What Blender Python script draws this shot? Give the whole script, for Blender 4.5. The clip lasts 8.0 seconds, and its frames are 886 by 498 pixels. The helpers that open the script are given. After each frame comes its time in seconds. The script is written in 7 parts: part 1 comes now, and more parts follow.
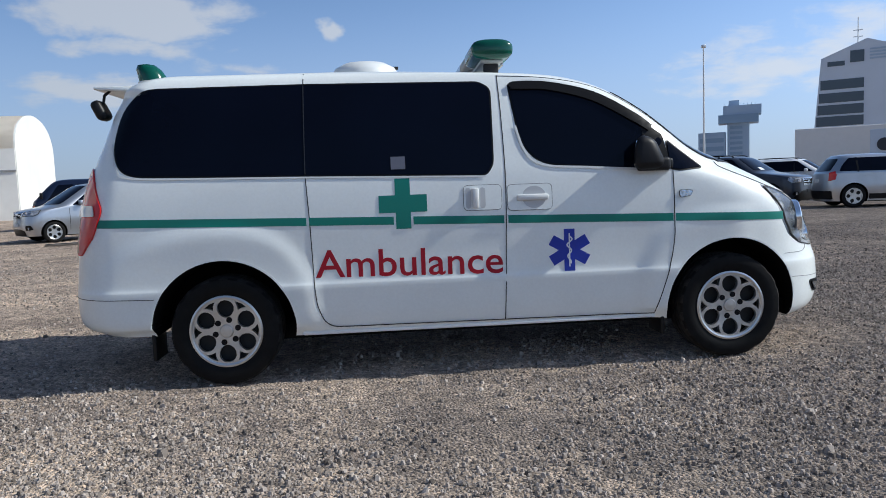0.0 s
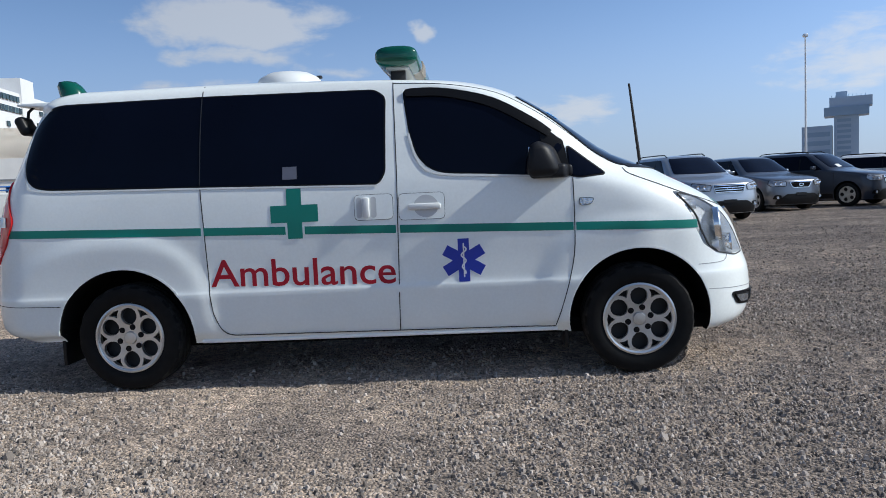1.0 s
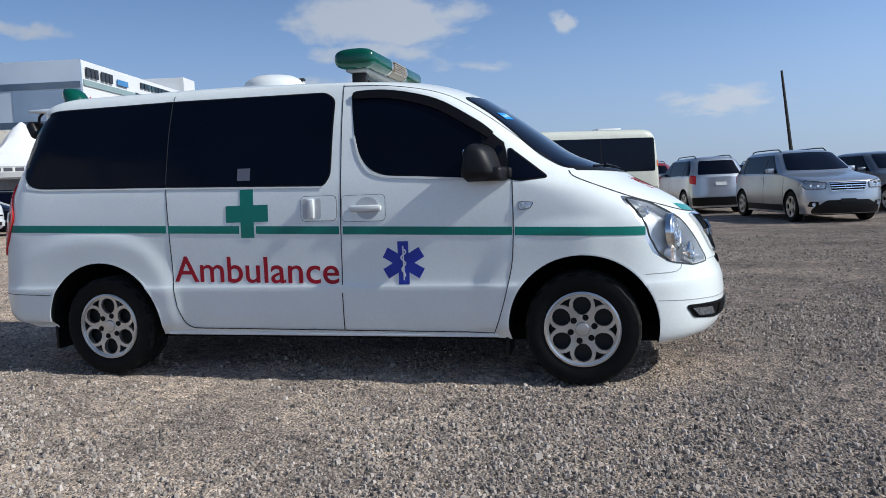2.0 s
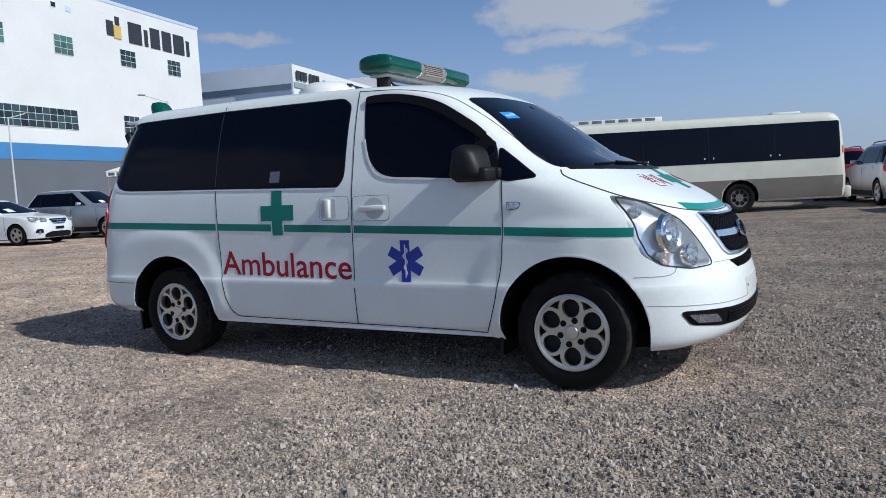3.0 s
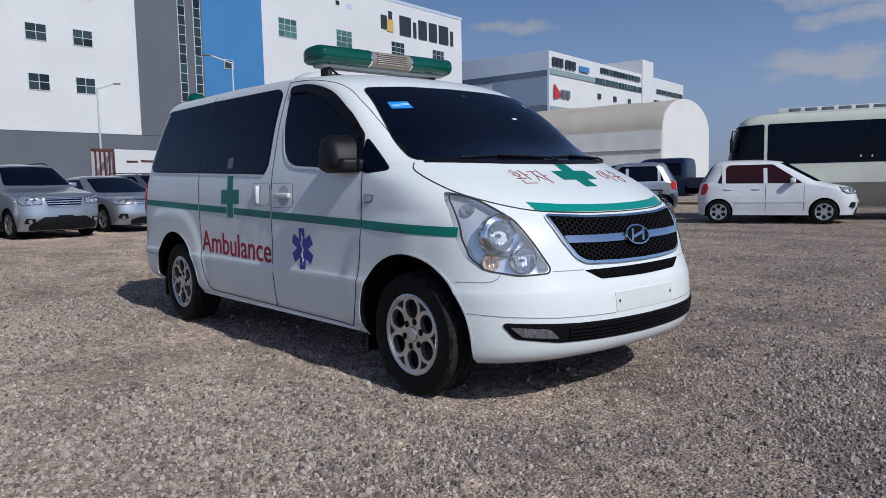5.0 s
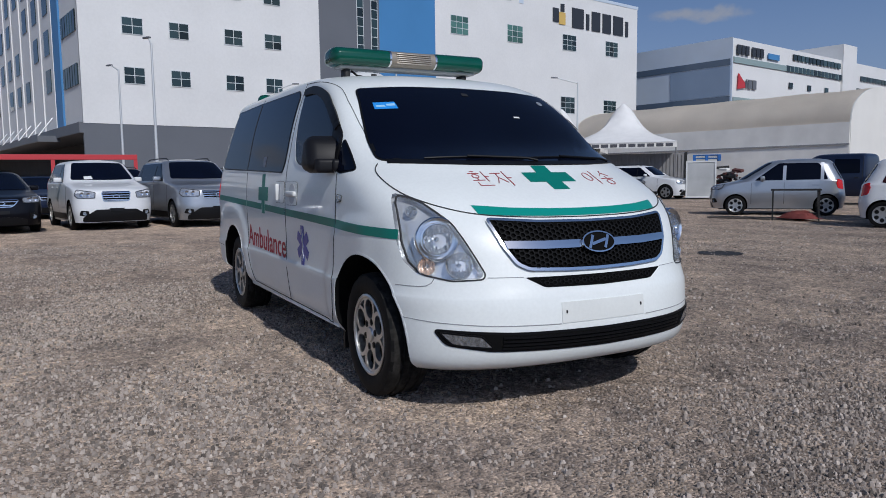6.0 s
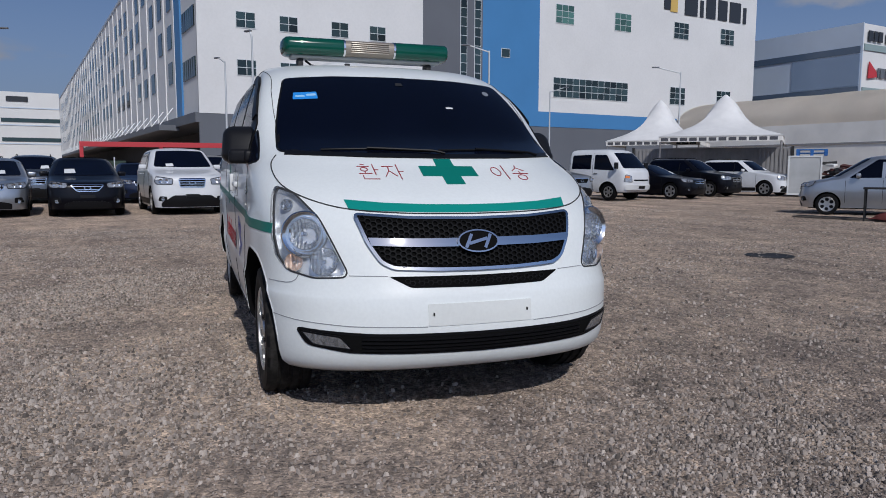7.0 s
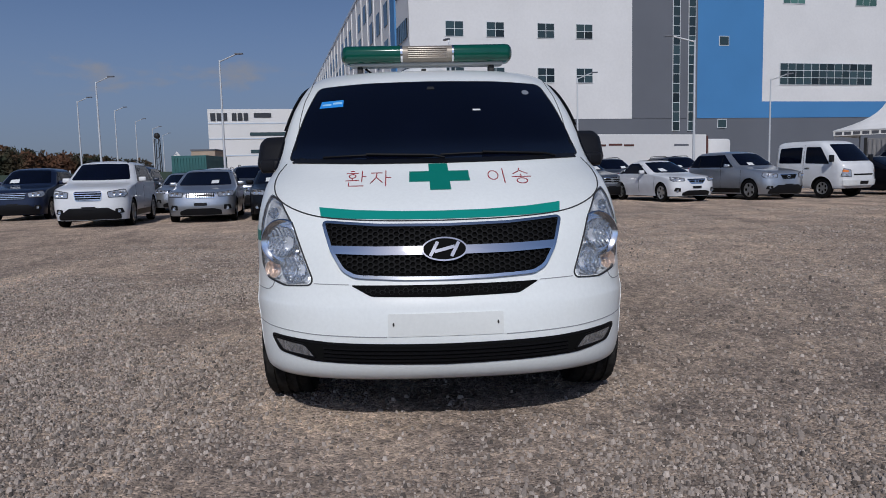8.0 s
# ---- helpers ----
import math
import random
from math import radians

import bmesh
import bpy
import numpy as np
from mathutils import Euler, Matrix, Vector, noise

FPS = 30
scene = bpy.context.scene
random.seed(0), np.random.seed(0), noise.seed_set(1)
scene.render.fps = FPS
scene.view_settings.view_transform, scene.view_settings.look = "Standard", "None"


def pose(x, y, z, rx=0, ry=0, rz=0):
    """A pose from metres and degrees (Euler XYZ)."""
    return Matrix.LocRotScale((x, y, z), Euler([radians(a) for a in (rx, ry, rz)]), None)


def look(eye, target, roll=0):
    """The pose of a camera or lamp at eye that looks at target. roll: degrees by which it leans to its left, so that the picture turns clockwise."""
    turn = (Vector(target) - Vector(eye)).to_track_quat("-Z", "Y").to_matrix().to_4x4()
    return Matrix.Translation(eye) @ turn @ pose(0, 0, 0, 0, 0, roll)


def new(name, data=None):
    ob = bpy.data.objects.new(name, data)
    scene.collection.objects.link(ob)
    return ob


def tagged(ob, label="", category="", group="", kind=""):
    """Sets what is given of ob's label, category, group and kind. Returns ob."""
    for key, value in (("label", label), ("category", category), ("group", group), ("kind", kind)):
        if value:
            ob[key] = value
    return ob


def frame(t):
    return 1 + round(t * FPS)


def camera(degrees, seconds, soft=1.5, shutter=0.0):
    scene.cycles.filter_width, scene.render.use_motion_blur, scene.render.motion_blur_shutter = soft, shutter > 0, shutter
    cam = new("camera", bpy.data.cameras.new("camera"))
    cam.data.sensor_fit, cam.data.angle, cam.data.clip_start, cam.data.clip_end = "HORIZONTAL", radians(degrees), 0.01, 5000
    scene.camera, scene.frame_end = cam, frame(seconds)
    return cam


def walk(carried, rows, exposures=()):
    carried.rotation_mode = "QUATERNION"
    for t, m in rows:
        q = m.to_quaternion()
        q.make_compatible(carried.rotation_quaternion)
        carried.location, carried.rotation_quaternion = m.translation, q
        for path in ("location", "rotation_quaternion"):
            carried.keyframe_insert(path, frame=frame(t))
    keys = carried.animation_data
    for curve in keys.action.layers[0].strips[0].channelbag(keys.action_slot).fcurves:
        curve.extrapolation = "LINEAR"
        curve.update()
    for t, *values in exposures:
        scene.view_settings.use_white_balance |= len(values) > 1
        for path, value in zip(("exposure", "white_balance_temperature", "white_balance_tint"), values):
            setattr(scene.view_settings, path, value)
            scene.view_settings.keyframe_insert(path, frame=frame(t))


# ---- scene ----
cam = camera(62.8, 8.0, soft=0.9)
METRES, EYE, TILT, LEAN, TURN = 9.256, 1.186, 0.0, 0.37, -4.16
ROWS = [
    (0.0, 0.0, 0.0, 0.0, -0.16, -5.11, 1.84),
    (0.5, 0.0632, 0.0073, 0.001, 2.99, -5.05, 2.44),
    (1.0, 0.1314, 0.0148, 0.0015, 6.99, -4.88, 2.39),
    (2.5, 0.3149, 0.0664, 0.0041, 25.17, -5.24, 2.35),
    (3.0, 0.3739, 0.091, 0.0048, 32.78, -5.21, 2.67),
    (3.5, 0.4239, 0.1264, 0.0031, 36.77, -5.22, 1.28),
    (4.0, 0.47, 0.1649, 0.0019, 45.21, -5.19, 1.49),
    (4.5, 0.5104, 0.2137, 0.0007, 49.09, -5.47, 0.74),
    (5.0, 0.5442, 0.2648, 0.0005, 52.98, -5.62, 0.97),
    (6.5, 0.6176, 0.4319, 0.0035, 71.34, -6.2, -0.03),
    (7.0, 0.6246, 0.4926, 0.0035, 74.82, -6.53, -0.22),
    (7.5, 0.632, 0.5537, 0.0044, 85.08, -6.39, 0.85),
    (8.0, 0.6247, 0.614, 0.0044, 91.43, -6.3, 1.4),
]
walk(cam, [(t, pose(-0.572, -5.40, EYE, TILT, LEAN, TURN) @ pose(METRES * x, METRES * y, METRES * z, 90 + pitch, roll, yaw)) for t, x, y, z, yaw, pitch, roll in ROWS],
     [(0.0, 0.78, 6270, 5), (2.5, 0.61, 6150, 5), (4.5, 0.24, 6080, 8), (6.5, -0.07, 6130, 11), (8.0, -0.18, 6200, 12)])

# ---- world and sun ----
SUN_EL, SUN_AZ = radians(38.5), radians(94.5)
world = bpy.data.worlds.new("sky")
scene.world = world
world.use_nodes = True
wt = world.node_tree
wt.nodes.clear()


def wnode(kind, **props):
    n = wt.nodes.new(kind)
    for k, v in props.items():
        n.inputs[k].default_value = v
    return n


sky = wt.nodes.new("ShaderNodeTexSky")
sky.sky_type = "NISHITA"
sky.sun_disc = False
sky.sun_elevation, sky.sun_rotation = SUN_EL, SUN_AZ
sky.air_density, sky.dust_density, sky.ozone_density = 0.5, 0.3, 1.3
coord = wt.nodes.new("ShaderNodeTexCoord")
split = wt.nodes.new("ShaderNodeSeparateXYZ")
wt.links.new(coord.outputs["Generated"], split.inputs[0])
lift = wnode("ShaderNodeMath")
lift.operation = "ADD"
lift.inputs[1].default_value = 0.22
wt.links.new(split.outputs[2], lift.inputs[0])
flat = wt.nodes.new("ShaderNodeVectorMath")
flat.operation = "DIVIDE"
comb = wt.nodes.new("ShaderNodeCombineXYZ")
for k in range(3):
    wt.links.new(lift.outputs[0], comb.inputs[k])
wt.links.new(coord.outputs["Generated"], flat.inputs[0])
wt.links.new(comb.outputs[0], flat.inputs[1])
puff = wnode("ShaderNodeTexNoise", Scale=5.5, Detail=8.0, Roughness=0.58, Distortion=0.25)
wt.links.new(flat.outputs[0], puff.inputs["Vector"])


def wmath(op, a, b=0.0):
    n = wt.nodes.new("ShaderNodeMath")
    n.operation = op
    for k, v in enumerate((a, b)):
        if isinstance(v, (int, float)):
            n.inputs[k].default_value = v
        else:
            wt.links.new(v, n.inputs[k])
    return n.outputs[0]


bearing = wt.nodes.new("ShaderNodeCombineXYZ")
wt.links.new(wmath("ARCTAN2", split.outputs[0], split.outputs[1]), bearing.inputs[0])
wt.links.new(wmath("ARCSINE", split.outputs[2]), bearing.inputs[1])
ragged = wnode("ShaderNodeTexNoise", Scale=14.0, Detail=4.0, Roughness=0.55)
wt.links.new(coord.outputs["Generated"], ragged.inputs["Vector"])
stray = wt.nodes.new("ShaderNodeVectorMath")
stray.operation = "MULTIPLY_ADD"
stray.inputs[1].default_value = (0.11, 0.05, 0.0)
wt.links.new(ragged.outputs["Color"], stray.inputs[0])
wt.links.new(bearing.outputs[0], stray.inputs[2])
# single fair-weather clouds: bearing, elevation, half width, half height (radians), thickness
CLOUDS = [
    (-0.31, 0.222, 0.15, 0.040, 1.0), (-0.31, 0.180, 0.11, 0.018, 0.7), (-0.068, 0.209, 0.028, 0.019, 0.9), (0.50, 0.128, 0.16, 0.050, 0.62),
    (0.585, 0.165, 0.09, 0.036, 0.70), (-0.38, 0.128, 0.10, 0.026, 0.75), (-0.76, 0.202, 0.075, 0.014, 0.75), (0.13, 0.097, 0.09, 0.022, 0.6),
    (-1.95, 0.131, 0.11, 0.024, 0.5), (-1.80, 0.135, 0.10, 0.024, 0.5), (-0.18, 0.16, 0.05, 0.012, 0.5), (0.95, 0.20, 0.20, 0.05, 0.8), (2.95, 0.17, 0.24, 0.06, 0.9), (-2.85, 0.22, 0.25, 0.06, 0.9), (-2.3, 0.35, 0.3, 0.09, 0.8), (2.4, 0.40, 0.3, 0.1, 0.8), (1.9, 0.45, 0.3, 0.09, 0.7),
]
heap = 0.0
for ca, ce, ra, re, thick in CLOUDS:
    off, scl = wt.nodes.new("ShaderNodeVectorMath"), wt.nodes.new("ShaderNodeVectorMath")
    off.operation, scl.operation = "SUBTRACT", "MULTIPLY"
    off.inputs[1].default_value, scl.inputs[1].default_value = (ca + 0.055, ce + 0.025, 0), (1 / ra, 1 / re, 0)
    far = wt.nodes.new("ShaderNodeVectorMath")
    far.operation = "LENGTH"
    wt.links.new(stray.outputs[0], off.inputs[0])
    wt.links.new(off.outputs[0], scl.inputs[0])
    wt.links.new(scl.outputs[0], far.inputs[0])
    fall = wnode("ShaderNodeMapRange")
    fall.interpolation_type = "SMOOTHSTEP"
    fall.inputs["From Min"].default_value, fall.inputs["From Max"].default_value = 1.5, 0.0
    fall.inputs["To Min"].default_value, fall.inputs["To Max"].default_value = 0.0, thick
    wt.links.new(far.outputs["Value"], fall.inputs[0])
    heap = wmath("MAXIMUM", heap, fall.outputs[0])
dense = wmath("ADD", wmath("MULTIPLY", heap, 0.95), wmath("MULTIPLY", puff.outputs["Fac"], 1.15))
band = wt.nodes.new("ShaderNodeValToRGB")
band.color_ramp.elements[0].position, band.color_ramp.elements[1].position = 0.64, 1.10
band.color_ramp.elements[0].color, band.color_ramp.elements[1].color = (0, 0, 0, 1), (0.74, 0.74, 0.74, 1)
band.color_ramp.interpolation = "EASE"
wt.links.new(wmath("MULTIPLY", dense, 0.80), band.inputs[0])
cloud = wt.nodes.new("ShaderNodeMixRGB")
cloud.inputs[2].default_value = (3.5, 3.55, 3.85, 1)
wt.links.new(band.outputs[0], cloud.inputs[0])
# thin haze lies over the horizon all round
low_sky = wnode("ShaderNodeMapRange")
low_sky.interpolation_type = "SMOOTHSTEP"
low_sky.inputs["From Min"].default_value, low_sky.inputs["From Max"].default_value = -0.03, 0.27
low_sky.inputs["To Min"].default_value, low_sky.inputs["To Max"].default_value = 0.92, 0.0
wt.links.new(split.outputs[2], low_sky.inputs[0])
haze = wt.nodes.new("ShaderNodeMixRGB")
haze.inputs[2].default_value = (1.88, 2.18, 2.92, 1)
wt.links.new(low_sky.outputs[0], haze.inputs[0])
wt.links.new(sky.outputs[0], haze.inputs[1])
wt.links.new(haze.outputs[0], cloud.inputs[1])
# the sky deepens away from the sun
deep = wnode("ShaderNodeMapRange")
deep.inputs["From Min"].default_value, deep.inputs["From Max"].default_value = -1.0, 0.7
deep.inputs["To Min"].default_value, deep.inputs["To Max"].default_value = 0.51, 0.86
wt.links.new(split.outputs[0], deep.inputs[0])
shade = wt.nodes.new("ShaderNodeMixRGB")
shade.blend_type = "MULTIPLY"
shade.inputs[0].default_value = 1.0
wt.links.new(cloud.outputs[0], shade.inputs[1])
wt.links.new(deep.outputs[0], shade.inputs[2])
wbg = wnode("ShaderNodeBackground", Strength=0.149)
wt.links.new(shade.outputs[0], wbg.inputs[0])
wout = wt.nodes.new("ShaderNodeOutputWorld")
wt.links.new(wbg.outputs[0], wout.inputs[0])

sun_lamp = bpy.data.lights.new("sun", "SUN")
sun_lamp.energy, sun_lamp.angle, sun_lamp.color = 2.58, radians(0.53), (1.0, 0.96, 0.90)
sun = new("sun", sun_lamp)
to_sun = Vector((math.sin(SUN_AZ) * math.cos(SUN_EL), math.cos(SUN_AZ) * math.cos(SUN_EL), math.sin(SUN_EL)))
sun.matrix_world = look(to_sun * 80, (0, 0, 0))


# ---- materials ----
def material(name, colour, rough=0.5, metal=0.0, coat=0.0, grain=0.0, grain_size=40.0, bump=0.0, stain=0.0, stain_size=1.5, spec=0.5, transmission=0.0, ior=1.45, alpha=1.0, emit=0.0, per_object=0.0):
    m = bpy.data.materials.new(name)
    m.use_nodes = True
    t = m.node_tree
    b = t.nodes["Principled BSDF"]
    b.inputs["Base Color"].default_value = (*colour, 1)
    b.inputs["Roughness"].default_value = rough
    b.inputs["Metallic"].default_value = metal
    b.inputs["Coat Weight"].default_value = coat
    b.inputs["Coat Roughness"].default_value = 0.03
    b.inputs["Specular IOR Level"].default_value = spec
    b.inputs["Transmission Weight"].default_value = transmission
    b.inputs["IOR"].default_value = ior
    b.inputs["Alpha"].default_value = alpha
    tc = t.nodes.new("ShaderNodeTexCoord")
    col = None
    for amount, size in ((stain, stain_size), (grain, grain_size)):
        if not amount:
            continue
        n = t.nodes.new("ShaderNodeTexNoise")
        n.inputs["Scale"].default_value, n.inputs["Detail"].default_value = size, 6.0
        t.links.new(tc.outputs["Object"], n.inputs["Vector"])
        r = t.nodes.new("ShaderNodeMapRange")
        r.inputs["From Min"].default_value, r.inputs["From Max"].default_value = 0.3, 0.7
        r.inputs["To Min"].default_value, r.inputs["To Max"].default_value = 1 - amount, 1 + amount * 0.5
        t.links.new(n.outputs["Fac"], r.inputs[0])
        mul = t.nodes.new("ShaderNodeMixRGB")
        mul.blend_type = "MULTIPLY"
        mul.inputs[0].default_value = 1.0
        if col is None:
            mul.inputs[1].default_value = (*colour, 1)
        else:
            t.links.new(col, mul.inputs[1])
        t.links.new(r.outputs[0], mul.inputs[2])
        col = mul.outputs[0]
    if per_object:
        oi = t.nodes.new("ShaderNodeObjectInfo")
        r = t.nodes.new("ShaderNodeMapRange")
        r.inputs["To Min"].default_value, r.inputs["To Max"].default_value = 1 - per_object, 1 + per_object
        t.links.new(oi.outputs["Random"], r.inputs[0])
        mul = t.nodes.new("ShaderNodeMixRGB")
        mul.blend_type = "MULTIPLY"
        mul.inputs[0].default_value = 1.0
        if col is None:
            mul.inputs[1].default_value = (*colour, 1)
        else:
            t.links.new(col, mul.inputs[1])
        t.links.new(r.outputs[0], mul.inputs[2])
        col = mul.outputs[0]
    if col is not None:
        t.links.new(col, b.inputs["Base Color"])
    if bump:
        n = t.nodes.new("ShaderNodeTexNoise")
        n.inputs["Scale"].default_value, n.inputs["Detail"].default_value = grain_size, 8.0
        t.links.new(tc.outputs["Object"], n.inputs["Vector"])
        bp = t.nodes.new("ShaderNodeBump")
        bp.inputs["Strength"].default_value, bp.inputs["Distance"].default_value = 1.0, bump
        t.links.new(n.outputs["Fac"], bp.inputs["Height"])
        t.links.new(bp.outputs[0], b.inputs["Normal"])
    if emit:
        b.inputs["Emission Color"].default_value = (*colour, 1)
        b.inputs["Emission Strength"].default_value = emit
    return m


def paint(name, colour, metal=0.0, rough=0.35, dust=0.08):
    return material(name, colour, rough=rough, metal=metal, coat=0.55, spec=0.35, stain=dust, stain_size=2.2, grain=0.03, grain_size=60)



def clear_lens():
    """Clear moulded plastic: see-through, with a gloss that grows at the edges."""
    m = bpy.data.materials.new("clear lamp lens")
    m.use_nodes = True
    t = m.node_tree
    t.nodes.clear()
    a, b = t.nodes.new("ShaderNodeBsdfTransparent"), t.nodes.new("ShaderNodeBsdfGlossy")
    a.inputs[0].default_value = (0.97, 0.98, 0.99, 1)
    b.inputs["Roughness"].default_value = 0.03
    f, x, o = t.nodes.new("ShaderNodeFresnel"), t.nodes.new("ShaderNodeMixShader"), t.nodes.new("ShaderNodeOutputMaterial")
    f.inputs[0].default_value = 1.45
    t.links.new(f.outputs[0], x.inputs[0])
    t.links.new(a.outputs[0], x.inputs[1])
    t.links.new(b.outputs[0], x.inputs[2])
    milk, y = t.nodes.new("ShaderNodeBsdfDiffuse"), t.nodes.new("ShaderNodeMixShader")
    milk.inputs[0].default_value, y.inputs[0].default_value = (0.78, 0.82, 0.87, 1), 0.06
    t.links.new(x.outputs[0], y.inputs[1])
    t.links.new(milk.outputs[0], y.inputs[2])
    t.links.new(y.outputs[0], o.inputs[0])
    return m


WHITE = paint("white paint", (0.84, 0.868, 0.845), dust=0.035)
BUMPER = paint("bumper paint", (0.775, 0.79, 0.755), dust=0.05)
GREEN = material("green vinyl", (0.003, 0.185, 0.140), rough=0.4, coat=0.05, stain=0.1)
RED_VINYL = material("red vinyl", (0.36, 0.008, 0.022), rough=0.45, coat=0.0, spec=0.3, stain=0.08)
BLUE_VINYL = material("blue vinyl", (0.012, 0.035, 0.36), rough=0.35, coat=0.2, stain=0.08)
WHITE_VINYL = material("white vinyl", (0.72, 0.74, 0.76), rough=0.4)
TINT = material("tinted glass", (0.0022, 0.0034, 0.0095), rough=0.05, spec=0.17, coat=0.0, stain=0.3, stain_size=1.2)
SHIELD = material("windscreen glass", (0.0028, 0.0045, 0.013), rough=0.015, spec=0.22, stain=0.35, stain_size=1.0)
DUSTY = material("dusty black plastic", (0.010, 0.010, 0.012), rough=0.48, spec=0.28, stain=0.2, stain_size=6)
DULLRIM = material("dull steel rim", (0.16, 0.155, 0.15), rough=0.6, metal=0.4, stain=0.3, stain_size=6)
OLDRUBBER = material("dusty old rubber", (0.045, 0.042, 0.040), rough=0.9, stain=0.3, stain_size=5)
BLACK = material("black plastic", (0.009, 0.009, 0.010), rough=0.42, spec=0.3, grain=0.2, grain_size=200, bump=0.0004)
TRIM = material("satin black trim", (0.007, 0.007, 0.008), rough=0.42, spec=0.18)
SOFTSEAM = material("shallow joint", (0.30, 0.305, 0.31), rough=0.7)
SEAM = material("panel gap shade", (0.03, 0.03, 0.032), rough=0.8)
RUBBER = material("tyre rubber", (0.0065, 0.0065, 0.0068), rough=0.62, spec=0.2, grain=0.35, grain_size=30, bump=0.001, stain=0.4, stain_size=5)
TREAD = material("dusty tyre tread", (0.030, 0.028, 0.026), rough=0.85, spec=0.2, grain=0.5, grain_size=35, stain=0.4, stain_size=7)
ALLOY = material("silver alloy", (0.66, 0.66, 0.65), rough=0.30, metal=0.85, stain=0.15, stain_size=8)
DARKMETAL = material("dark steel", (0.03, 0.03, 0.03), rough=0.6, metal=0.3, stain=0.3)
CHROME = material("chrome", (0.82, 0.83, 0.84), rough=0.14, metal=1.0)
REFLECTOR = material("lamp reflector", (0.90, 0.92, 0.94), rough=0.08, metal=1.0, grain=0.3, grain_size=70, bump=0.004)
SATIN = material("dark chrome", (0.78, 0.79, 0.80), rough=0.04, metal=1.0)
MESH = material("grille mesh plastic", (0.010, 0.010, 0.011), rough=0.6, spec=0.12)
# near-black that stands in for the shade behind the grille meshes
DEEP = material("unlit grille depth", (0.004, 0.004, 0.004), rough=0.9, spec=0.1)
AMBERTINT = material("amber-tinted reflector", (0.90, 0.74, 0.64), rough=0.25, metal=0.7, grain=0.15, grain_size=70, bump=0.003)
LAMPCASE = material("silver lamp bezel", (0.80, 0.82, 0.85), rough=0.22, metal=0.55, stain=0.1, stain_size=12)
LENS = clear_lens()
LAMPGLASS = material("smoky lamp glass", (0.46, 0.48, 0.51), rough=0.12, metal=0.5, grain=0.4, grain_size=22)
FOGLENS = material("frosted lamp lens", (0.62, 0.65, 0.68), rough=0.08, metal=0.85, grain=0.5, grain_size=60, bump=0.004)
AMBER = material("amber lamp", (0.75, 0.20, 0.03), rough=0.2, coat=0.5)
TAIL = material("red tail lamp", (0.56, 0.010, 0.010), rough=0.2, coat=0.15)
TAILWHITE = material("reversing lamp", (0.6, 0.58, 0.56), rough=0.15, coat=0.8)
GREENDOME = material("green lamp plastic", (0.003, 0.075, 0.050), rough=0.16, spec=0.35, coat=0.35, stain=0.15, stain_size=6)
CLEARBASE = material("pale grey lamp base", (0.34, 0.35, 0.35), rough=0.4, coat=0.1)
WHITEPLASTIC = material("white plastic", (0.70, 0.71, 0.70), rough=0.4, stain=0.1)
STICKER = material("blue sticker", (0.03, 0.28, 0.75), rough=0.4)
PAPER = material("paper", (0.72, 0.73, 0.72), rough=0.8)
REDTINT = material("red-tinted glass", (0.032, 0.010, 0.012), rough=0.03, spec=0.2)
SILVER = paint("silver paint", (0.50, 0.52, 0.55), metal=0.78, rough=0.30)
GREYP = paint("grey paint", (0.17, 0.185, 0.21), metal=0.75, rough=0.29)
DARKP = paint("dark blue grey paint", (0.045, 0.052, 0.07), metal=0.4, rough=0.32)
BLACKP = material("black paint", (0.0045, 0.0045, 0.007), rough=0.28, coat=0.2, spec=0.2, stain=0.2, stain_size=2.2)
NAVYP = paint("navy paint", (0.012, 0.02, 0.05), metal=0.3, rough=0.3)
CARWHITE = paint("car white paint", (0.74, 0.75, 0.76))
REDP = paint("dark red paint", (0.22, 0.015, 0.02), rough=0.3)
CREAM = paint("cream paint", (0.63, 0.63, 0.54), rough=0.45)
TAUPE = paint("taupe paint", (0.17, 0.152, 0.135), rough=0.5)
SKIRT = material("car underside", (0.006, 0.006, 0.006), rough=0.9, spec=0.1)
CLADWHITE = material("white cladding", (0.73, 0.73, 0.72), rough=0.55, stain=0.06, stain_size=0.12, grain=0.03, grain_size=3)
CLADGREY = material("grey cladding", (0.13, 0.14, 0.16), rough=0.55, stain=0.08, stain_size=0.15)
CLADBLUE = material("blue cladding", (0.065, 0.22, 0.46), rough=0.5, stain=0.06, stain_size=0.15)
CLADSKY = material("pale blue cladding", (0.54, 0.62, 0.72), rough=0.5, stain=0.08, stain_size=0.1)
CLADSLATE = material("slate blue cladding", (0.24, 0.32, 0.44), rough=0.5, stain=0.08, stain_size=0.1)
SIGNDARK = material("dark sign", (0.03, 0.035, 0.045), rough=0.5)
SIGNGOLD = material("gold sign", (0.62, 0.42, 0.12), rough=0.5)
PANE = material("building glass", (0.025, 0.045, 0.05), rough=0.05, per_object=0.7)
PANEGREEN = material("green building glass", (0.07, 0.16, 0.14), rough=0.06, per_object=0.4)
FRAMEW = material("window frame", (0.62, 0.65, 0.66), rough=0.5)
CANVAS = material("beige canvas", (0.88, 0.81, 0.71), rough=0.8, stain=0.10, stain_size=0.35, grain=0.05)
CANVASGREY = material("dirty canvas", (0.84, 0.82, 0.77), rough=0.85, stain=0.12, stain_size=0.6)
TENT = material("white tent fabric", (0.80, 0.79, 0.77), rough=0.7, stain=0.08)
POLE = material("galvanised pole", (0.62, 0.64, 0.65), rough=0.5, metal=0.4)
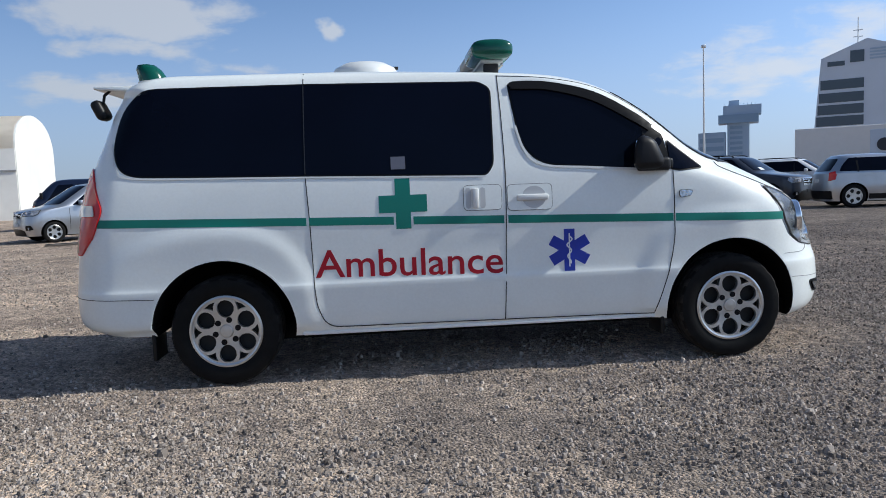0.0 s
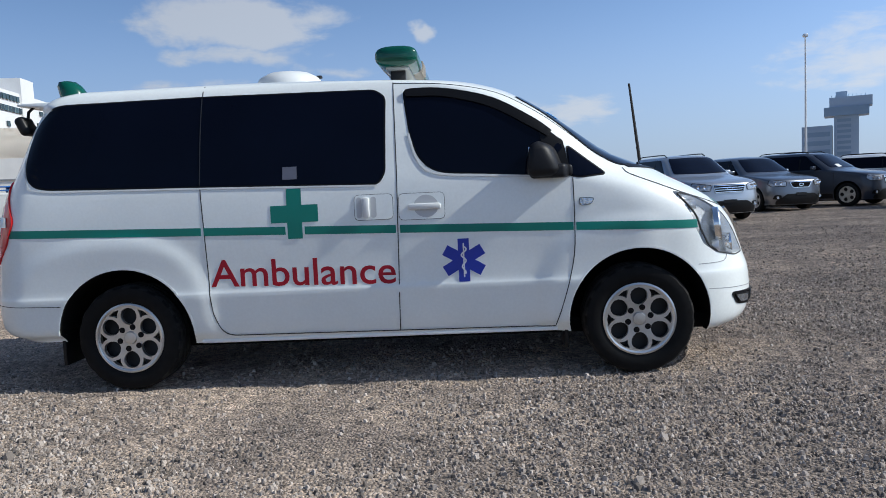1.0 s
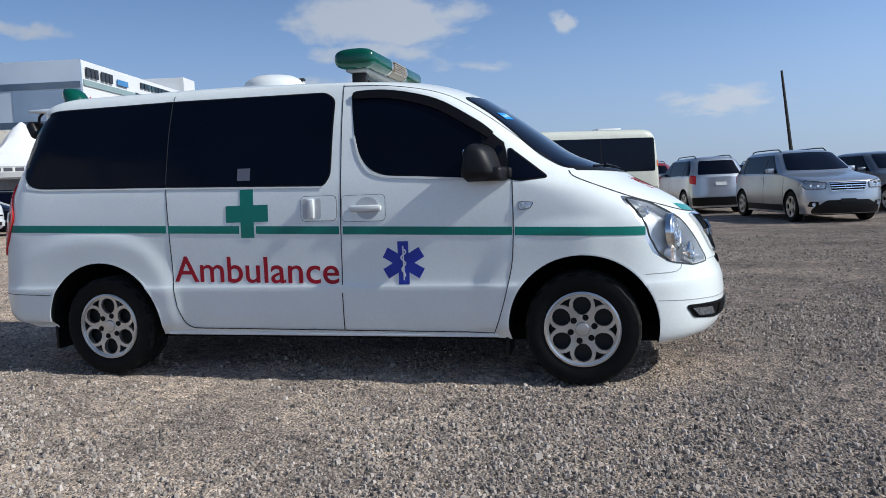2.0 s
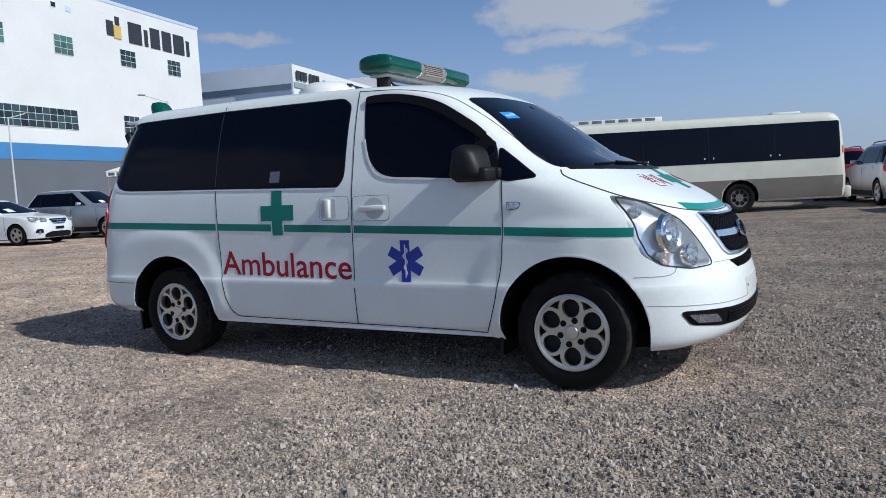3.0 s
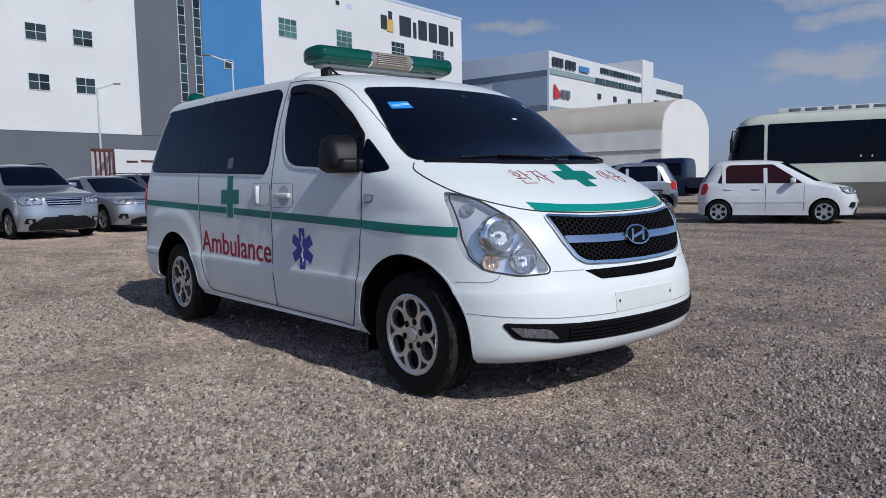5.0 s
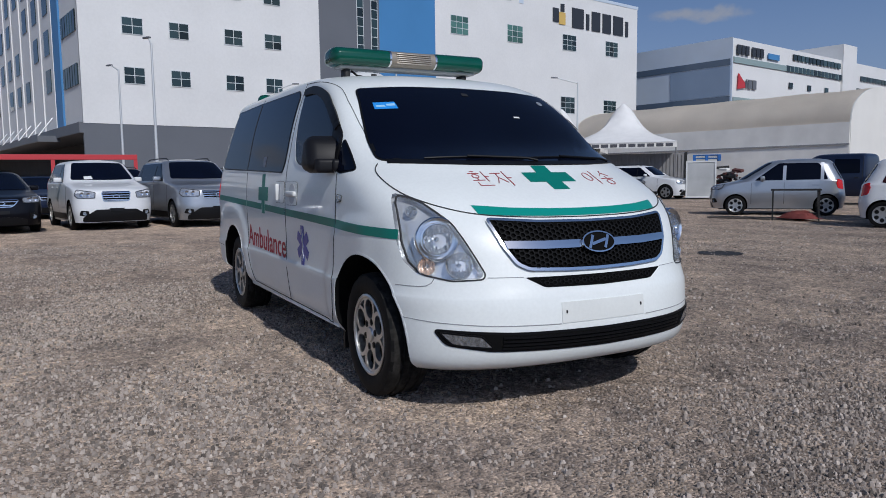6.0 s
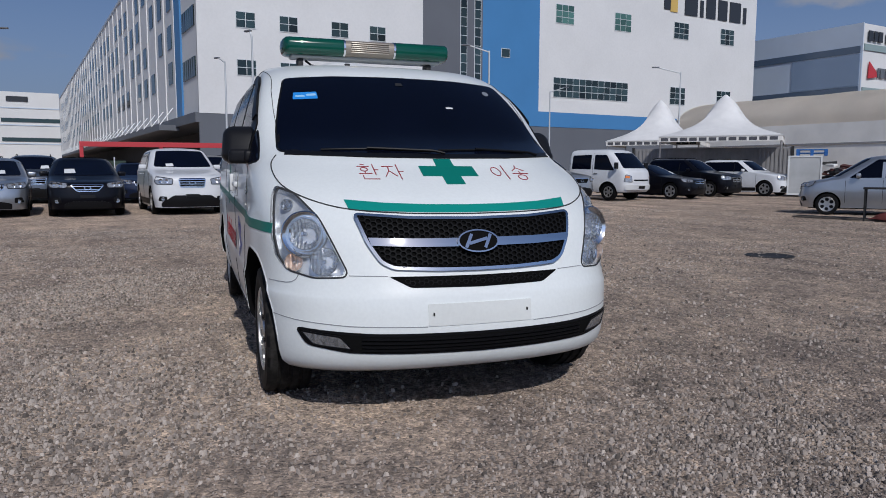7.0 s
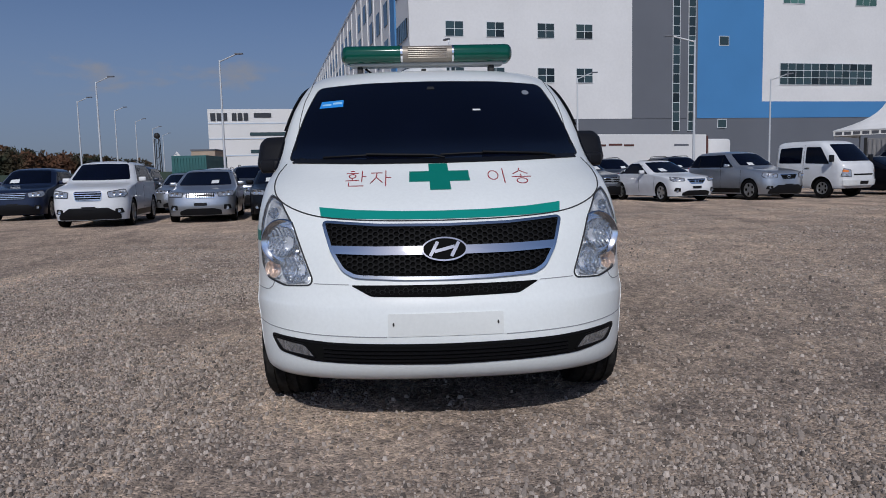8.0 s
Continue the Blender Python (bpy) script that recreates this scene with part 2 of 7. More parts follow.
# HAZY and HAZYGLASS carry the pale blue of distance haze in their colour
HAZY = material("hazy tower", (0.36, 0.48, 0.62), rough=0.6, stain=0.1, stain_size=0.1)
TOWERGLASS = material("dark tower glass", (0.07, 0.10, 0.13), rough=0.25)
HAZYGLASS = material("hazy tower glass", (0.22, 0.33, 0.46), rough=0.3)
PALLET = material("blue pallet", (0.03, 0.14, 0.42), rough=0.6)
RUST = material("rusty brown frame", (0.12, 0.045, 0.038), rough=0.8, stain=0.3)
REDRAIL = material("red rail", (0.5, 0.04, 0.05), rough=0.5)
FENCE = material("green fence", (0.028, 0.050, 0.034), rough=0.6)


# ---- building helpers ----
def part(name, bm, mat, parent=None, label="", smooth=40):
    me = bpy.data.meshes.new(name)
    bm.to_mesh(me)
    bm.free()
    for p in me.polygons:
        p.use_smooth = smooth > 0
    if smooth > 0:
        me.set_sharp_from_angle(angle=radians(smooth))
    for one in mat if isinstance(mat, (list, tuple)) else (mat,):
        me.materials.append(one)
    ob = new(name, me)
    if parent:
        ob.parent = parent
    if label:
        ob["label"] = label
    return ob


def thing(name, label, category, m=None, group="", kind=""):
    ob = new(name)
    ob.empty_display_size = 0.2
    if m is not None:
        ob.matrix_basis = m
    return tagged(ob, label, category, group, kind)


def box(bm, lo, hi, bevel=0.0, segs=2, m=None):
    lo, hi = Vector(lo), Vector(hi)
    mat = Matrix.Translation((lo + hi) / 2) @ Matrix.Diagonal((*(hi - lo), 1))
    if m is not None:
        mat = m @ mat
    geo = bmesh.ops.create_cube(bm, size=1, matrix=mat)
    if bevel:
        edges = {e for v in geo["verts"] for e in v.link_edges}
        bmesh.ops.bevel(bm, geom=list(edges), offset=bevel, segments=segs, affect="EDGES", profile=0.5)
    return bm


def boxes(*items, bevel=0.0):
    bm = bmesh.new()
    for lo, hi in items:
        box(bm, lo, hi, bevel)
    return bm


def lathe(bm, profile, n=48, axis="Y", m=None, closed=False):
    """Turns a list of (radius, along) about an axis."""
    rings = []
    for r, a in profile:
        ring = []
        for k in range(n):
            t = 2 * math.pi * k / n
            c, s = r * math.cos(t), r * math.sin(t)
            v = Vector((c, a, s)) if axis == "Y" else Vector((a, c, s)) if axis == "X" else Vector((c, s, a))
            ring.append(bm.verts.new(m @ v if m is not None else v))
        rings.append(ring)
    pairs = list(zip(rings, rings[1:])) + ([(rings[-1], rings[0])] if closed else [])
    for a, b in pairs:
        for k in range(n):
            bm.faces.new((a[k], a[(k + 1) % n], b[(k + 1) % n], b[k]))
    if not closed:
        for ring, (r, _) in ((rings[0], profile[0]), (rings[-1], profile[-1])):
            if r > 1e-4:
                bm.faces.new(ring)
    bmesh.ops.recalc_face_normals(bm, faces=bm.faces)
    return bm


def tube(bm, pts, r, n=8, m=None):
    """A round bar along points."""
    pts = [Vector(p) for p in pts]
    rings = []
    for k, p in enumerate(pts):
        d = (pts[min(k + 1, len(pts) - 1)] - pts[max(k - 1, 0)]).normalized()
        u = d.orthogonal().normalized()
        if k and abs(d.dot(last)) < 0.999:
            pass
        w = d.cross(u)
        if k:
            u = (lastu - d * lastu.dot(d)).normalized()
            w = d.cross(u)
        last, lastu = d, u
        rad = r[k] if isinstance(r, (list, tuple)) else r
        ring = [p + (u * math.cos(2 * math.pi * j / n) + w * math.sin(2 * math.pi * j / n)) * rad for j in range(n)]
        rings.append([bm.verts.new(m @ v if m is not None else v) for v in ring])
    for a, b in zip(rings, rings[1:]):
        for k in range(n):
            bm.faces.new((a[k], a[(k + 1) % n], b[(k + 1) % n], b[k]))
    bm.faces.new(rings[0][::-1])
    bm.faces.new(rings[-1])
    return bm


def pchip(xs, ys):
    """A smooth curve through points that never overshoots."""
    xs, ys = np.array(xs, float), np.array(ys, float)
    h, d = np.diff(xs), np.diff(ys) / np.diff(xs)
    m = np.zeros(len(xs))
    m[0], m[-1] = d[0], d[-1]
    for k in range(1, len(xs) - 1):
        if d[k - 1] * d[k] > 0:
            a, b = 2 * h[k] + h[k - 1], h[k] + 2 * h[k - 1]
            m[k] = (a + b) / (a / d[k - 1] + b / d[k])

    def f(x):
        x = min(max(x, xs[0]), xs[-1])
        k = min(int(np.searchsorted(xs, x, "right")) - 1, len(xs) - 2)
        t = (x - xs[k]) / h[k]
        return float((1 + 2 * t) * (1 - t) ** 2 * ys[k] + t * (1 - t) ** 2 * h[k] * m[k] + t * t * (3 - 2 * t) * ys[k + 1] + t * t * (t - 1) * h[k] * m[k + 1])

    return f


class Shell:
    """A vehicle's skin as a stack of level plans. Rows: height, front x, rear x, half width, where the front and rear corners begin."""

    def __init__(self, rows, pf=2.6, qf=2.8, pr=3.2, qr=3.0, swell=None):
        cols = list(zip(*rows))
        self.z = cols[0]
        self.xf, self.xr, self.w, self.sf, self.sr = (pchip(cols[0], c) for c in cols[1:])
        self.pf, self.qf, self.pr, self.qr = pf, qf, pr, qr
        self.swell = swell or (lambda x, z: 0.0)

    def width(self, x, z):
        w, sf, sr = self.w(z), self.sf(z), self.sr(z)
        if x > sf:
            r = min((x - sf) / (self.xf(z) - sf), 1.0)
            return w * max(1 - r**self.qf, 0) ** (1 / self.pf) + self.swell(x, z)
        if x < sr:
            r = min((sr - x) / (sr - self.xr(z)), 1.0)
            return w * max(1 - r**self.qr, 0) ** (1 / self.pr) + self.swell(x, z)
        return w + self.swell(x, z)

    def nose(self, y, z):
        u = min(abs(y) / self.w(z), 1.0)
        sf = self.sf(z)
        return sf + (self.xf(z) - sf) * max(1 - u**self.pf, 0) ** (1 / self.qf)

    def back(self, y, z):
        u = min(abs(y) / self.w(z), 1.0)
        sr = self.sr(z)
        return sr + (self.xr(z) - sr) * max(1 - u**self.pr, 0) ** (1 / self.qr)

    def right(self, a, b, off=0.0):
        return self._out(lambda p, q: Vector((p, -self.width(p, q), q)), a, b, off, Vector((0, -1, 0)))

    def left(self, a, b, off=0.0):
        return self._out(lambda p, q: Vector((p, self.width(p, q), q)), a, b, off, Vector((0, 1, 0)))

    def front(self, a, b, off=0.0):
        return self._out(lambda p, q: Vector((self.nose(p, q), p, q)), a, b, off, Vector((1, 0, 0)))

    def rear(self, a, b, off=0.0):
        return self._out(lambda p, q: Vector((self.back(p, q), p, q)), a, b, off, Vector((-1, 0, 0)))

    def _out(self, f, a, b, off, way):
        p, e = f(a, b), 0.004
        if not off:
            return p
        n = (f(a + e, b) - f(a - e, b)).cross(f(a, b + e) - f(a, b - e))
        n = n.normalized() if n.length > 1e-9 else way
        return p + (n if n.dot(way) > 0 else -n) * off

    def mesh(self, sub=3, nf=18, ns=22, nr=10):
        zs = []
        for a, b in zip(self.z, self.z[1:]):
            zs += [a + (b - a) * k / sub for k in range(sub)]
        zs.append(self.z[-1])
        bm, rings = bmesh.new(), []
        for z in zs:
            half = []
            w, sf, sr, xf, xr = self.w(z), self.sf(z), self.sr(z), self.xf(z), self.xr(z)
            for k in range(nf):
                t = math.pi / 2 * k / nf
                half.append((sf + (xf - sf) * math.cos(t) ** (2 / self.qf), -w * math.sin(t) ** (2 / self.pf)))
            half += [(sf + (sr - sf) * k / ns, -w) for k in range(ns + 1)]
            for k in range(1, nr + 1):
                t = math.pi / 2 * k / nr
                half.append((sr + (xr - sr) * math.sin(t) ** (2 / self.qr), -w * max(math.cos(t), 0) ** (2 / self.pr) if k < nr else 0.0))
            half = [(x, y - self.swell(x, z) if -y > 0.6 * w else y) for x, y in half]
            full = half + [(x, -y) for x, y in half[-2:0:-1]]
            rings.append([bm.verts.new((x, y, z)) for x, y in full])
        n = len(rings[0])
        for a, b in zip(rings, rings[1:]):
            for k in range(n):
                bm.faces.new((a[k], b[k], b[(k + 1) % n], a[(k + 1) % n]))
        bm.faces.new(rings[0])
        bm.faces.new(rings[-1][::-1])
        bmesh.ops.recalc_face_normals(bm, faces=bm.faces)
        return bm


def carve(ob, cutters, pockets=()):
    """Cuts round wells (x, y0, y1, z, radius) and pockets out of a mesh, for good; wells take its second material, pockets its third."""
    bm = bmesh.new()
    for x, y0, y1, z, r in cutters:
        lathe(bm, [(r, y0), (r, y1)], n=56, m=Matrix.Translation((x, 0, z)))
    for f in bm.faces:
        f.material_index = 1
    for pocket in pockets:
        me = bpy.data.meshes.new("pocket")
        pocket.to_mesh(me)
        pocket.free()
        n = len(bm.faces)
        bm.from_mesh(me)
        bm.faces.ensure_lookup_table()
        for f in bm.faces[n:]:
            f.material_index = 2
        bpy.data.meshes.remove(me)
    me = bpy.data.meshes.new("well")
    bm.to_mesh(me)
    bm.free()
    for one in ob.data.materials:
        me.materials.append(one)
    tool = new("well", me)
    tool.parent = ob.parent
    mod = ob.modifiers.new("wells", "BOOLEAN")
    mod.object, mod.operation, mod.solver = tool, "DIFFERENCE", "EXACT"
    deps = bpy.context.evaluated_depsgraph_get()
    done = bpy.data.meshes.new_from_object(ob.evaluated_get(deps))
    ob.modifiers.clear()
    old = ob.data
    ob.data = done
    bpy.data.meshes.remove(old)
    bpy.data.objects.remove(tool)
    for p in ob.data.polygons:
        p.use_smooth = True
    ob.data.set_sharp_from_angle(angle=radians(38))


def rounded(pts, r=0.04, n=4):
    """A polygon with its corners rounded."""
    out = []
    for k, p in enumerate(pts):
        p, a, b = Vector(p), Vector(pts[k - 1]), Vector(pts[(k + 1) % len(pts)])
        ra = min(r, (a - p).length * 0.45)
        rb = min(r, (b - p).length * 0.45)
        s, e = p + (a - p).normalized() * ra, p + (b - p).normalized() * rb
        for j in range(n + 1):
            t = j / n
            out.append(tuple(s * (1 - t) ** 2 + p * 2 * t * (1 - t) + e * t * t))
    return out


def lay(bm, fn, off, depth, step):
    """Lays a flat drawing (x, y of its plane) onto a skin, with a rim of some depth."""
    bmesh.ops.triangulate(bm, faces=bm.faces)
    for axis in range(2):
        vals = [v.co[axis] for v in bm.verts]
        lo, hi = min(vals), max(vals)
        k = math.ceil(lo / step) * step
        while k < hi:
            plane = Vector((0, 0, 0))
            plane[axis] = k
            no = Vector((0, 0, 0))
            no[axis] = 1
            bmesh.ops.bisect_plane(bm, geom=list(bm.verts) + list(bm.edges) + list(bm.faces), dist=1e-5, plane_co=plane, plane_no=no)
            k += step
    rim = [e for e in bm.edges if len(e.link_faces) == 1]
    low = {}
    faces = list(bm.faces)
    flat = {v: (v.co.x, v.co.y) for v in bm.verts}
    for v, (a, b) in flat.items():
        v.co = fn(a, b, off)
    if depth:
        for e in rim:
            for v in e.verts:
                if v not in low:
                    low[v] = bm.verts.new(fn(*flat[v], off - depth))
        for e in rim:
            a, b = e.verts
            bm.faces.new((a, b, low[b], low[a]))
    bmesh.ops.recalc_face_normals(bm, faces=bm.faces)
    # the broad side looks outwards
    if faces:
        f = faces[len(faces) // 2]
        a, b = flat[f.verts[0]]
        if f.normal.dot(fn(a, b, off + 0.01) - fn(a, b, off)) < 0:
            bmesh.ops.reverse_faces(bm, faces=bm.faces)
    return bm


def prism(pts, fn, hi, lo, step=0.05):
    """A closed block under an outline on a skin, from one depth to another."""
    bm = bmesh.new()
    bm.faces.new([bm.verts.new((*p, 0)) for p in pts])
    bmesh.ops.triangulate(bm, faces=bm.faces)
    for axis in range(2):
        vals = [v.co[axis] for v in bm.verts]
        k = math.ceil(min(vals) / step) * step
        while k < max(vals):
            plane, no = Vector((0, 0, 0)), Vector((0, 0, 0))
            plane[axis], no[axis] = k, 1
            bmesh.ops.bisect_plane(bm, geom=list(bm.verts) + list(bm.edges) + list(bm.faces), dist=1e-5, plane_co=plane, plane_no=no)
            k += step
    top = {v: (v.co.x, v.co.y) for v in bm.verts}
    rim = [e for e in bm.edges if len(e.link_faces) == 1]
    faces = list(bm.faces)
    low = {v: bm.verts.new(fn(*q, 0.0) + (fn(*q, 0.01) - fn(*q, 0.0)).normalized() * 0 + Vector((lo, 0, 0))) for v, q in top.items()}
    for v, q in top.items():
        v.co = fn(*q, hi)
    for f in faces:
        bm.faces.new([low[v] for v in f.verts][::-1])
    for e in rim:
        a, b = e.verts
        bm.faces.new((a, b, low[b], low[a]))
    bmesh.ops.recalc_face_normals(bm, faces=bm.faces)
    return bm


def patch(pts, fn, off=0.003, depth=0.004, step=0.12):
    bm = bmesh.new()
    bm.faces.new([bm.verts.new((*p, 0)) for p in pts])
    return lay(bm, fn, off, depth, step)


def ribbon(pts, fn, width=0.006, off=0.0018, step=0.06, closed=False, depth=0.003):
    """A narrow band of even width along a line on a skin."""
    fine = []
    pts = [Vector(p) for p in pts]
    if closed:
        pts.append(pts[0])
    for a, b in zip(pts, pts[1:]):
        n = max(1, int((b - a).length / step))
        fine += [a.lerp(b, k / n) for k in range(n)]
    fine.append(pts[-1])
    solid = [fn(*p, off) for p in fine]
    bm, rows = bmesh.new(), []
    for k, (p, c) in enumerate(zip(fine, solid)):
        d = (solid[min(k + 1, len(solid) - 1)] - solid[max(k - 1, 0)]).normalized()
        if closed and k in (0, len(fine) - 1):
            d = (solid[1] - solid[-2]).normalized()
        n = (fn(*p, off + 0.01) - c).normalized()
        s = n.cross(d).normalized() * width / 2
        rows.append([bm.verts.new(q) for q in (c + s - n * depth, c + s, c - s, c - s - n * depth)])
    for a, b in zip(rows, rows[1:]):
        for k in range(3):
            bm.faces.new((a[k], a[k + 1], b[k + 1], b[k]))
    bmesh.ops.recalc_face_normals(bm, faces=bm.faces)
    return bm


def curve(pts, n=6):
    """A smooth line through points."""
    pts = [Vector(p) for p in pts]
    out = []
    for k in range(len(pts) - 1):
        p0, p1, p2, p3 = pts[max(k - 1, 0)], pts[k], pts[k + 1], pts[min(k + 2, len(pts) - 1)]
        for j in range(n):
            t = j / n
            out.append(tuple(0.5 * (2 * p1 + (p2 - p0) * t + (2 * p0 - 5 * p1 + 4 * p2 - p3) * t * t + (3 * p1 - p0 - 3 * p2 + p3) * t ** 3)))
    return out + [tuple(pts[-1])]


def merge(*bms):
    out = bmesh.new()
    for b in bms:
        me = bpy.data.meshes.new("tmp")
        b.to_mesh(me)
        b.free()
        out.from_mesh(me)
        bpy.data.meshes.remove(me)
    return out


def mirrored(fn):
    return lambda a, b, off=0.0: Vector((1, -1, 1)) * 0 + Vector((fn(a, b, off).x, -fn(a, b, off).y, fn(a, b, off).z))


def lettering(text, bold=0.0):
    """The outline of a line of text as a flat drawing."""
    cu = bpy.data.curves.new("text", "FONT")
    cu.body, cu.size, cu.offset, cu.resolution_u = text, 1.0, bold, 4
    ob = new("text", cu)
    deps = bpy.context.evaluated_depsgraph_get()
    me = bpy.data.meshes.new_from_object(ob.evaluated_get(deps))
    bm = bmesh.new()
    bm.from_mesh(me)
    bpy.data.objects.remove(ob)
    bpy.data.curves.remove(cu)
    bpy.data.meshes.remove(me)
    bmesh.ops.remove_doubles(bm, verts=bm.verts, dist=1e-5)
    return bm


def fit_drawing(bm, lo, hi):
    """Scales a flat drawing into a box."""
    xs, ys = [v.co.x for v in bm.verts], [v.co.y for v in bm.verts]
    x0, x1, y0, y1 = min(xs), max(xs), min(ys), max(ys)
    for v in bm.verts:
        v.co = Vector((lo[0] + (v.co.x - x0) / (x1 - x0) * (hi[0] - lo[0]), lo[1] + (v.co.y - y0) / (y1 - y0) * (hi[1] - lo[1]), 0))
    return bm


def tyre(parent, r, width, mat=RUBBER, rich=False, n=40):
    w = width / 2
    prof = [(r * 0.62, -w * 0.82), (r * 0.74, -w * 0.98), (r * 0.86, -w), (r * 0.95, -w * 0.95), (r * 0.985, -w * 0.84)]
    if rich:
        prof += [(r * 0.998, -w * 0.66)]
        for a in (-0.45, 0.0, 0.45):
            prof += [(r, w * (a - 0.09)), (r * 0.972, w * (a - 0.07)), (r * 0.972, w * (a + 0.07)), (r, w * (a + 0.09))]
        prof += [(r * 0.998, w * 0.66)]
    else:
        prof += [(r, -w * 0.5), (r, w * 0.5)]
    prof += [(r * 0.985, w * 0.84), (r * 0.95, w * 0.95), (r * 0.86, w), (r * 0.74, w * 0.98), (r * 0.62, w * 0.82)]
    bm = bmesh.new()
    lathe(bm, prof, n=n, closed=True)
    if rich:
        # shoulder blocks of the tread
        step = 2 * math.pi / n
        for v in bm.verts:
            q = math.hypot(v.co.x, v.co.z)
            if q > r * 0.94 and abs(v.co.y) > w * 0.6 and int(round(math.atan2(v.co.z, v.co.x) / step)) % 4 == 0:
                v.co.x *= 0.987
                v.co.z *= 0.987
        for f in bm.faces:
            c = f.calc_center_median()
            f.material_index = 1 if math.hypot(c.x, c.z) > r * 0.965 else 0
    return part("tyre", bm, (mat, TREAD) if rich else mat, parent, smooth=30)


def rim(parent, R, face, n=6, side=-1, mat=ALLOY, rich=True):
    """A cast wheel with n oval windows; face: how far its face lies from the middle."""
    bm = bmesh.new()
    edges = []

    def loop(pts):
        vs = [bm.verts.new((x, 0, z)) for x, z in pts]
        edges.extend(bm.edges.new((vs[k], vs[(k + 1) % len(vs)])) for k in range(len(vs)))

    loop([(R * math.cos(2 * math.pi * k / 48), R * math.sin(2 * math.pi * k / 48)) for k in range(48)])
    for j in range(n):
        t = 2 * math.pi * (j + 0.5) / n
        c, s = math.cos(t), math.sin(t)
        pts = []
        for k in range(14):
            a = 2 * math.pi * k / 14
            rr, tt = R * (0.655 + 0.258 * math.cos(a)), R * 0.246 * math.sin(a) * (1 + 0.10 * math.cos(a))
            pts.append((rr * c - tt * s, rr * s + tt * c))
        loop(pts)
        if rich:
            t = 2 * math.pi * j / n
            c, s = math.cos(t), math.sin(t)
            loop([(rr * R * c - tt * R * s, rr * R * s + tt * R * c) for rr, tt in ((0.70, 0), (0.80, -0.066), (0.892, -0.180), (0.925, 0), (0.892, 0.180), (0.80, 0.066))])
    bmesh.ops.triangle_fill(bm, edges=edges, use_beauty=True)
    top = list(bm.faces)
    geo = bmesh.ops.extrude_face_region(bm, geom=top)
    for v in geo["geom"]:
        if isinstance(v, bmesh.types.BMVert):
            v.co.y -= side * 0.028
    for v in bm.verts:
        q = math.hypot(v.co.x, v.co.z) / R
        v.co.y += side * (face - 0.018 * (1 - q) ** 2)
    bmesh.ops.recalc_face_normals(bm, faces=bm.faces)
    lathe(bm, [(R * 0.955, side * (face + 0.006)), (R * 1.0, side * (face + 0.010)), (R * 1.05, side * (face + 0.006)), (R * 1.05, side * (face - 0.05)), (R * 0.955, side * (face - 0.05))], n=48, closed=True)
    ob = part("rim", bm, mat, parent)
    bm = bmesh.new()
    lathe(bm, [(R * 0.98, side * (face - 0.07)), (R * 0.98, side * (face - 0.09))], n=32)
    part("brake_drum", bm, DARKMETAL, parent)
    if rich:
        bm = bmesh.new()
        lathe(bm, [(0.0, side * (face + 0.004)), (R * 0.17, side * (face + 0.002)), (R * 0.20, side * (face - 0.006)), (R * 0.20, side * (face - 0.03))], n=24)
        part("hub_cap", bm, ALLOY, parent)
        for k in range(n):
            t = 2 * math.pi * k / n + 0.26
            bm = bmesh.new()
            m = Matrix.Translation((R * 0.335 * math.cos(t), 0, R * 0.335 * math.sin(t)))
            lathe(bm, [(0.0, side * (face - 0.001)), (0.009, side * (face - 0.002)), (0.010, side * (face - 0.005)), (0.0185, side * (face - 0.004)), (0.020, side * (face - 0.022))], n=14, m=m)
            part("wheel_nut", bm, TRIM, parent)
    return ob

# ---- the ambulance ----
def step_up(t):
    t = min(max(t, 0.0), 1.0)
    return t * t * (3 - 2 * t)


def arch_swell(x, z):
    """The pressed wings that stand out round the wheel arches."""
    most = 0.0
    for ax, back, fore in ((1.6, 0.62, 0.60), (-1.6, 0.80, 0.57)):
        u, v = abs(x - ax) / (fore if x > ax else back), max(z - 0.345, 0.0) / 0.63
        most = max(most, 0.017 * step_up((1.06 - (u ** 2.5 + v ** 2.5) ** 0.4) / 0.15))
    return most * step_up((1.80 - x) / 0.2) * step_up((x + 2.42) / 0.2) * step_up((z - 0.26) / 0.08)


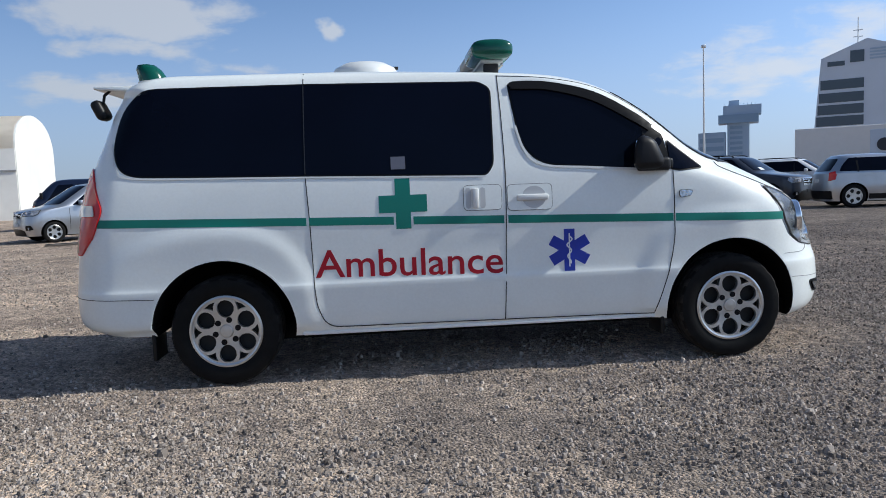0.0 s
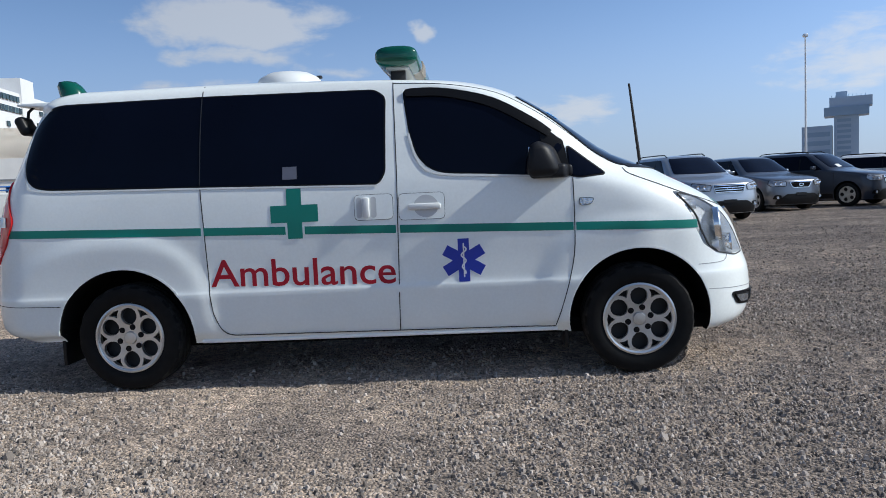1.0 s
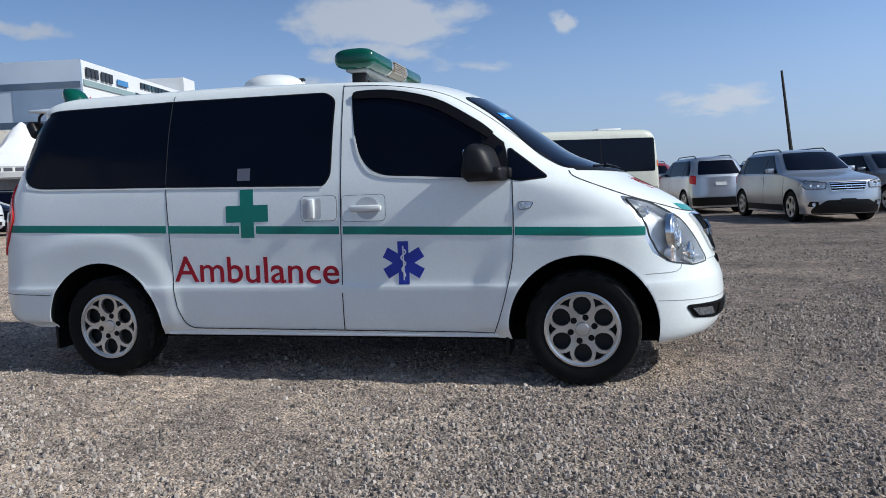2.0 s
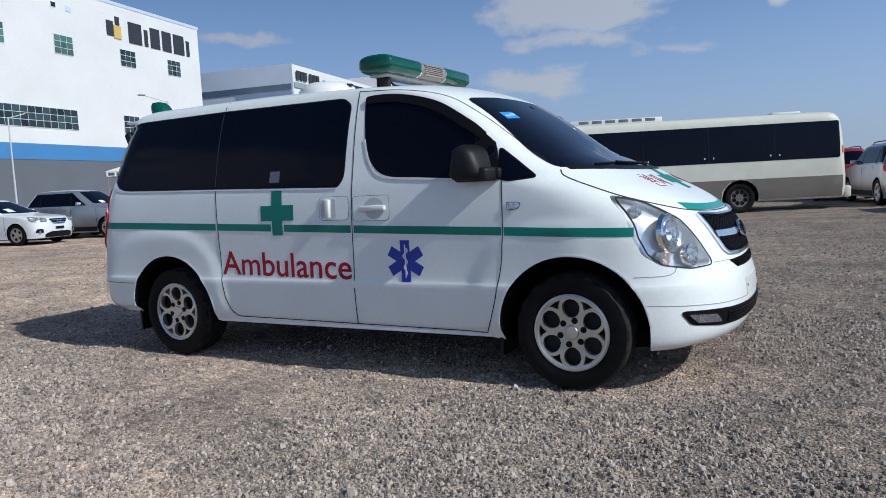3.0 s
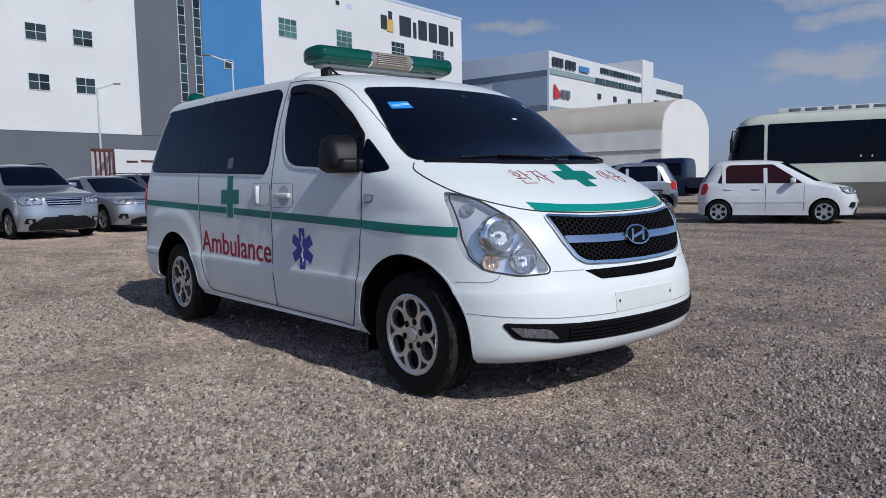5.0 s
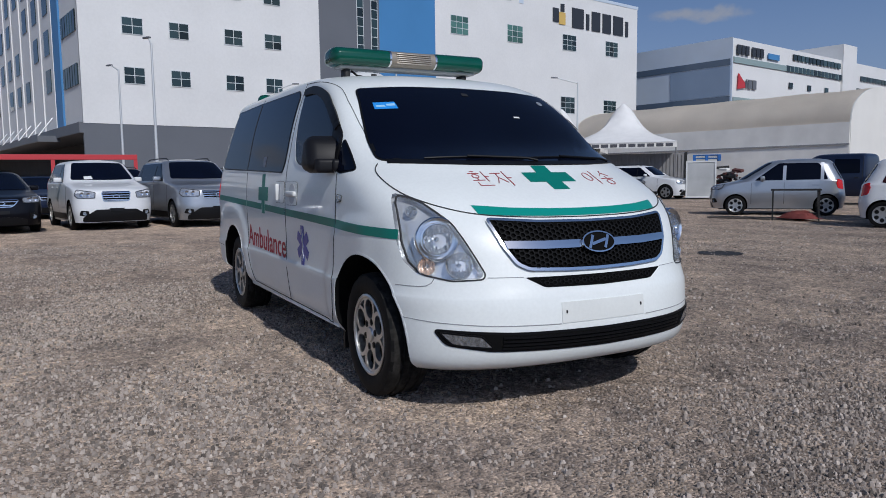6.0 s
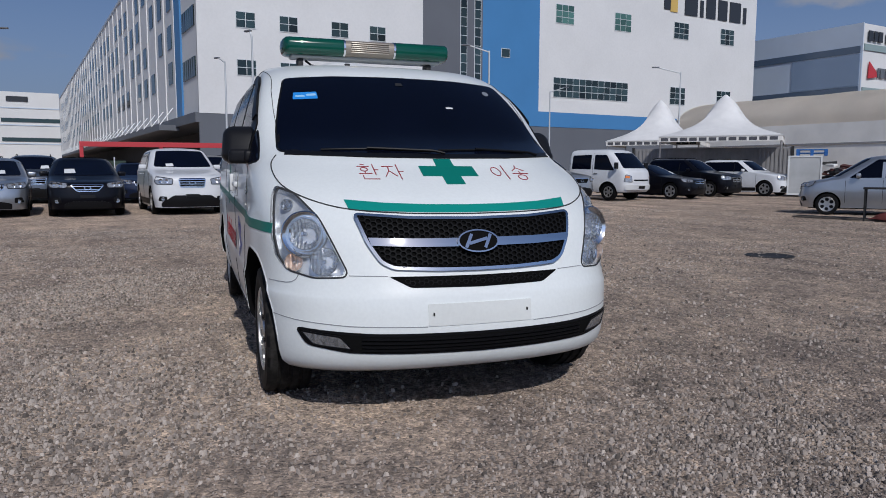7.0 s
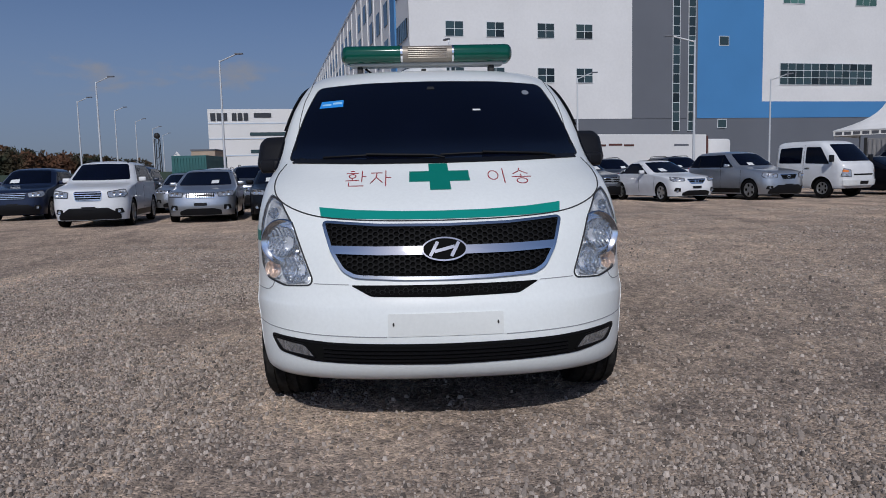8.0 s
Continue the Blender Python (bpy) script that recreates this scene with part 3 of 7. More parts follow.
van_skin = Shell([
    # z, front, rear, half width, front corner, rear corner
    (0.24, 2.3, -2.46, 0.895, 1.7, -2.13),
    (0.275, 2.4, -2.52, 0.915, 1.68, -2.19),
    (0.34, 2.445, -2.575, 0.93, 1.66, -2.245),
    (0.45, 2.465, -2.6, 0.945, 1.62, -2.27),
    (0.515, 2.462, -2.603, 0.951, 1.6, -2.273),
    (0.6, 2.45, -2.6, 0.9605, 1.58, -2.27),
    (0.622, 2.444, -2.598, 0.955, 1.577, -2.268),
    (0.66, 2.43, -2.594, 0.9525, 1.57, -2.264),
    (0.75, 2.4, -2.585, 0.952, 1.56, -2.255),
    (0.85, 2.365, -2.572, 0.955, 1.55, -2.242),
    (0.95, 2.31, -2.558, 0.957, 1.53, -2.228),
    (1, 2.262, -2.55, 0.956, 1.5, -2.22),
    (1.05, 2.2, -2.541, 0.954, 1.46, -2.211),
    (1.1, 2.12, -2.531, 0.951, 1.4, -2.201),
    (1.15, 2.03, -2.52, 0.947, 1.32, -2.19),
    (1.2, 1.935, -2.508, 0.942, 1.18, -2.178),
    (1.25, 1.85, -2.494, 0.935, 1.02, -2.164),
    (1.285, 1.745, -2.482, 0.928, 1.03, -2.152),
    (1.365, 1.54, -2.45, 0.91, 1.05, -2.12),
    (1.5, 1.342, -2.395, 0.88, 0.985, -2.065),
    (1.62, 1.18, -2.352, 0.848, 0.87, -2.022),
    (1.73, 1.018, -2.31, 0.812, 0.69, -1.98),
    (1.79, 0.922, -2.28, 0.79, 0.53, -1.95),
    (1.835, 0.815, -2.25, 0.772, 0.33, -2.03),
    (1.865, 0.71, -2.22, 0.756, 0.12, -2),
    (1.888, 0.57, -2.18, 0.738, -0.35, -1.96),
    (1.905, 0.41, -2.14, 0.715, -1.1, -1.9),
    (1.918, 0.22, -2.085, 0.68, -1.2, -1.86),
    (1.929, 0, -2.01, 0.6, -1.2, -1.82),
    (1.938, -0.3, -1.92, 0.45, -1.2, -1.76),
    (1.944, -0.7, -1.8, 0.28, -1.25, -1.65),
    (1.947, -1, -1.65, 0.12, -1.28, -1.55),
], pr=4.0, qr=2.0, swell=arch_swell)
SIDE, OFFSIDE, NOSE, TAILSKIN = van_skin.right, van_skin.left, van_skin.front, van_skin.rear


def flipped(bm):
    """The same block on the other side of the vehicle."""
    for v in bm.verts:
        v.co.y = -v.co.y
    bmesh.ops.reverse_faces(bm, faces=bm.faces)
    return bm


van = thing("ambulance", "white ambulance van with green stripes and roof light bar", "ambulance")
body = part("body", van_skin.mesh(sub=3, nf=44, ns=84, nr=16), WHITE, van)
body.data.materials.append(SKIRT)
body.data.materials.append(LAMPCASE)
LAMP = rounded([(-0.848, 1.098), (-0.785, 1.070), (-0.700, 0.960), (-0.600, 0.722), (-0.612, 0.698), (-0.740, 0.690), (-0.838, 0.716), (-0.874, 0.775), (-0.888, 0.870), (-0.884, 0.970), (-0.870, 1.060)], 0.016)
carve(body, [(x, s * 0.50, s * 1.2, 0.345, 0.432) for x in (1.6, -1.6) for s in (-1, 1)], [prism(LAMP, NOSE, 0.03, -0.075), flipped(prism(LAMP, NOSE, 0.03, -0.075))])
# the lower edge rises from the nose to the sills and the tail
for v in body.data.vertices:
    if v.co.z < 0.42:
        rise = 0.045 * step_up((1.5 - v.co.x) / 0.5) + 0.04 * step_up((-1.2 - v.co.x) / 0.5)
        v.co.z += rise * min(1.0, (0.42 - v.co.z) / 0.16)

# greyed white: the shade inside the handle hollows is put into this colour
HOLLOWSHADE = material("shaded white plastic", (0.52, 0.53, 0.54), rough=0.5)
AXLES = ((1.595, "front"), (-1.6, "rear"))
for ax, _ in AXLES:
    for s in (-1, 1):
        hub = tyre(van, 0.337, 0.240, rich=True, n=72)
        hub.name = "wheel"
        hub.matrix_basis = pose(ax, s * 0.810, 0.337)
        rim(hub, 0.212, 0.104, 6, s)
        # mud flap behind each wheel
        part("mud_flap", boxes(((ax - 0.455, s * 0.80 - 0.10, 0.17), (ax - 0.43, s * 0.80 + 0.12, 0.42)), bevel=0.006), BLACK, van)
part("underbody", boxes(((-1.95, -0.76, 0.235), (2.10, 0.76, 0.34)), bevel=0.03), SKIRT, van)
for s in (-1, 1):
    part("side_sill", boxes(((-1.14, s * 0.886 - 0.03, 0.283), (1.10, s * 0.886 + 0.03, 0.312)), bevel=0.012), WHITE, van)

# side glass
GREYJOINT = material("grey glass joint", (0.018, 0.02, 0.025), rough=0.5)
rear_win = rounded([(-2.205, 1.50), (-2.165, 1.70), (-2.05, 1.822), (-1.09, 1.826), (-1.072, 1.826), (-1.072, 1.81), (-1.072, 1.29), (-1.072, 1.272), (-1.09, 1.272), (-2.10, 1.302), (-2.175, 1.36)], 0.10)
mid_win = rounded([(-1.05, 1.272), (-1.067, 1.272), (-1.067, 1.29), (-1.067, 1.81), (-1.067, 1.826), (-1.05, 1.826), (0.02, 1.812), (0.085, 1.77), (0.075, 1.30), (0.035, 1.238)], 0.03)
door_win = rounded([(0.215, 1.80), (0.47, 1.79), (0.75, 1.715), (0.99, 1.575), (1.165, 1.43), (1.185, 1.235), *curve([(0.99, 1.243), (0.60, 1.275), (0.41, 1.300), (0.31, 1.372), (0.255, 1.50), (0.235, 1.62), (0.215, 1.77)])], 0.05)
quarter = rounded([(1.195, 1.405), (1.41, 1.232), (1.26, 1.222), (1.20, 1.235)], 0.015)
for fn, tag in ((SIDE, "r"), (OFFSIDE, "l")):
    part("window_surround", merge(*(ribbon(o, fn, 0.022, 0.0025, closed=True) for o in (rear_win, mid_win, door_win, quarter))), TRIM, van)
    for o in (rear_win, mid_win, door_win, quarter):
        part("side_window", patch(o, fn, 0.006, 0.008, 0.045), TINT, van)
    part("glass_joint", ribbon([(-1.0695, 1.28), (-1.0695, 1.818)], fn, 0.005, 0.0092, 0.04), GREYJOINT, van)
    # bright window seal
    part("window_seal", merge(ribbon(curve([(0.232, 1.53), (0.285, 1.368), (0.395, 1.281), (0.70, 1.254), (1.19, 1.22)]), fn, 0.014, 0.006), ribbon(curve([(-2.222, 1.50), (-2.185, 1.35), (-2.09, 1.287), (-1.6, 1.270), (-1.07, 1.257), (0.03, 1.224)]), fn, 0.010, 0.005)), WHITEPLASTIC, van)
    part("rain_visor", patch(curve([(0.222, 1.765), (0.235, 1.806), (0.47, 1.798), (0.75, 1.724), (0.99, 1.586), (1.10, 1.500)]) + curve([(1.075, 1.468), (0.965, 1.540), (0.73, 1.672), (0.47, 1.745), (0.30, 1.757), (0.222, 1.760)]), fn, 0.018, 0.010, 0.045), TRIM, van)
    part("pillar_trim", patch(rounded([(1.02, 1.545), (1.165, 1.44), (1.195, 1.24), (1.07, 1.24)], 0.01), fn, 0.010, 0.006), TRIM, van)
    # panel gaps
    gaps = [
        [(0.142, 1.86), (0.150, 1.50), (0.152, 1.18), (0.140, 0.70), (0.128, 0.325)],
        [(1.215, 1.215), (1.216, 0.95), (1.205, 0.75), (1.165, 0.57), (1.12, 0.42), (1.085, 0.325)],
        [(-1.07, 1.905), (-1.07, 1.27), (-1.055, 1.0), (-1.046, 0.60), *curve([(-1.04, 0.52), (-1.03, 0.46), (-0.995, 0.375), (-0.94, 0.338), (-0.86, 0.332)]), (-0.5, 0.330), (0.128, 0.325), (1.085, 0.318)],
        [(-2.53, 0.575), (-2.0, 0.560)],
        [(0.145, 1.855), (0.47, 1.832), (0.78, 1.765), (1.02, 1.635), (1.22, 1.487), (1.30, 1.42)],
    ]
    part("panel_gap", merge(*(ribbon(curve(g) if k in (0, 1, 4) else g, fn, 0.0055 if k < 3 else 0.0035, 0.0022, 0.04) for k, g in enumerate(gaps))), SEAM, van)
    # green stripe in four lengths with gaps at the doors
    for x0, x1 in ((-2.375, -1.075), (-1.058, -0.546), (-0.426, 0.135), (0.160, 1.208), (1.224, 1.958)):
        z = lambda x: 0.955 - 0.0365 * x / 1.0 * 0.78 + 0.0045
        pts = [(x0 + (x1 - x0) * k / 6, z(x0 + (x1 - x0) * k / 6) + 0.0245) for k in range(7)]
        low = [(x, y - 0.049) for x, y in pts]
        part("green_stripe", patch(pts + low[::-1], fn, 0.0026, 0.002, 0.03), GREEN, van)
    cx, cz, a, b, t = -0.486, 1.076, 0.147, 0.153, 0.046
    cross = [(cx - t, cz + b), (cx + t, cz + b), (cx + t, cz + t * 1.15), (cx + a, cz + t * 1.15), (cx + a, cz - t * 1.15), (cx + t, cz - t * 1.15), (cx + t, cz - b), (cx - t, cz - b), (cx - t, cz - t * 1.15), (cx - a, cz - t * 1.15), (cx - a, cz + t * 1.15), (cx - t, cz + t * 1.15)]
    part("green_cross", patch(cross, fn, 0.0030, 0.001, 0.1), GREEN, van)
    word = lettering("Ambulance", 0.008)
    if tag == "r":
        fit_drawing(word, (-1.035, 0.632), (0.120, 0.802))
    else:
        fit_drawing(word, (-0.120, 0.632), (1.035, 0.802))
        for v in word.verts:
            v.co.x = -v.co.x
    for v in word.verts:
        v.co.y -= 0.020 * (v.co.x + 0.46)
    part("lettering", lay(word, fn, 0.0022, 0.001, 0.1), RED_VINYL, van, "red Ambulance lettering")
    # six-armed blue star with a white staff and snake
    sx, sz = 0.540, 0.747
    arms = []
    for k in range(3):
        ang = math.pi / 3 * k
        for j in range(2):
            th = ang + math.pi * j
            arms.append(th)
    pts = []
    for th in sorted(t % (2 * math.pi) for t in arms):
        d, n = Vector((math.sin(th), math.cos(th))), Vector((math.cos(th), -math.sin(th)))
        hw, L = 0.034, 0.132
        pts += [tuple(Vector((sx, sz)) + d * L - n * hw), tuple(Vector((sx, sz)) + d * L + n * hw), tuple(Vector((sx, sz)) + (d * math.cos(math.pi / 6) + n * 0.5) * 0.068)]
    part("star_emblem", patch(pts, fn, 0.0022, 0.001, 0.1), BLUE_VINYL, van, "blue six-armed medical star")
    snake = [(sx + 0.018 * math.sin(k * 0.75) * (1 - k / 40), sz + 0.085 - k * 0.0085) for k in range(21)]
    part("star_staff", merge(ribbon([(sx, sz + 0.105), (sx, sz - 0.105)], fn, 0.008, 0.0042), ribbon(snake, fn, 0.009, 0.0052, 0.02)), WHITE_VINYL, van, "white staff with snake")
    # handles in their recesses
    sg = -1 if tag == "r" else 1
    for x0, x1, z0, z1 in ((-0.112, 0.122, 1.018, 1.170), (0.160, 0.437, 1.008, 1.166)):
        o = rounded([(x0, z0), (x1, z0), (x1, z1), (x0, z1)], 0.03)
        part("handle_plate", merge(patch(o, fn, 0.004, 0.004, 0.1)), WHITE, van)
        part("handle_gap", ribbon(o, fn, 0.005, 0.003, closed=True), SEAM, van)
    bm = bmesh.new()
    y = sg * 0.957
    box(bm, (-0.062, y - 0.022, 1.030), (-0.020, y + 0.022, 1.155), 0.012)
    part("door_handle", bm, WHITEPLASTIC, van)
    bm = bmesh.new()
    box(bm, (0.215, y - 0.022, 1.066), (0.415, y + 0.026, 1.104), 0.014)
    part("door_handle", bm, WHITEPLASTIC, van)
    # flat patches with the hollows' shade in their grey; nothing is sunk in
    for o in (rounded([(-0.100, 1.030), (-0.068, 1.030), (-0.068, 1.156), (-0.100, 1.156)], 0.02), rounded([(-0.014, 1.030), (0.022, 1.030), (0.022, 1.156), (-0.014, 1.156)], 0.02)):
        part("handle_hollow_shade", patch(o, fn, 0.0055, 0.001), HOLLOWSHADE, van)
    o = [(0.325 + 0.075 * math.cos(2 * math.pi * k / 24), 1.086 + 0.068 * math.sin(2 * math.pi * k / 24)) for k in range(24)]
    part("handle_hollow_shade", patch(o, fn, 0.0055, 0.001), HOLLOWSHADE, van)
    # pressed lips round the wheel arches
    for ax in (1.6, -1.6):
        arc = [(ax + 0.441 * math.cos(a), 0.345 + 0.441 * math.sin(a)) for a in (math.pi * (0.02 + 0.96 * k / 28) for k in range(29))]
        part("arch_lip", ribbon([q for q in arc if q[1] > 0.36], fn, 0.008, 0.0016, 0.05, depth=0.006), WHITE, van)
    # side repeater
    o = rounded([(1.248, 1.092), (1.335, 1.088), (1.318, 1.055), (1.252, 1.048)], 0.012)
    part("side_repeater", patch(o, fn, 0.010, 0.010), FOGLENS, van)
    part("repeater_bezel", ribbon(o, fn, 0.006, 0.008, closed=True), SEAM, van)
    # tail lamp
    lamp = rounded([(-2.40, 1.375), (-2.345, 1.32), (-2.272, 1.105), (-2.335, 0.95), (-2.445, 0.825), (-2.515, 0.86), (-2.500, 1.10), (-2.462, 1.30)], 0.03)
    part("tail_lamp", patch(lamp, fn, 0.012, 0.014, 0.05), TAIL, van)
    part("reversing_lamp", patch(rounded([(-2.49, 1.140), (-2.325, 1.132), (-2.318, 1.070), (-2.495, 1.068)], 0.01), fn, 0.019, 0.006, 0.03), TAILWHITE, van)
    # mirror
    m = Matrix.Translation((1.045, sg * 0.972, 1.332))
    bm = bmesh.new()
    box(bm, (-0.092, -0.102, -0.108), (0.092, 0.102, 0.106), 0.050, 5, m=m)
    for v in bm.verts:
        if v.co.x > 1.055:
            v.co.z = 1.332 + (v.co.z - 1.332) * (1 - 1.0 * (v.co.x - 1.055))
        if v.co.z > 1.315:
            v.co.x -= (v.co.z - 1.315) * (0.52 if v.co.x > 1.045 else -0.16)
            v.co.y -= sg * (v.co.z - 1.315) * 0.14
        else:
            v.co.x += 0.012 if v.co.x > 1.045 else 0.0
    for v in bm.verts:
        v.co.x -= 0.32 * (sg * v.co.y - 0.972)
    mir = part("mirror", bm, DUSTY, van)
    bm = bmesh.new()
    box(bm, (0.970, sg * 0.955 - 0.088, 1.219), (1.185, sg * 0.955 + 0.088, 1.300), 0.022, 4)
    for v in bm.verts:
        v.co.x -= 0.32 * (sg * v.co.y - 0.972)
    box(bm, (1.10, sg * 0.90 - 0.06, 1.226), (1.215, sg * 0.90 + 0.06, 1.296), 0.018, 3)
    part("mirror_arm", bm, DUSTY, mir)
    bm = bmesh.new()
    box(bm, (-0.091, -0.062, -0.075), (-0.080, 0.062, 0.075), 0.004, 2, m=m)
    for v in bm.verts:
        v.co.x += max(0.0, v.co.z - 1.315) * 0.16 - 0.32 * (sg * v.co.y - 0.972)
    part("mirror_glass", bm, CHROME, mir)

# grab paper seen in the sliding window
part("window_label", patch([(-0.55, 1.285), (-0.462, 1.285), (-0.462, 1.345), (-0.462, 1.362), (-0.55, 1.362)], SIDE, 0.0085, 0.001), material("faded label", (0.12, 0.125, 0.16), rough=0.4), van, "faded label in the window")

# windscreen, wipers, cowl
ws = rounded([(-0.800, 1.283), (-0.4, 1.268), (0, 1.264), (0.4, 1.268), (0.800, 1.283), (0.782, 1.42), (0.748, 1.56), (0.690, 1.735), (0.40, 1.752), (0, 1.758), (-0.40, 1.752), (-0.690, 1.735), (-0.748, 1.56), (-0.782, 1.42)], 0.03)
part("windscreen", patch(ws, NOSE, 0.006, 0.008, 0.05), SHIELD, van)
part("windscreen_seal", ribbon(ws, NOSE, 0.024, 0.0045, 0.04, closed=True), TRIM, van)
part("cowl", patch([(-0.78, 1.262), (-0.4, 1.247), (0, 1.243), (0.4, 1.247), (0.78, 1.262), (0.765, 1.288), (0.4, 1.274), (0, 1.27), (-0.4, 1.274), (-0.765, 1.288)], NOSE, 0.006, 0.006, 0.08), TRIM, van)
for y0, y1 in ((-0.60, -0.02), (0.02, 0.58)):
    bm = bmesh.new()
    a, b = NOSE(y1, 1.272, 0.02), NOSE((y0 + y1) / 2, 1.287, 0.028)
    tube(bm, [NOSE(y1 + 0.06, 1.262, 0.012), NOSE(y1, 1.270, 0.018), NOSE((y0 * 0.6 + y1 * 0.4), 1.283, 0.018)], 0.007)
    wiper = part("wiper", bm, TRIM, van)
    bm = bmesh.new()
    tube(bm, [NOSE(y0 + (y1 - y0) * k / 8, 1.279 + 0.006 * math.sin(k / 8 * math.pi), 0.011) for k in range(9)], 0.006)
    part("wiper_blade", bm, TRIM, wiper)
part("window_sticker", patch([(-0.67, 1.588), (-0.528, 1.595), (-0.528, 1.64), (-0.66, 1.632)], NOSE, 0.0085, 0.001), STICKER, van, "blue permit sticker")
bm = merge(patch([(-0.655, 1.602), (-0.60, 1.604), (-0.60, 1.616), (-0.653, 1.613)], NOSE, 0.0095, 0.0005), patch([(-0.59, 1.61), (-0.535, 1.613), (-0.535, 1.628), (-0.59, 1.623)], NOSE, 0.0095, 0.0005))
part("sticker_print", bm, material("pale blue print", (0.35, 0.62, 0.85), rough=0.5), van)
o = [(0.585 + 0.022 * math.cos(2 * math.pi * k / 16), 1.672 + 0.016 * math.sin(2 * math.pi * k / 16)) for k in range(16)]
part("round_sticker", patch(o, NOSE, 0.0085, 0.001), material("grey sticker", (0.22, 0.24, 0.27), rough=0.5), van)
part("mirror_mount", patch([(-0.025, 1.70), (0.025, 1.70), (0.018, 1.72), (-0.018, 1.72)], NOSE, 0.0085, 0.001), DARKMETAL, van)
part("toll_label", patch([(0.24, 1.55), (0.285, 1.55), (0.285, 1.56), (0.24, 1.56)], NOSE, 0.0085, 0.001), PAPER, van)

# bonnet edge, stripe, cross and writing
bonnet_gap = curve([(-0.818, 1.262), (-0.852, 1.212), (-0.850, 1.145), (-0.806, 1.085), (-0.70, 1.033), (-0.55, 0.998), (-0.3, 0.981), (0, 0.976)])
part("bonnet_gap", merge(ribbon(bonnet_gap, NOSE, 0.006, 0.0030, 0.02), ribbon([(-y, z) for y, z in bonnet_gap], NOSE, 0.006, 0.0030, 0.02)), SEAM, van)
up = [(-0.578, 1.043), (-0.4, 1.028), (-0.2, 1.020), (0, 1.0175), (0.2, 1.020), (0.4, 1.028), (0.572, 1.043)]
part("bonnet_stripe", patch(up + [(0.560, 0.999), (0.4, 0.990), (0.2, 0.984), (0, 0.982), (-0.2, 0.984), (-0.4, 0.990), (-0.565, 0.999)], NOSE, 0.0028, 0.001, 0.06), material("bright green vinyl", (0.008, 0.27, 0.22), rough=0.3, coat=0.3), van)
c = [(-0.048, 1.24), (0.048, 1.24), (0.050, 1.202), (0.150, 1.202), (0.152, 1.152), (0.052, 1.152), (0.054, 1.112), (-0.048, 1.112), (-0.048, 1.152), (-0.148, 1.152), (-0.146, 1.202), (-0.048, 1.202)]
part("bonnet_cross", patch(c, NOSE, 0.0025, 0.001, 0.06), GREEN, van)


def strokes(lines, x0, z0, w, h, size=0.0048):
    return merge(*(ribbon([(x0 + px * w, z0 + pz * h) for px, pz in l], NOSE, size, 0.0028, 0.02) for l in lines))


def ring_stroke(cx, cz, rx, rz, n=14):
    return [(cx + rx * math.cos(2 * math.pi * k / n), cz + rz * math.sin(2 * math.pi * k / n)) for k in range(n + 1)]


HWAN = [[(0.25, 1.0), (0.42, 1.0)], [(0.08, 0.86), (0.60, 0.86)], ring_stroke(0.34, 0.67, 0.15, 0.12), [(0.34, 0.54), (0.34, 0.40)], [(0.05, 0.38), (0.62, 0.40)], [(0.76, 1.0), (0.76, 0.30)], [(0.76, 0.64), (0.95, 0.64)], [(0.20, 0.26), (0.20, 0.04), (0.85, 0.04)]]
JA = [[(0.05, 0.86), (0.58, 0.86)], [(0.34, 0.86), (0.30, 0.55), (0.05, 0.18)], [(0.32, 0.56), (0.60, 0.22)], [(0.74, 1.0), (0.74, 0.0)], [(0.74, 0.54), (0.98, 0.54)]]
II = [ring_stroke(0.30, 0.56, 0.24, 0.30), [(0.80, 1.0), (0.80, 0.0)]]
SONG = [[(0.48, 1.0), (0.40, 0.80), (0.12, 0.62)], [(0.46, 0.84), (0.82, 0.62)], [(0.48, 0.60), (0.48, 0.46)], [(0.04, 0.44), (0.94, 0.44)], ring_stroke(0.48, 0.18, 0.24, 0.17)]
RED_THIN = material("dark red vinyl", (0.30, 0.03, 0.04), rough=0.5)
for glyph, y0, z0, wd, ht in ((HWAN, -0.470, 1.135, 0.115, 0.075), (JA, -0.345, 1.135, 0.110, 0.075), (II, 0.240, 1.135, 0.105, 0.072), (SONG, 0.360, 1.132, 0.112, 0.075)):
    part("bonnet_writing", strokes(glyph, y0, z0, wd, ht), RED_THIN, van, "dark red hand-cut Korean letter")

# grille
grille = [(-0.548, 0.972), (-0.3, 0.955), (0, 0.950), (0.3, 0.955), (0.548, 0.972), (0.505, 0.850), (0.452, 0.765), (0.400, 0.738), (0.2, 0.728), (0, 0.725), (-0.2, 0.728), (-0.400, 0.738), (-0.452, 0.765), (-0.505, 0.850)]
# a sheet on the skin: the grille's depth is only painted dark
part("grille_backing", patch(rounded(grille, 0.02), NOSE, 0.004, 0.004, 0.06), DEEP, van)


def inside(p, poly):
    c = False
    for (x0, y0), (x1, y1) in zip(poly, poly[1:] + poly[:1]):
        if (y0 > p[1]) != (y1 > p[1]) and p[0] < (x1 - x0) * (p[1] - y0) / (y1 - y0) + x0:
            c = not c
    return c


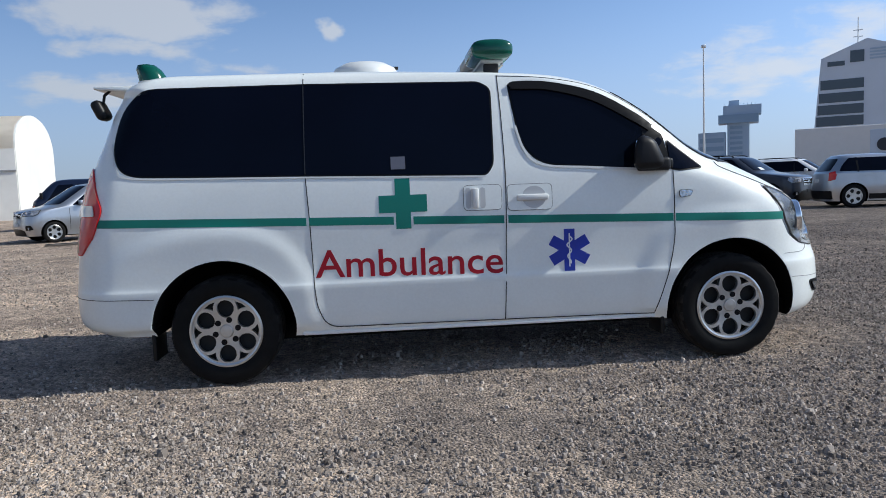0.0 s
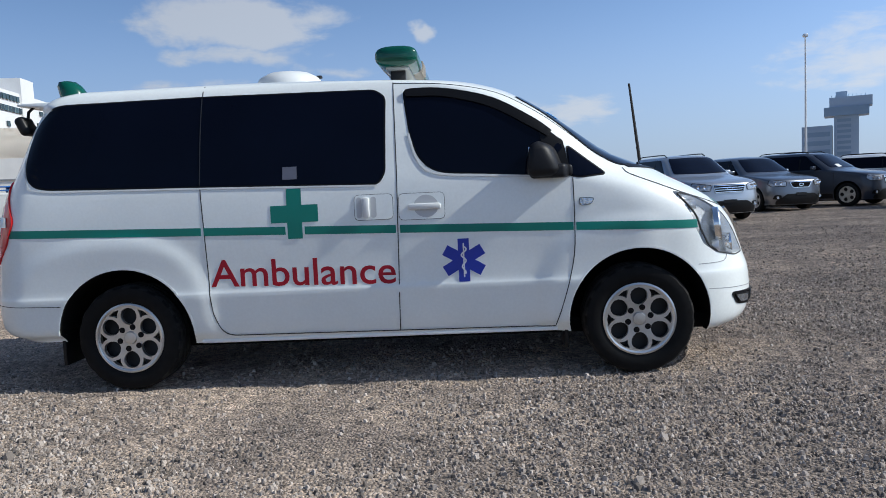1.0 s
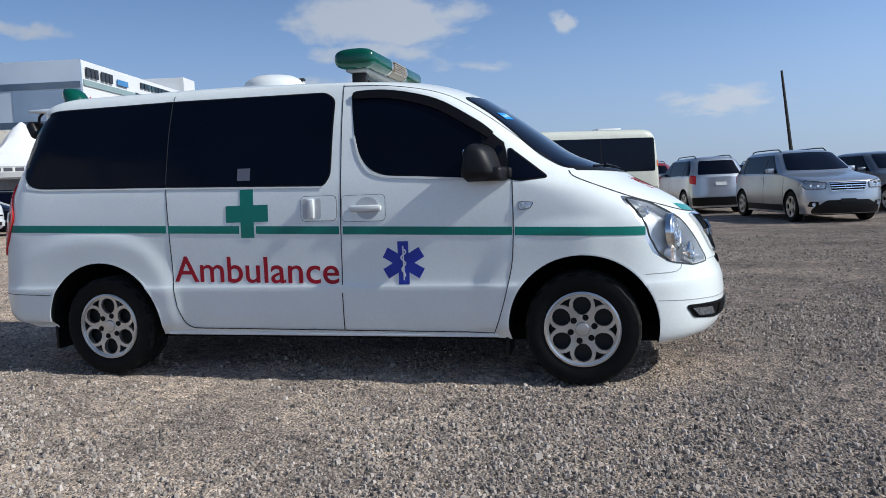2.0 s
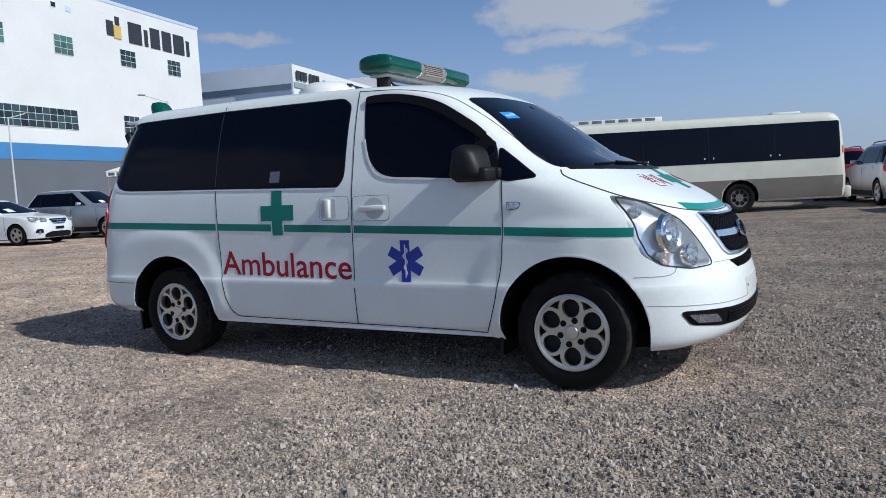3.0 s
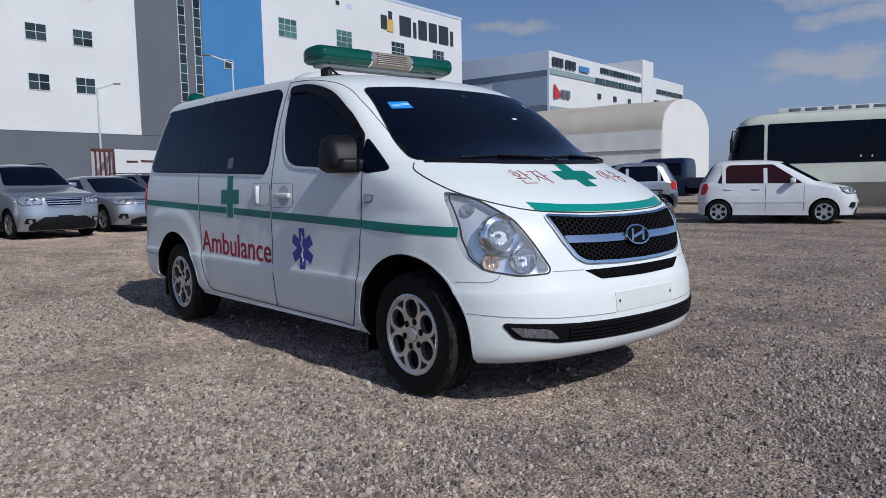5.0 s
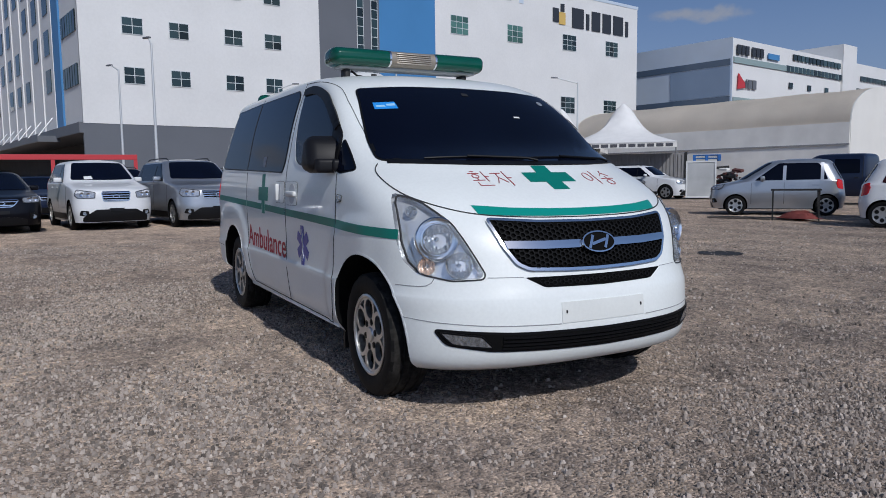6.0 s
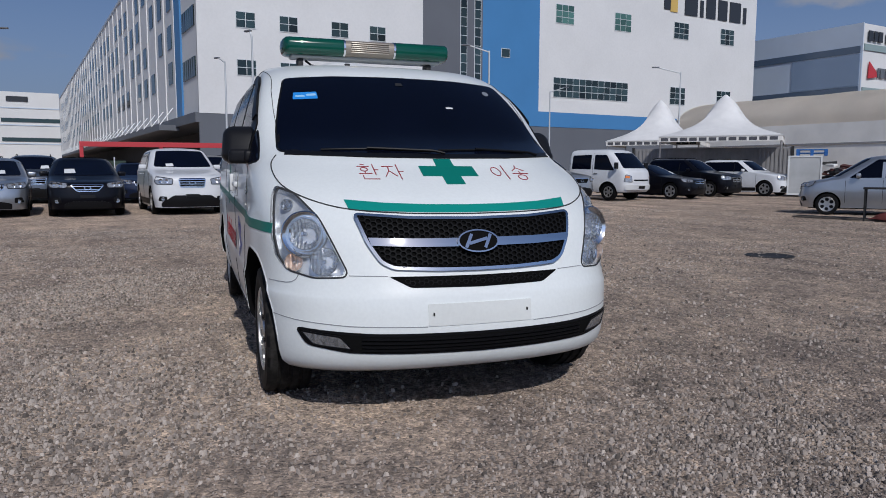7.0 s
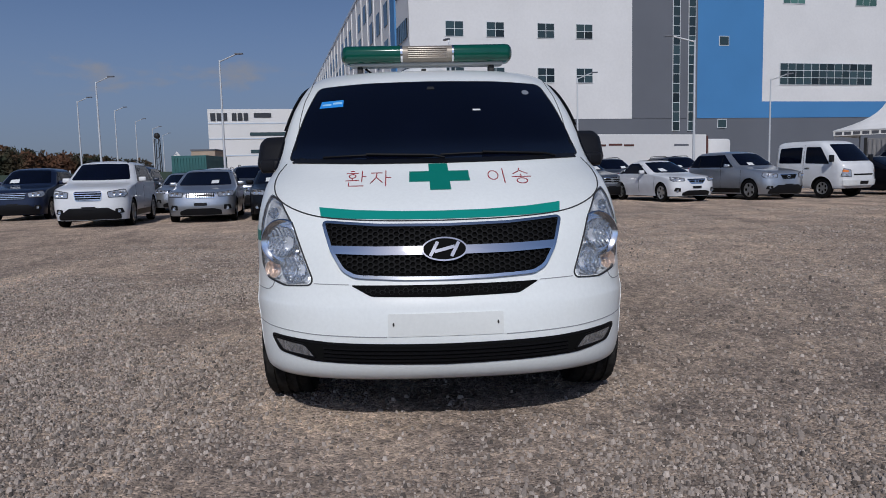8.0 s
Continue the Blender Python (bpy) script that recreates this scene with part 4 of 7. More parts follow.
def comb_mesh(poly, s, fn, off):
    """Six-sided mesh bars inside an outline."""
    bits = []
    us, vs = [p[0] for p in poly], [p[1] for p in poly]
    ny = int((max(vs) - min(vs)) / (0.33 * s)) + 2
    for j in range(ny):
        for i in range(int((max(us) - min(us)) / (1.3 * s)) + 2):
            cx = min(us) + i * 1.3 * s + (0.65 * s if j % 2 else 0)
            cz = min(vs) + j * 0.33 * s
            hexa = [(cx - 0.433 * s, cz), (cx - 0.217 * s, cz + 0.33 * s), (cx + 0.217 * s, cz + 0.33 * s), (cx + 0.433 * s, cz), (cx + 0.217 * s, cz - 0.33 * s), (cx - 0.217 * s, cz - 0.33 * s)]
            if all(inside(h, poly) for h in hexa):
                bits.append(hexa)
    bm = bmesh.new()
    for h in bits:
        c = Vector((sum(p[0] for p in h) / 6, sum(p[1] for p in h) / 6))
        outer = [bm.verts.new(fn(*(c + (Vector(p) - c) * 1.02), off)) for p in h]
        inner = [bm.verts.new(fn(*(c + (Vector(p) - c) * 0.80), off)) for p in h]
        deep = [bm.verts.new(fn(*(c + (Vector(p) - c) * 0.74), off - 0.010)) for p in h]
        for k in range(6):
            n = (k + 1) % 6
            bm.faces.new((outer[k], outer[n], inner[n], inner[k]))
            bm.faces.new((inner[k], inner[n], deep[n], deep[k]))
    bmesh.ops.recalc_face_normals(bm, faces=bm.faces)
    return bm


part("grille_mesh", comb_mesh([(p[0] * 0.985, 0.845 + (p[1] - 0.845) * 0.98) for p in grille], 0.036, NOSE, 0.016), MESH, van, smooth=0)
part("grille_frame", ribbon(rounded(grille, 0.02), NOSE, 0.015, 0.016, 0.03, closed=True, depth=0.014), CHROME, van)
part("grille_bar", patch([(-0.500, 0.868), (-0.3, 0.862), (0, 0.860), (0.3, 0.862), (0.500, 0.868), (0.488, 0.834), (0.3, 0.826), (0, 0.823), (-0.3, 0.826), (-0.488, 0.834)], NOSE, 0.026, 0.02, 0.06), SATIN, van)
o = [(0.098 * math.cos(2 * math.pi * k / 32), 0.842 + 0.046 * math.sin(2 * math.pi * k / 32)) for k in range(32)]
badge = part("badge", patch(o, NOSE, 0.034, 0.02, 0.05), SKIRT, van)
part("badge_ring", ribbon(o, NOSE, 0.007, 0.040, 0.02, closed=True, depth=0.012), SATIN, badge)
for l in ([(-0.064, 0.814), (-0.030, 0.872)], [(0.030, 0.812), (0.064, 0.870)], [(-0.045, 0.832), (0.045, 0.852)]):
    part("badge_bar", ribbon(l, NOSE, 0.015, 0.040, 0.02, depth=0.008), SATIN, badge)
slot = rounded([(-0.425, 0.702), (0, 0.699), (0.425, 0.702), (0.330, 0.652), (0, 0.646), (-0.330, 0.652)], 0.015)
# the slot is a flat patch as well, its inner shade put into colour
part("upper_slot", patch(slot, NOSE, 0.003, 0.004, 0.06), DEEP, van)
part("slot_mesh", comb_mesh([(p[0] * 0.97, 0.669 + (p[1] - 0.669) * 0.9) for p in slot], 0.032, NOSE, 0.010), MESH, van, smooth=0)
# plate panel with the numbers gone, bumper lines
part("plate_panel", patch(rounded([(-0.260, 0.478), (0.252, 0.478), (0.252, 0.578), (-0.260, 0.578)], 0.008), NOSE, 0.004, 0.006, 0.1), BUMPER, van)
for y in (-0.235, 0.228):
    part("plate_bolt", patch(ring_stroke(y, 0.532, 0.004, 0.008)[:-1], NOSE, 0.007, 0.004), DARKMETAL, van)
for s in (-1, 1):
    fn = NOSE if s < 0 else mirrored(NOSE)
    part("bumper_line", ribbon([(-0.265, 0.476), (-0.6, 0.482), (-0.82, 0.494), (-0.90, 0.502)], fn, 0.0035, 0.0026, 0.03), SOFTSEAM, van)
    part("bumper_edge", ribbon([(-0.798, 0.702), (-0.810, 0.678), (-0.828, 0.664), (-0.85, 0.659), (-0.912, 0.657)], fn, 0.0035, 0.0026, 0.03), SOFTSEAM, van)
    part("bumper_edge", ribbon([(-0.594, 0.706), (-0.50, 0.705), (-0.43, 0.704)], fn, 0.003, 0.0026, 0.03), SOFTSEAM, van)
low = rounded([(-0.816, 0.458), (-0.5, 0.444), (0, 0.438), (0.5, 0.444), (0.816, 0.458), (0.774, 0.390), (0.60, 0.364), (0, 0.353), (-0.60, 0.364), (-0.774, 0.390)], 0.02)
part("lower_grille", patch(low, NOSE, 0.004, 0.004, 0.06), SKIRT, van)
for z in (0.420, 0.402, 0.385, 0.369):
    part("grille_slat", ribbon([(-0.55, z + 0.006), (0, z), (0.55, z + 0.006)], NOSE, 0.009, 0.012, 0.05, depth=0.010), TRIM, van)
part("lower_grille_frame", ribbon(low, NOSE, 0.012, 0.0045, 0.03, closed=True), TRIM, van)
for s in (-1, 1):
    fn = NOSE if s < 0 else mirrored(NOSE)
    fog = rounded([(-0.798, 0.448), (-0.640, 0.434), (-0.588, 0.376), (-0.750, 0.390)], 0.016)
    part("fog_lamp", patch(fog, fn, 0.007, 0.004, 0.04), FOGLENS, van)
    part("fog_bezel", ribbon(fog, fn, 0.008, 0.009, closed=True), TRIM, van)
    # headlamp: pocket with faceted bowls behind a clear lens
    head = part("headlamp", ribbon(LAMP, fn, 0.007, 0.0035, 0.02, closed=True, depth=0.010), SEAM, van)
    for (cy, cz), r, n, back in (((-0.764, 0.885), 0.070, 96, 0.016), ((-0.690, 0.762), 0.062, 60, 0.024), ((-0.812, 0.752), 0.042, 36, 0.028), ((-0.822, 1.015), 0.028, 24, 0.030)):
        c = fn(cy, cz, 0.0) + Vector((-back, 0, 0))
        out = Vector((1.0, (-0.30 if s < 0 else 0.30), 0.10)).normalized()
        m = Matrix.Translation(c) @ out.to_track_quat("Z", "Y").to_matrix().to_4x4()
        bm = bmesh.new()
        if r == 0.070:
            lathe(bm, [(r * 1.58, -0.03), (r * 1.56, 0.000), (r * 1.48, 0.006), (r * 1.40, 0.001), (r * 1.16, -0.008), (r * 1.10, 0.004), (r * 1.04, 0.008), (r, 0.006), (r * 0.98, -0.01), (r * 1.0, -0.03)], n=48, axis="Z", m=m, closed=True)
        else:
            lathe(bm, [(r * 1.07, -0.03), (r * 1.06, 0.004), (r * 1.03, 0.009), (r, 0.007), (r * 0.98, -0.01), (r * 1.0, -0.03)], n=40, axis="Z", m=m, closed=True)
        part("lamp_ring", bm, CHROME if r > 0.06 else LAMPCASE, head)
        bm = bmesh.new()
        rows = [(r * q, 0.006 - 0.075 * (1 - q * q) * r / 0.083) for q in (1.0, 0.93, 0.84, 0.74, 0.62, 0.48, 0.34, 0.18, 0.0)]
        rings = []
        for j, (rr, zz) in enumerate(rows):
            ring = []
            for k in range(n):
                a2 = 2 * math.pi * k / n
                ring.append(bm.verts.new(m @ Vector((rr * math.cos(a2), rr * math.sin(a2), zz + 0.0045 * math.sin(380 * rr * math.cos(a2))))))
            rings.append(ring)
        for a2, b2 in zip(rings, rings[1:]):
            for k in range(n):
                bm.faces.new((a2[k], a2[(k + 1) % n], b2[(k + 1) % n], b2[k]))
        part("lamp_bowl", bm, AMBERTINT if r == 0.042 else REFLECTOR, head, smooth=0)
        bm = bmesh.new()
        lathe(bm, [(r * 0.16, -0.04), (r * 0.15, -0.010), (r * 0.09, -0.004), (0.0, -0.003)], n=14, axis="Z", m=m)
        part("bulb", bm, FOGLENS, head)
    lens = part("lamp_lens", patch(LAMP, fn, 0.002, 0.004, 0.04), LENS, head)
    lens.visible_shadow = False

# roof: light bar, vent, beacon, rear camera arm
bar = part("light_bar", boxes(((0.075, -0.55, 1.976), (0.225, 0.565, 2.002)), bevel=0.012), CLEARBASE, van, "green roof light bar with chrome centre")


def capsule(y0, y1, cap0, cap1):
    """A length of the bar with an oval section, rounded at an end."""
    bm, rings = bmesh.new(), []
    ys = []
    for k in range(7):
        ys.append((y0 + (0.05 * (1 - math.cos(k / 6 * math.pi / 2)) if cap0 else 0.0) if k < 6 or cap0 else y0, math.sin((k + 0.6) / 6.6 * math.pi / 2) if cap0 else 1.0))
    for k in range(7):
        ys.append((y1 - (0.05 * (1 - math.cos((6 - k) / 6 * math.pi / 2)) if cap1 else 0.0), math.sin((6 - k + 0.6) / 6.6 * math.pi / 2) if cap1 else 1.0))
    ys = ys if cap0 or cap1 else [(y0, 1.0), (y1, 1.0)]
    clean = []
    for y, s in ys:
        if not clean or abs(clean[-1][0] - y) > 1e-4:
            clean.append((y, s))
    for y, s in clean:
        ring = []
        for k in range(28):
            t = 2 * math.pi * k / 28
            c, d = math.cos(t), math.sin(t)
            q = (abs(c) ** 3.0 + abs(d) ** 3.0) ** (-1 / 3.0)
            ring.append(bm.verts.new((0.15 + 0.138 * c * q * s, y, 2.056 + 0.066 * d * q * s)))
        rings.append(ring)
    for a, b in zip(rings, rings[1:]):
        for k in range(28):
            bm.faces.new((a[k], a[(k + 1) % 28], b[(k + 1) % 28], b[k]))
    bm.faces.new(rings[0])
    bm.faces.new(rings[-1])
    bmesh.ops.recalc_face_normals(bm, faces=bm.faces)
    return bm


part("green_lens", capsule(-0.615, -0.182, True, False), GREENDOME, bar)
part("green_lens", capsule(0.200, 0.632, False, True), GREENDOME, bar)
bm = capsule(-0.178, 0.196, False, False)
for v in bm.verts:
    v.co = Vector((0.15 + (v.co.x - 0.15) * 0.97, v.co.y, 2.056 + (v.co.z - 2.056) * 0.94))
part("speaker_section", bm, material("tan grey speaker housing", (0.30, 0.26, 0.215), rough=0.45, metal=0.3), bar)
for y in (-0.176, 0.196):
    bm = capsule(y - 0.008, y + 0.008, False, False)
    part("chrome_band", bm, CHROME, bar)
BRONZE = material("dull bronze louvre", (0.50, 0.44, 0.37), rough=0.42, metal=0.6)
for k in range(6):
    z = 2.018 + k * 0.0135
    part("speaker_slat", boxes(((0.276, -0.13, z), (0.292, 0.15, z + 0.007)), bevel=0.002), BRONZE, bar)
for y in (-0.48, 0.48):
    bm = boxes(((0.10, y - 0.02, 1.86), (0.20, y + 0.02, 1.975)), bevel=0.008)
    part("bar_foot", bm, DARKMETAL, bar)
bm = bmesh.new()
tube(bm, [(0.16, -0.44, 1.965), (0.18, -0.40, 1.93), (0.20, -0.30, 1.915), (0.18, -0.22, 1.92)], 0.008)
part("bar_cable", bm, TRIM, bar)
bm = bmesh.new()
lathe(bm, [(0.235, 1.90), (0.235, 2.005), (0.215, 2.038), (0.15, 2.072), (0.06, 2.085), (0.0, 2.087)], n=48, axis="Z", m=Matrix.Translation((-0.70, 0.0, 0.0)))
vent = part("roof_vent", bm, WHITEPLASTIC, van, "round white roof vent")
bm = bmesh.new()
lathe(bm, [(0.255, 1.905), (0.255, 1.945), (0.24, 1.955), (0.235, 1.95)], n=48, axis="Z", m=Matrix.Translation((-0.70, 0.0, 0.0)))
part("vent_flange", bm, WHITEPLASTIC, vent)
bm = bmesh.new()
box(bm, (-0.50, -0.02, 2.03), (-0.46, 0.02, 2.05), 0.005)
part("vent_catch", bm, DARKMETAL, vent)
bm = bmesh.new()
lathe(bm, [(0.088, 1.94), (0.086, 1.98), (0.078, 2.02), (0.055, 2.05), (0.0, 2.062)], n=32, axis="Z", m=Matrix.Translation((-2.05, -0.5, -0.03)))
for v in bm.verts:
    v.co.x -= max(0.0, v.co.z - 1.93) * 0.45
beacon = part("beacon", bm, GREENDOME, van, "green dome beacon")
bm = bmesh.new()
lathe(bm, [(0.098, 1.86), (0.098, 1.942), (0.088, 1.945)], n=32, axis="Z", m=Matrix.Translation((-2.05, -0.5, -0.03)))
part("beacon_base", bm, WHITEPLASTIC, beacon)
bm = bmesh.new()
tube(bm, [(-2.13, -0.50, 1.85), (-2.24, -0.53, 1.872), (-2.31, -0.545, 1.865), (-2.35, -0.55, 1.83), (-2.36, -0.55, 1.78)], 0.010)
arm = part("rear_mirror_arm", bm, BLACK, van)
bm = bmesh.new()
box(bm, (-0.065, -0.07, -0.035), (0.065, 0.07, 0.035), 0.03, 4, m=pose(-2.375, -0.55, 1.735, 0, 65, 0))
part("rear_mirror", bm, BLACK, arm)
# roof spoiler and rear window
bm = boxes(((-2.40, -0.60, 1.835), (-2.06, 0.60, 1.885)), bevel=0.012)
for v in bm.verts:
    if v.co.x < -2.3:
        v.co.z = 1.872 + (v.co.z - 1.86) * 0.35
part("roof_spoiler", bm, WHITE, van)
part("rear_window", patch(rounded([(-0.62, 1.30), (0.62, 1.30), (0.56, 1.74), (-0.56, 1.74)], 0.05), TAILSKIN, 0.004, 0.005), TINT, van)

# ---- ground ----
def relief_shade(t, tc):
    """The yard beyond the ambulance's nose darkens slightly: shade among sunward stones, put into colour."""
    sep = t.nodes.new("ShaderNodeSeparateXYZ")
    t.links.new(tc.outputs["Object"], sep.inputs[0])
    n = t.nodes.new("ShaderNodeTexNoise")
    n.inputs["Scale"].default_value, n.inputs["Detail"].default_value = 0.45, 5.0
    t.links.new(tc.outputs["Object"], n.inputs["Vector"])
    ma = t.nodes.new("ShaderNodeMath")
    ma.operation = "MULTIPLY_ADD"
    t.links.new(n.outputs["Fac"], ma.inputs[0])
    ma.inputs[1].default_value = 6.0
    t.links.new(sep.outputs[0], ma.inputs[2])
    r = t.nodes.new("ShaderNodeValToRGB")
    r.color_ramp.elements[0].color, r.color_ramp.elements[1].color = (1, 1, 1, 1), (0.97, 0.96, 0.96, 1)
    mr = t.nodes.new("ShaderNodeMapRange")
    mr.inputs["From Min"].default_value, mr.inputs["From Max"].default_value = 4.2, 9.0
    t.links.new(ma.outputs[0], mr.inputs[0])
    t.links.new(mr.outputs[0], r.inputs[0])
    return r.outputs[0]


def gravel_material():
    m = bpy.data.materials.new("gravel ground")
    m.use_nodes = True
    t = m.node_tree
    b = t.nodes["Principled BSDF"]
    tc = t.nodes.new("ShaderNodeTexCoord")

    def noise_tex(size, detail=6.0, rough=0.6):
        n = t.nodes.new("ShaderNodeTexNoise")
        n.inputs["Scale"].default_value, n.inputs["Detail"].default_value, n.inputs["Roughness"].default_value = size, detail, rough
        t.links.new(tc.outputs["Object"], n.inputs["Vector"])
        return n

    def ramp(src, stops):
        r = t.nodes.new("ShaderNodeValToRGB")
        e = r.color_ramp.elements
        while len(e) < len(stops):
            e.new(0.5)
        for el, (p, c) in zip(e, stops):
            el.position, el.color = p, (*c, 1)
        t.links.new(src, r.inputs[0])
        return r

    def mix(kind, a, b2, fac=1.0):
        x = t.nodes.new("ShaderNodeMixRGB")
        x.blend_type = kind
        x.inputs[0].default_value = fac
        t.links.new(a, x.inputs[1])
        t.links.new(b2, x.inputs[2])
        return x.outputs[0]

    big = ramp(noise_tex(0.16, 4.0).outputs["Fac"], [(0.30, (0.328, 0.280, 0.242)), (0.5, (0.410, 0.347, 0.295)), (0.70, (0.500, 0.422, 0.352))])
    mid = ramp(noise_tex(1.3, 6.0).outputs["Fac"], [(0.32, (0.68, 0.68, 0.70)), (0.5, (0.98, 0.97, 0.96)), (0.68, (1.20, 1.17, 1.12))])
    # wheel-worn streaks along the yard
    stretch = t.nodes.new("ShaderNodeMapping")
    stretch.inputs["Scale"].default_value, stretch.inputs["Rotation"].default_value = (0.16, 0.9, 1.0), (0, 0, radians(18))
    t.links.new(tc.outputs["Object"], stretch.inputs[0])
    lane = noise_tex(1.0, 5.0)
    t.links.new(stretch.outputs[0], lane.inputs["Vector"])
    worn = ramp(lane.outputs["Fac"], [(0.36, (0.80, 0.79, 0.79)), (0.62, (1.14, 1.12, 1.09))])
    cells = []
    for size in (58.0, 27.0):
        v = t.nodes.new("ShaderNodeTexVoronoi")
        v.inputs["Scale"].default_value = size
        t.links.new(tc.outputs["Object"], v.inputs["Vector"])
        hsv = t.nodes.new("ShaderNodeSeparateColor")
        t.links.new(v.outputs["Color"], hsv.inputs[0])
        cells.append((v, ramp(hsv.outputs[0], [(0.0, (0.62, 0.62, 0.635)), (0.5, (0.97, 0.96, 0.95)), (1.0, (1.40, 1.37, 1.35))])))
    v = cells[0][0]
    fine = ramp(noise_tex(110, 3.0).outputs["Fac"], [(0.3, (0.84, 0.84, 0.84)), (0.7, (1.13, 1.13, 1.13))])
    clump = ramp(noise_tex(8.5, 7.0, 0.72).outputs["Fac"], [(0.34, (0.60, 0.60, 0.61)), (0.5, (1.0, 0.99, 0.98)), (0.66, (1.26, 1.24, 1.20))])
    c = mix("MULTIPLY", big.outputs[0], mid.outputs[0])
    c = mix("MULTIPLY", c, clump.outputs[0])
    c = mix("MULTIPLY", c, worn.outputs[0])
    c = mix("MULTIPLY", c, cells[0][1].outputs[0])
    c = mix("MULTIPLY", c, cells[1][1].outputs[0], 0.5)
    c = mix("MULTIPLY", c, fine.outputs[0])
    # paler, sandier soil where the rows of cars stand
    side = t.nodes.new("ShaderNodeSeparateXYZ")
    t.links.new(tc.outputs["Object"], side.inputs[0])
    drift = t.nodes.new("ShaderNodeMath")
    drift.operation = "MULTIPLY_ADD"
    t.links.new(noise_tex(0.3, 4.0).outputs["Fac"], drift.inputs[0])
    drift.inputs[1].default_value = 6.0
    t.links.new(side.outputs[0], drift.inputs[2])
    span = t.nodes.new("ShaderNodeMapRange")
    span.inputs["From Min"].default_value, span.inputs["From Max"].default_value = -8.0, 1.5
    t.links.new(drift.outputs[0], span.inputs[0])
    sandy = ramp(span.outputs[0], [(0.0, (1.13, 1.10, 1.07)), (1.0, (1.0, 1.0, 1.0))])
    c = mix("MULTIPLY", c, sandy.outputs[0])
    # painted shade: the soil is a touch darker towards +x
    c = mix("MULTIPLY", c, relief_shade(t, tc))
    t.links.new(c, b.inputs["Base Color"])
    b.inputs["Roughness"].default_value = 0.92
    b.inputs["Diffuse Roughness"].default_value = 1.0
    b.inputs["Specular IOR Level"].default_value = 0.25
    add = t.nodes.new("ShaderNodeMath")
    add.operation = "MULTIPLY_ADD"
    n2 = noise_tex(24, 8.0, 0.7)
    t.links.new(v.outputs["Distance"], add.inputs[0])
    add.inputs[1].default_value = -0.9
    t.links.new(n2.outputs["Fac"], add.inputs[2])
    lumps = t.nodes.new("ShaderNodeMath")
    lumps.operation = "MULTIPLY_ADD"
    t.links.new(noise_tex(5.5, 5.0).outputs["Fac"], lumps.inputs[0])
    lumps.inputs[1].default_value = 2.0
    t.links.new(add.outputs[0], lumps.inputs[2])
    bp = t.nodes.new("ShaderNodeBump")
    bp.inputs["Strength"].default_value, bp.inputs["Distance"].default_value = 1.0, 0.024
    t.links.new(lumps.outputs[0], bp.inputs["Height"])
    t.links.new(bp.outputs[0], b.inputs["Normal"])
    return m


GRAVEL = gravel_material()


def ground_height(x, y):
    """Gentle unevenness of the gravel, level under the ambulance."""
    far = min(1.0, max(0.0, (math.hypot(x * 0.5, y) - 1.4) / 3.0))
    lumps = 0.014 * noise.noise(Vector((x * 6.1, y * 6.1, 3.0))) + 0.013 * noise.noise(Vector((x * 13.7, y * 13.7, 5.0)))
    return far * 0.018 * noise.noise(Vector((x * 0.55, y * 0.55, 0.3))) + 0.006 * noise.noise(Vector((x * 2.3, y * 2.3, 7.0))) + lumps - 0.006


# the near part is finely divided, the rest reaches the horizon
xs = [-2500, -900, -300, -120, -60, -35] + [-24 + 0.35 * k for k in range(37)] + [-11 + 0.048 * k for k in range(438)] + [10.4 + 0.35 * k for k in range(11)] + [18, 30, 60, 120, 300, 900, 2500]
ys = [-2500, -900, -300, -120, -60, -30, -18] + [-11 + 0.35 * k for k in range(16)] + [-5.4 + 0.048 * k for k in range(300)] + [9.35 + 0.35 * k for k in range(42)] + [28, 40, 60, 120, 300, 900, 2500]
pts = [(x, y, ground_height(x, y) if -24 < x < 14 and -11 < y < 24 else -0.004) for y in ys for x in xs]
nx = len(xs)
quads = [(j * nx + i, j * nx + i + 1, (j + 1) * nx + i + 1, (j + 1) * nx + i) for j in range(len(ys) - 1) for i in range(nx - 1)]
me = bpy.data.meshes.new("ground")
me.from_pydata(pts, [], quads)
me.polygons.foreach_set("use_smooth", [True] * len(me.polygons))
me.materials.append(GRAVEL)
tagged(new("ground", me), "grey-brown crushed gravel yard", "ground", kind="structure")


